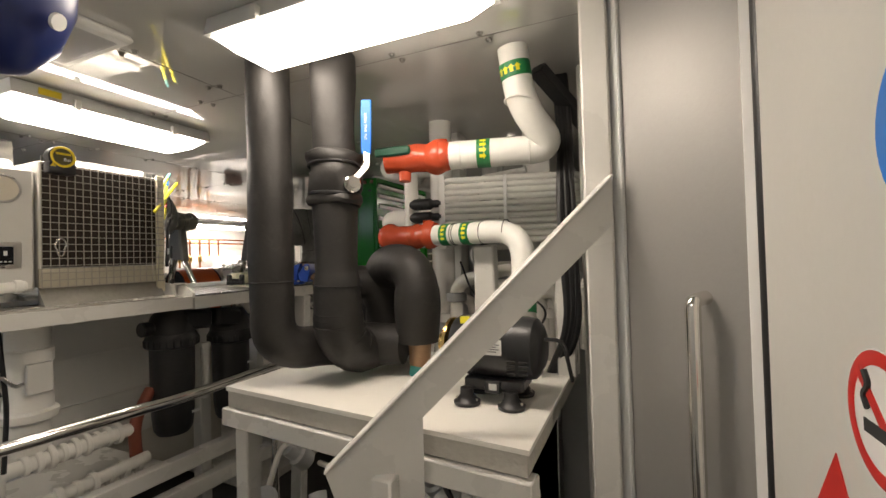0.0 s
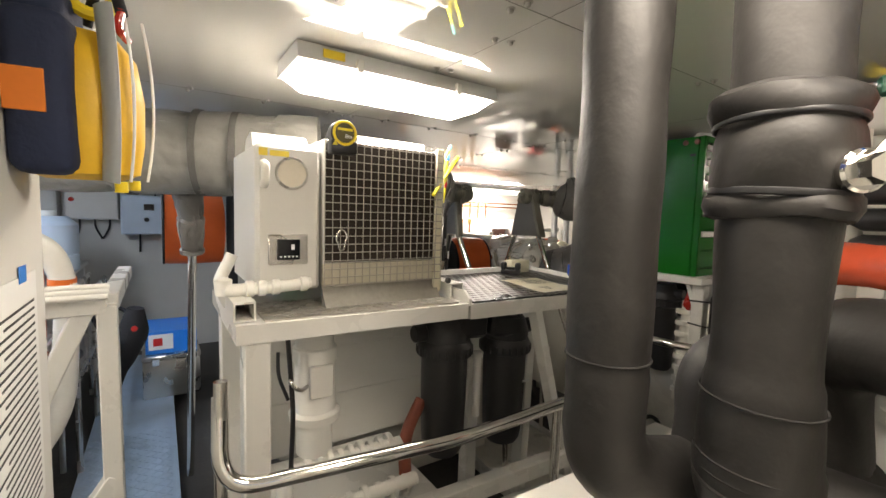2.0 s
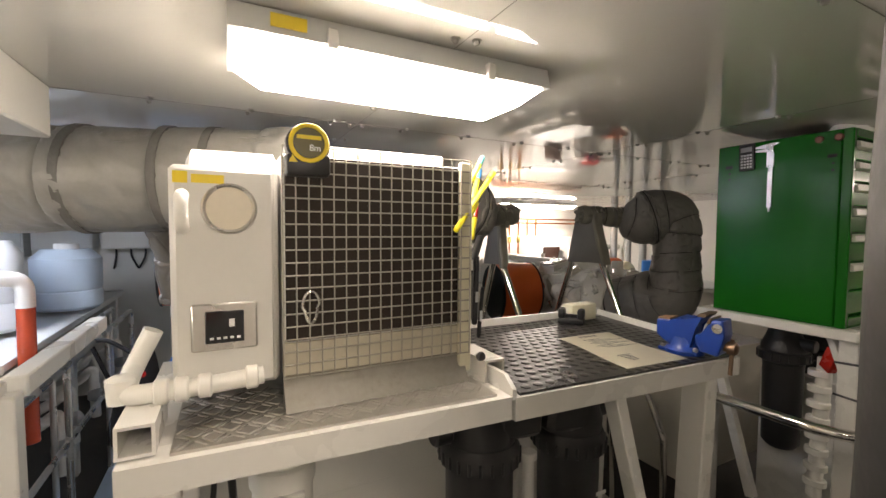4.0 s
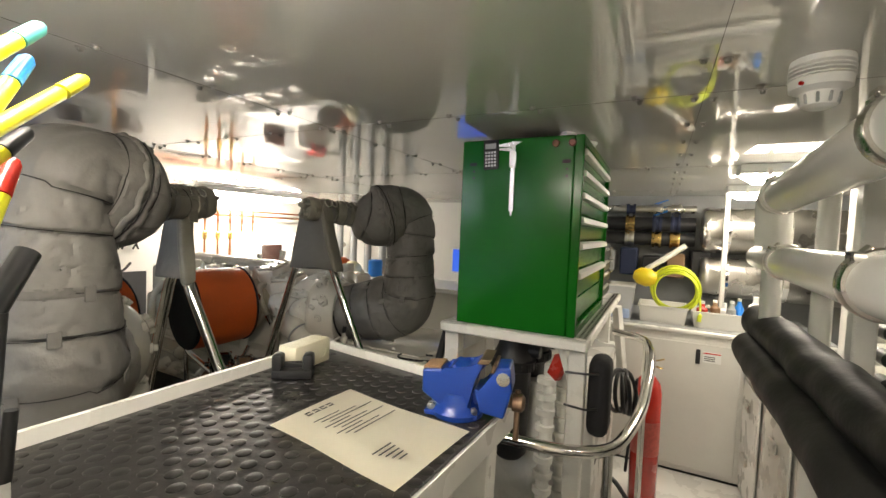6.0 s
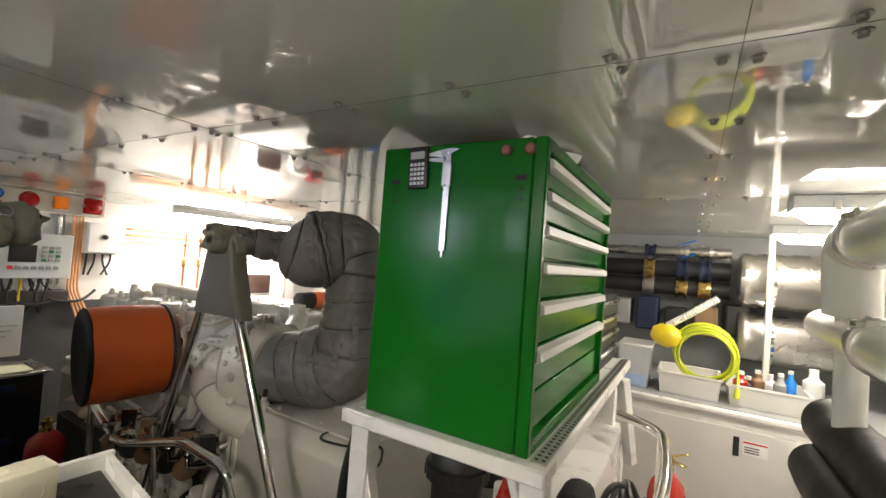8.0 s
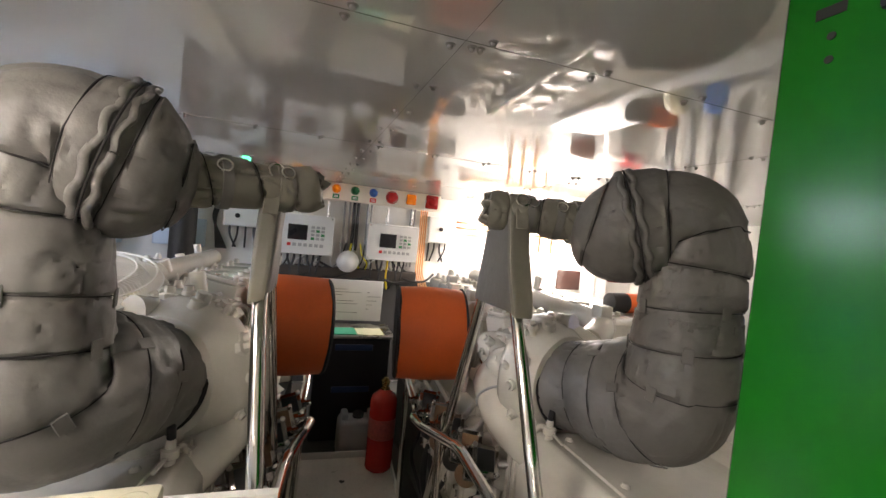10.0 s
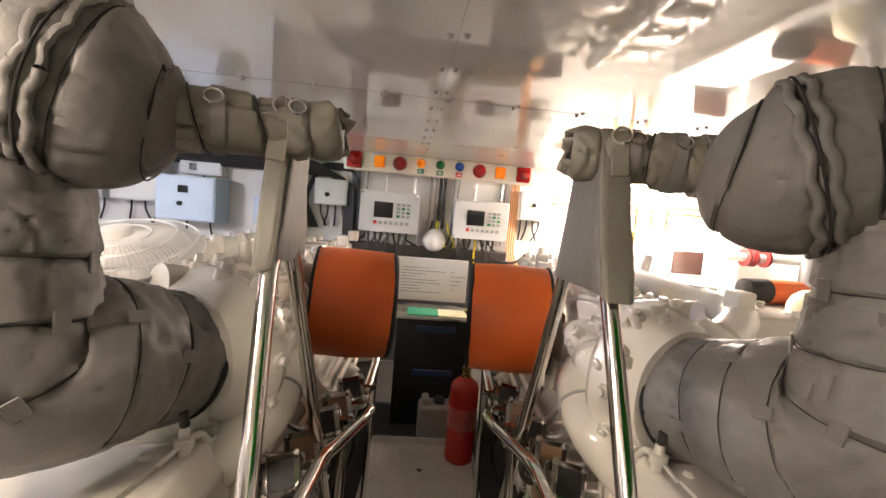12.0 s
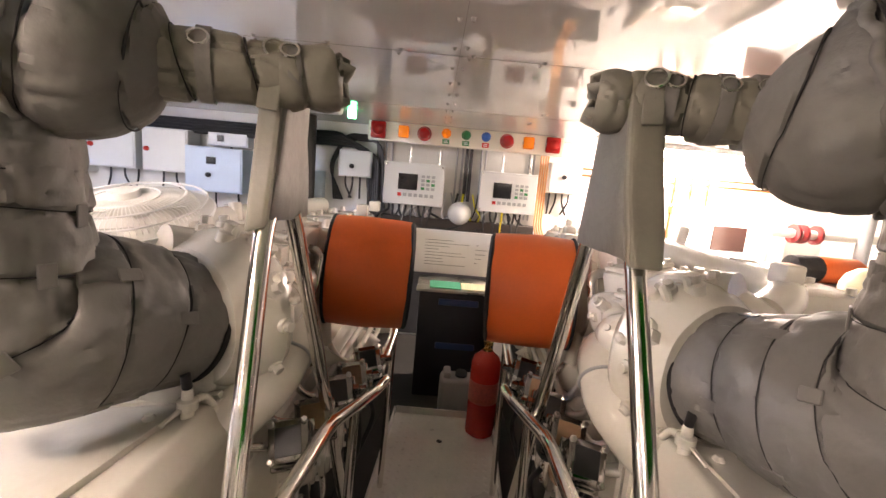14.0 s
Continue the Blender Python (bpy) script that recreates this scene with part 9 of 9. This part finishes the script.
for i in range(5):
    y = 4.05 + 0.16 * i
    th = thing("copper_riser", (-5.72, y, 1.3), "copper pipe with a brass gate valve", "pipe", "copper risers")
    bm = B()
    pipe(bm, [(-5.72, y, 1.2), (-5.72, y, 1.78)], 0.013, 0, 12)
    part("tube", bm, COPPER, th)
    bm = B()
    lathe(bm, (-5.72, y, 1.48), (0, 0, 1), [(-0.05, 0.018), (-0.03, 0.028), (0.03, 0.028), (0.05, 0.018)], 14)
    cyl(bm, (-5.70, y, 1.48), (-5.63, y, 1.48), 0.010, seg=10)
    part("valve", bm, BRASS, th)
    bm = B()
    lathe(bm, (-5.63, y, 1.48), (1, 0, 0), [(0, 0.03), (0.006, 0.036), (0.012, 0.03), (0.013, 0)], 16)
    part("hand_wheel", bm, PALEGREY, th)
for z in (1.72, 1.78):
    bm = B()
    pipe(bm, [(-5.74, 3.5, z), (-5.74, 5.6, z)], 0.012, 0, 10)
    solo("copper_line", bm, COPPER, "horizontal copper line along the bulkhead", "pipe", "copper lines")
for i in range(4):
    bm = B()
    pipe(bm, [(-5.2 + 0.25 * i, 5.75, 0.9), (-5.2 + 0.25 * i, 5.75, ZC)], 0.05, 0, 14)
    solo("grey_riser", bm, GREYBOX, "grey pipe riser against the hull", "pipe", "hull risers")
th = thing("flanged_pipe", (-4.6, 5.5, 1.3), "white pipe with red flanges before the hull", "pipe")
bm = B()
pipe(bm, [(-5.25, 4.95, 0.9), (-5.25, 4.95, 1.375), (-5.25, 5.9, 1.375)], 0.038, 0.05, 16)
part("tube", bm, PVC, th)
for y in (5.17, 5.24, 5.36):
    bm = B()
    lathe(bm, (-5.25, y, 1.375), (0, 1, 0), [(0, 0.036), (0.0, 0.080), (0.022, 0.080), (0.022, 0.036)], 24)
    part("flange", bm, mat("dark_red_flange", (0.22, 0.015, 0.015), 0.45, var=0.1) if y == 5.17 else bpy.data.materials["dark_red_flange"], th, "red flange")
th = thing("safety_helmet", (-4.05, 4.62, 1.12), "white safety helmet lying on the worktop", "helmet")
bm = B()
lathe(bm, (-4.05, 4.62, 1.121), (0, 0, 1), [(0, 0.13), (0.006, 0.135), (0.015, 0.115), (0.06, 0.112), (0.11, 0.09), (0.145, 0.045), (0.155, 0.0)], 28)
part("shell", bm, mat("ivory_shell", (0.76, 0.72, 0.52), 0.35, var=0.04), th)
bm = B()
cyl(bm, (-3.80, 4.70, 1.121), (-3.80, 4.70, 1.30), 0.075, seg=28, bevel=0.012)
solo("blue_canister", bm, BLUE, "blue plastic canister on the worktop", "canister")
th = thing("equipment_bag", (-4.36, 4.6, 1.12), "orange and black equipment bag on the worktop", "bag")
bm = B()
lathe(bm, (-4.36, 4.44, 1.205), (0, 1, 0), [(-0.015, 0.0), (-0.01, 0.05), (0.0, 0.080), (0.16, 0.085)], 28)
part("dark_end", bm, BLACKCLOTH, th)
bm = B()
lathe(bm, (-4.36, 4.60, 1.205), (0, 1, 0), [(0, 0.085), (0.25, 0.083), (0.30, 0.06), (0.31, 0.0)], 28)
part("orange_end", bm, ORANGE, th, "orange end")
th = thing("monitor", (-2.7, 4.7, 1.12), "small monitor with a blue screen on the worktop", "monitor")
bm = B()
box(bm, -2.95, -2.60, 4.80, 4.83, 1.22, 1.48, 0.006)
box(bm, -2.80, -2.76, 4.81, 4.84, 1.12, 1.24, 0.003)
box(bm, -2.88, -2.68, 4.74, 4.88, 1.12, 1.132, 0.003)
part("case", bm, WHITEPAPER, th)
bm = B()
box(bm, -2.93, -2.62, 4.796, 4.80, 1.24, 1.46, 0)
part("screen", bm, BLUESCREEN, th, "blue screen")

# fan and pole on the hull side engine
th = thing("desk_fan", (-2.85, 1.26, 1.25), "white desk fan lying on the engine under its wire cage", "fan")
fm = Matrix.Translation((-2.90, 1.345, 1.385)) @ pose(0, 0, 0, 2, 17, 0) @ Matrix.Scale(0.84, 4)
for R, z in ((0.205, 0.0), (0.19, 0.035), (0.14, 0.055), (0.08, 0.06)):
    bm = B()
    ring(bm, fm @ V(0, 0, z), fm.to_3x3() @ V(0, 0, 1), R, 0.0028, 48, 6)
    part("cage_ring", bm, WHITEPAPER, th)
bm = B()
for i in range(84):
    a = 2 * math.pi * i / 84
    u = V(math.cos(a), math.sin(a), 0)
    sweep(bm, [fm @ (u * 0.04 + V(0, 0, 0.062)), fm @ (u * 0.12 + V(0, 0, 0.058)), fm @ (u * 0.185 + V(0, 0, 0.036)), fm @ (u * 0.205)], 0.0011, 5)
tagged(part("cage_wire", bm, WHITEPAPER, th), "fine white cage wires", kind="stuff")
for i in range(3):
    bm = B()
    a = 2 * math.pi * i / 3 + 0.4
    pts = []
    for rr_, w in ((0.03, 0.3), (0.10, 0.55), (0.165, 0.5)):
        pts.append((rr_, a - w))
    for rr_, w in ((0.165, 0.35), (0.10, 0.35), (0.03, 0.3)):
        pts.append((rr_, a + w))
    prism(bm, [fm @ V(q * math.cos(b_), q * math.sin(b_), 0.012) for q, b_ in pts], fm.to_3x3() @ V(0, 0, 0.004))
    part("blade", bm, OFFWHITE, th)
bm = B()
lathe(bm, fm @ V(0, 0, -0.06), fm.to_3x3() @ V(0, 0, 1), [(0, 0.05), (0.01, 0.06), (0.07, 0.05), (0.09, 0.04), (0.12, 0.035), (0.125, 0.0)], 24)
part("motor", bm, OFFWHITE, th)
bm = B()
lathe(bm, fm @ V(0, 0, -0.02), fm.to_3x3() @ V(0, 0, 1), [(0, 0.10), (0.0, 0.20), (0.018, 0.208), (0.02, 0.20)], 48)
part("rim", bm, OFFWHITE, th)
th = thing("grey_pole", (-2.55, 1.52, 1.2), "grey plastic pole lying across the engine", "pole")
bm = B()
cyl(bm, (-2.83, 1.455, 1.345), (-2.705, 1.678, 1.248), 0.019, seg=16, bevel=0.003)
part("tube", bm, PALEGREY, th)

# ---- below the tool cabinet ----
area(0.013, -0.072, 0.008)
for i, (x, y) in enumerate(((-1.62, 2.72), (-1.60, 2.90))):
    th = thing("filter_housing", (x, y, 0.7), "large black cartridge filter housing below the tool cabinet", "filter housing", "filter housings")
    bm = B()
    lathe(bm, (x, y, 0.72), (0, 0, 1), [(0, 0.0), (0.0, 0.05), (0.02, 0.066), (0.36, 0.072), (0.37, 0.09), (0.405, 0.092), (0.41, 0.08)], 26)
    bowl = part("bowl", bm, BLACK, th)
    for k in range(20):
        a = 2 * math.pi * k / 20
        bm = B()
        bar(bm, (x + 0.091 * math.cos(a), y + 0.091 * math.sin(a), 1.092), (x + 0.091 * math.cos(a), y + 0.091 * math.sin(a), 1.122), 0.007, 0.007, bevel=0.002)
        part("grip_rib", bm, BLACK, bowl)
    bm = B()
    lathe(bm, (x, y, 1.13), (0, 0, 1), [(0, 0.082), (0.02, 0.080), (0.05, 0.066), (0.085, 0.055), (0.09, 0)], 26)
    part("head", bm, BLACK, th)
    bm = B()
    cyl(bm, (x + 0.05, y, 1.165), (x + 0.11, y, 1.165), 0.026, seg=16, bevel=0.004)
    part("port", bm, BLACK, th)
th = thing("pvc_manifold", (-1.47, 2.70, 0.5), "white plastic valve manifold below the tool cabinet", "pipework")
bm = B()
pipe(bm, [(-1.46, 2.62, 0.62), (-1.45, 2.64, 1.15)], 0.024, 0, 14)
pipe(bm, [(-1.42, 2.75, 0.55), (-1.42, 2.75, 1.08), (-1.46, 2.95, 1.10)], 0.022, 0.05, 14)
for k in range(8):
    cyl(bm, (-1.46, 2.625, 0.66 + k * 0.06), (-1.46, 2.627, 0.685 + k * 0.06), 0.036, seg=16, bevel=0.003)
    cyl(bm, (-1.42, 2.75, 0.60 + k * 0.06), (-1.42, 2.75, 0.62 + k * 0.06), 0.034, seg=16, bevel=0.003)
part("valve_line", bm, PVC, th)
bm = B()
bar(bm, (-1.43, 2.60, 1.12), (-1.40, 2.58, 1.20), 0.03, 0.05)
part("red_handle", bm, REDGLOSS, th, "red valve handle")
th = thing("black_pouch", (-1.335, 2.60, 0.85), "black cloth pouch tied to the shelf leg", "pouch")
bm = B()
box(bm, -1.304, -1.232, 2.53, 2.66, 0.955, 1.225, 0.03, 3)
part("bag", bm, BLACKCLOTH, th)
bm = B()
pipe(bm, [(-1.37, 2.488, 1.18), (-1.30, 2.488, 1.185), (-1.268, 2.528, 1.18)], 0.004, 0.01, 8)
part("tie", bm, BLACK, th)
bm = B()
pipe(bm, [(-1.37, 2.488, 1.07), (-1.30, 2.488, 1.065), (-1.268, 2.528, 1.06)], 0.004, 0.01, 8)
part("tie", bm, BLACK, th)
th = thing("generator_housing", (-1.35, 3.2, 0.1), "white generator housing under the tool shelf", "generator")
bm = B()
box(bm, -1.75, -1.30, 2.80, 3.75, 0.12, 1.02, 0.02, 2)
part("case", bm, WHITE, th)
bm = B()
box(bm, -1.2995, -1.298, 2.86, 2.98, 0.70, 0.72, 0)
part("brand_bar", bm, INK, th)
for i in range(5):
    rr = random.Random(90 + i)
    th = thing("cable_loop", (-1.25, 2.9 + 0.1 * i, 0.8), "black cable loop hung on the guard rail", "cable", "hung cable loops")
    bm = B()
    ring(bm, (-1.235 + 0.01 * i, 3.0 + 0.03 * i, 0.98 - 0.01 * i), (1, 0.2 * i - 0.4, 0.1), 0.085 + 0.01 * rr.random(), 0.009, 28)
    part("coil", bm, BLACK, th)
th = thing("lifting_strap", (-1.2, 3.05, 0.5), "black strap hanging from the guard rail", "strap")
bm = B()
bar(bm, (-1.165, 3.08, 1.02), (-1.19, 3.04, 0.62), 0.05, 0.012, up=(1, 0, 0), bevel=0.005)
part("band", bm, BLACKCLOTH, th)
for i in range(7):
    rr = random.Random(190 + i)
    th = thing("bilge_hose", (-1.3, 2.7, 0.1), "tangled hose lying under the shelf", "hose", "bilge hoses")
    bm = B()
    p = V(-1.5 + 0.06 * i, 2.3 + 0.1 * i, 0.35)
    pipe(bm, [p, p + V(0.1, 0.15, 0.12 * rr.random()), p + V(0.05, 0.35, -0.1), p + V(-0.15, 0.45, 0.1), p + V(-0.3, 0.3, -0.15)], 0.012, 0.1, 8)
    part("hose", bm, (BLACK, PVC, GREYBOX)[i % 3], th)
for i, (x, y, z) in enumerate(((-1.45, 2.2, 0.30), (-1.30, 2.35, 0.25), (-1.40, 2.42, 0.45))):
    th = thing("bilge_box", (x, y, z - 0.1), "white plastic box low under the guard rail", "box", "bilge boxes")
    bm = B()
    box(bm, x - 0.10, x + 0.08, y - 0.08, y + 0.08, z - 0.1, z + 0.06, 0.01)
    part("case", bm, OFFWHITE, th)
th = thing("socket_cable", (-1.86, 2.55, 1.0), "black cable drooping over the engine cover", "cable")
bm = B()
pipe(bm, [(-2.10, 2.92, 1.002), (-2.25, 2.86, 1.006), (-2.22, 2.76, 1.012), (-2.08, 2.80, 1.006), (-2.02, 2.90, 1.0), (-1.95, 2.80, 0.99), (-1.90, 2.68, 1.03), (-1.86, 2.60, 1.22)], 0.005, 0.05, 8)
pipe(bm, [(-1.86, 2.58, 1.25), (-1.90, 2.56, 1.05), (-1.93, 2.60, 0.80)], 0.016, 0.08, 10)
part("cord", bm, BLACK, th)
area()

# ---- plumbing and cables behind the chiller pipes ----
for i in range(9):
    rr = random.Random(300 + i)
    th = thing("small_plumbing", (-0.3 + 0.06 * i, 1.6, 1.1), "white plastic plumbing bend behind the column", "pipework", "small plumbing")
    bm = B()
    x, y, z = -0.50 + 0.075 * i, 1.48 + 0.2 * rr.random(), 1.15 + 0.2 * rr.random()
    pipe(bm, [(x, y, z - 0.25), (x, y, z), (x + 0.12, y + 0.02, z + 0.03), (x + 0.13, y + 0.06, z - 0.2)], 0.022 + 0.012 * rr.random(), 0.06, 14)
    part("bend", bm, PVC, th)
    bm = B()
    lathe(bm, (x, y, z - 0.08), (0, 0, 1), [(0, 0.03), (0.005, 0.042), (0.035, 0.042), (0.04, 0.03)], 16)
    part("collar", bm, (PVC, GREYBOX)[i % 2], th)
for i in range(4):
    rr = random.Random(330 + i)
    bm = B()
    x = 0.052 + 0.010 * i
    pipe(bm, [(x - 0.02, 1.35, ZC), (x, 1.28, 1.80), (x + 0.01 * (i % 3), 1.22 + 0.01 * i, 1.50), (x + 0.02, 1.20, 1.20), (x - 0.05, 1.25, 1.05)], 0.008 + 0.004 * rr.random(), 0.1, 8)
    solo("black_cable", bm, BLACK, "black cable running down beside the hose coil", "cable", "chiller corner cables")
bm = B()
bar(bm, (0.00, 1.20, ZC - 0.03), (0.16, 1.45, 1.80), 0.05, 0.035)
solo("cable_tray", bm, BLACK, "dark steel cable tray slanting from the ceiling", "cable tray")
th = thing("valve_cluster", (-0.52, 1.5, 1.5), "dark fittings beside the hose coil", "fittings")
for i in range(3):
    bm = B()
    z = 1.53 + 0.055 * i
    lathe(bm, (-0.60, 1.50, z), (1, 0.1, 0), [(0, 0.012), (0.02, 0.024), (0.09, 0.024), (0.10, 0.016), (0.14, 0.016)], 16)
    part("fitting", bm, BLACK, th)
bm = B()
pipe(bm, [(-0.62, 1.55, 1.40), (-0.62, 1.55, 1.78)], 0.03, 0, 16)
solo("upright_pipe", bm, PVC, "white plastic upright pipe beside the coil", "pipe")
for i in range(3):
    bm = B()
    a = random.Random(360 + i)
    pipe(bm, [(-0.35 + 0.1 * i, 1.42, 1.40), (-0.30 + 0.1 * i, 1.40, 1.28), (-0.22 + 0.1 * i, 1.42, 1.22), (-0.30 + 0.1 * i, 1.44, 1.10)], 0.004, 0.05, 6)
    solo("thin_wire", bm, BLACK, "thin black wire among the plumbing", "wire", "thin wires")
bm = B()
box(bm, 0.03, 0.085, 1.22, 1.28, 1.05, 1.40, 0.004)
solo("terminal_box", bm, WHITE, "white narrow terminal box behind the motor", "box")
bm = B()
ring(bm, (-0.30, 1.50, 1.42), (0.1, 1, 0.1), 0.035, 0.008, 24)
solo("hose_loop", bm, GREYBOX, "grey hose loop hanging behind the column", "hose")
bm = B()
box(bm, 0.105, 0.20, 1.285, 1.345, 0.0, ZC - 0.004, 0.006)
solo("column", bm, WHITE, "white painted steel column behind the door leaf", "column")
bm = B()
box(bm, -0.55, 0.5, 1.95, 2.0, 0.2, 1.55, 0.004)
solo("partition", bm, GREYBOX, "dark grey partition behind the plumbing", "partition")
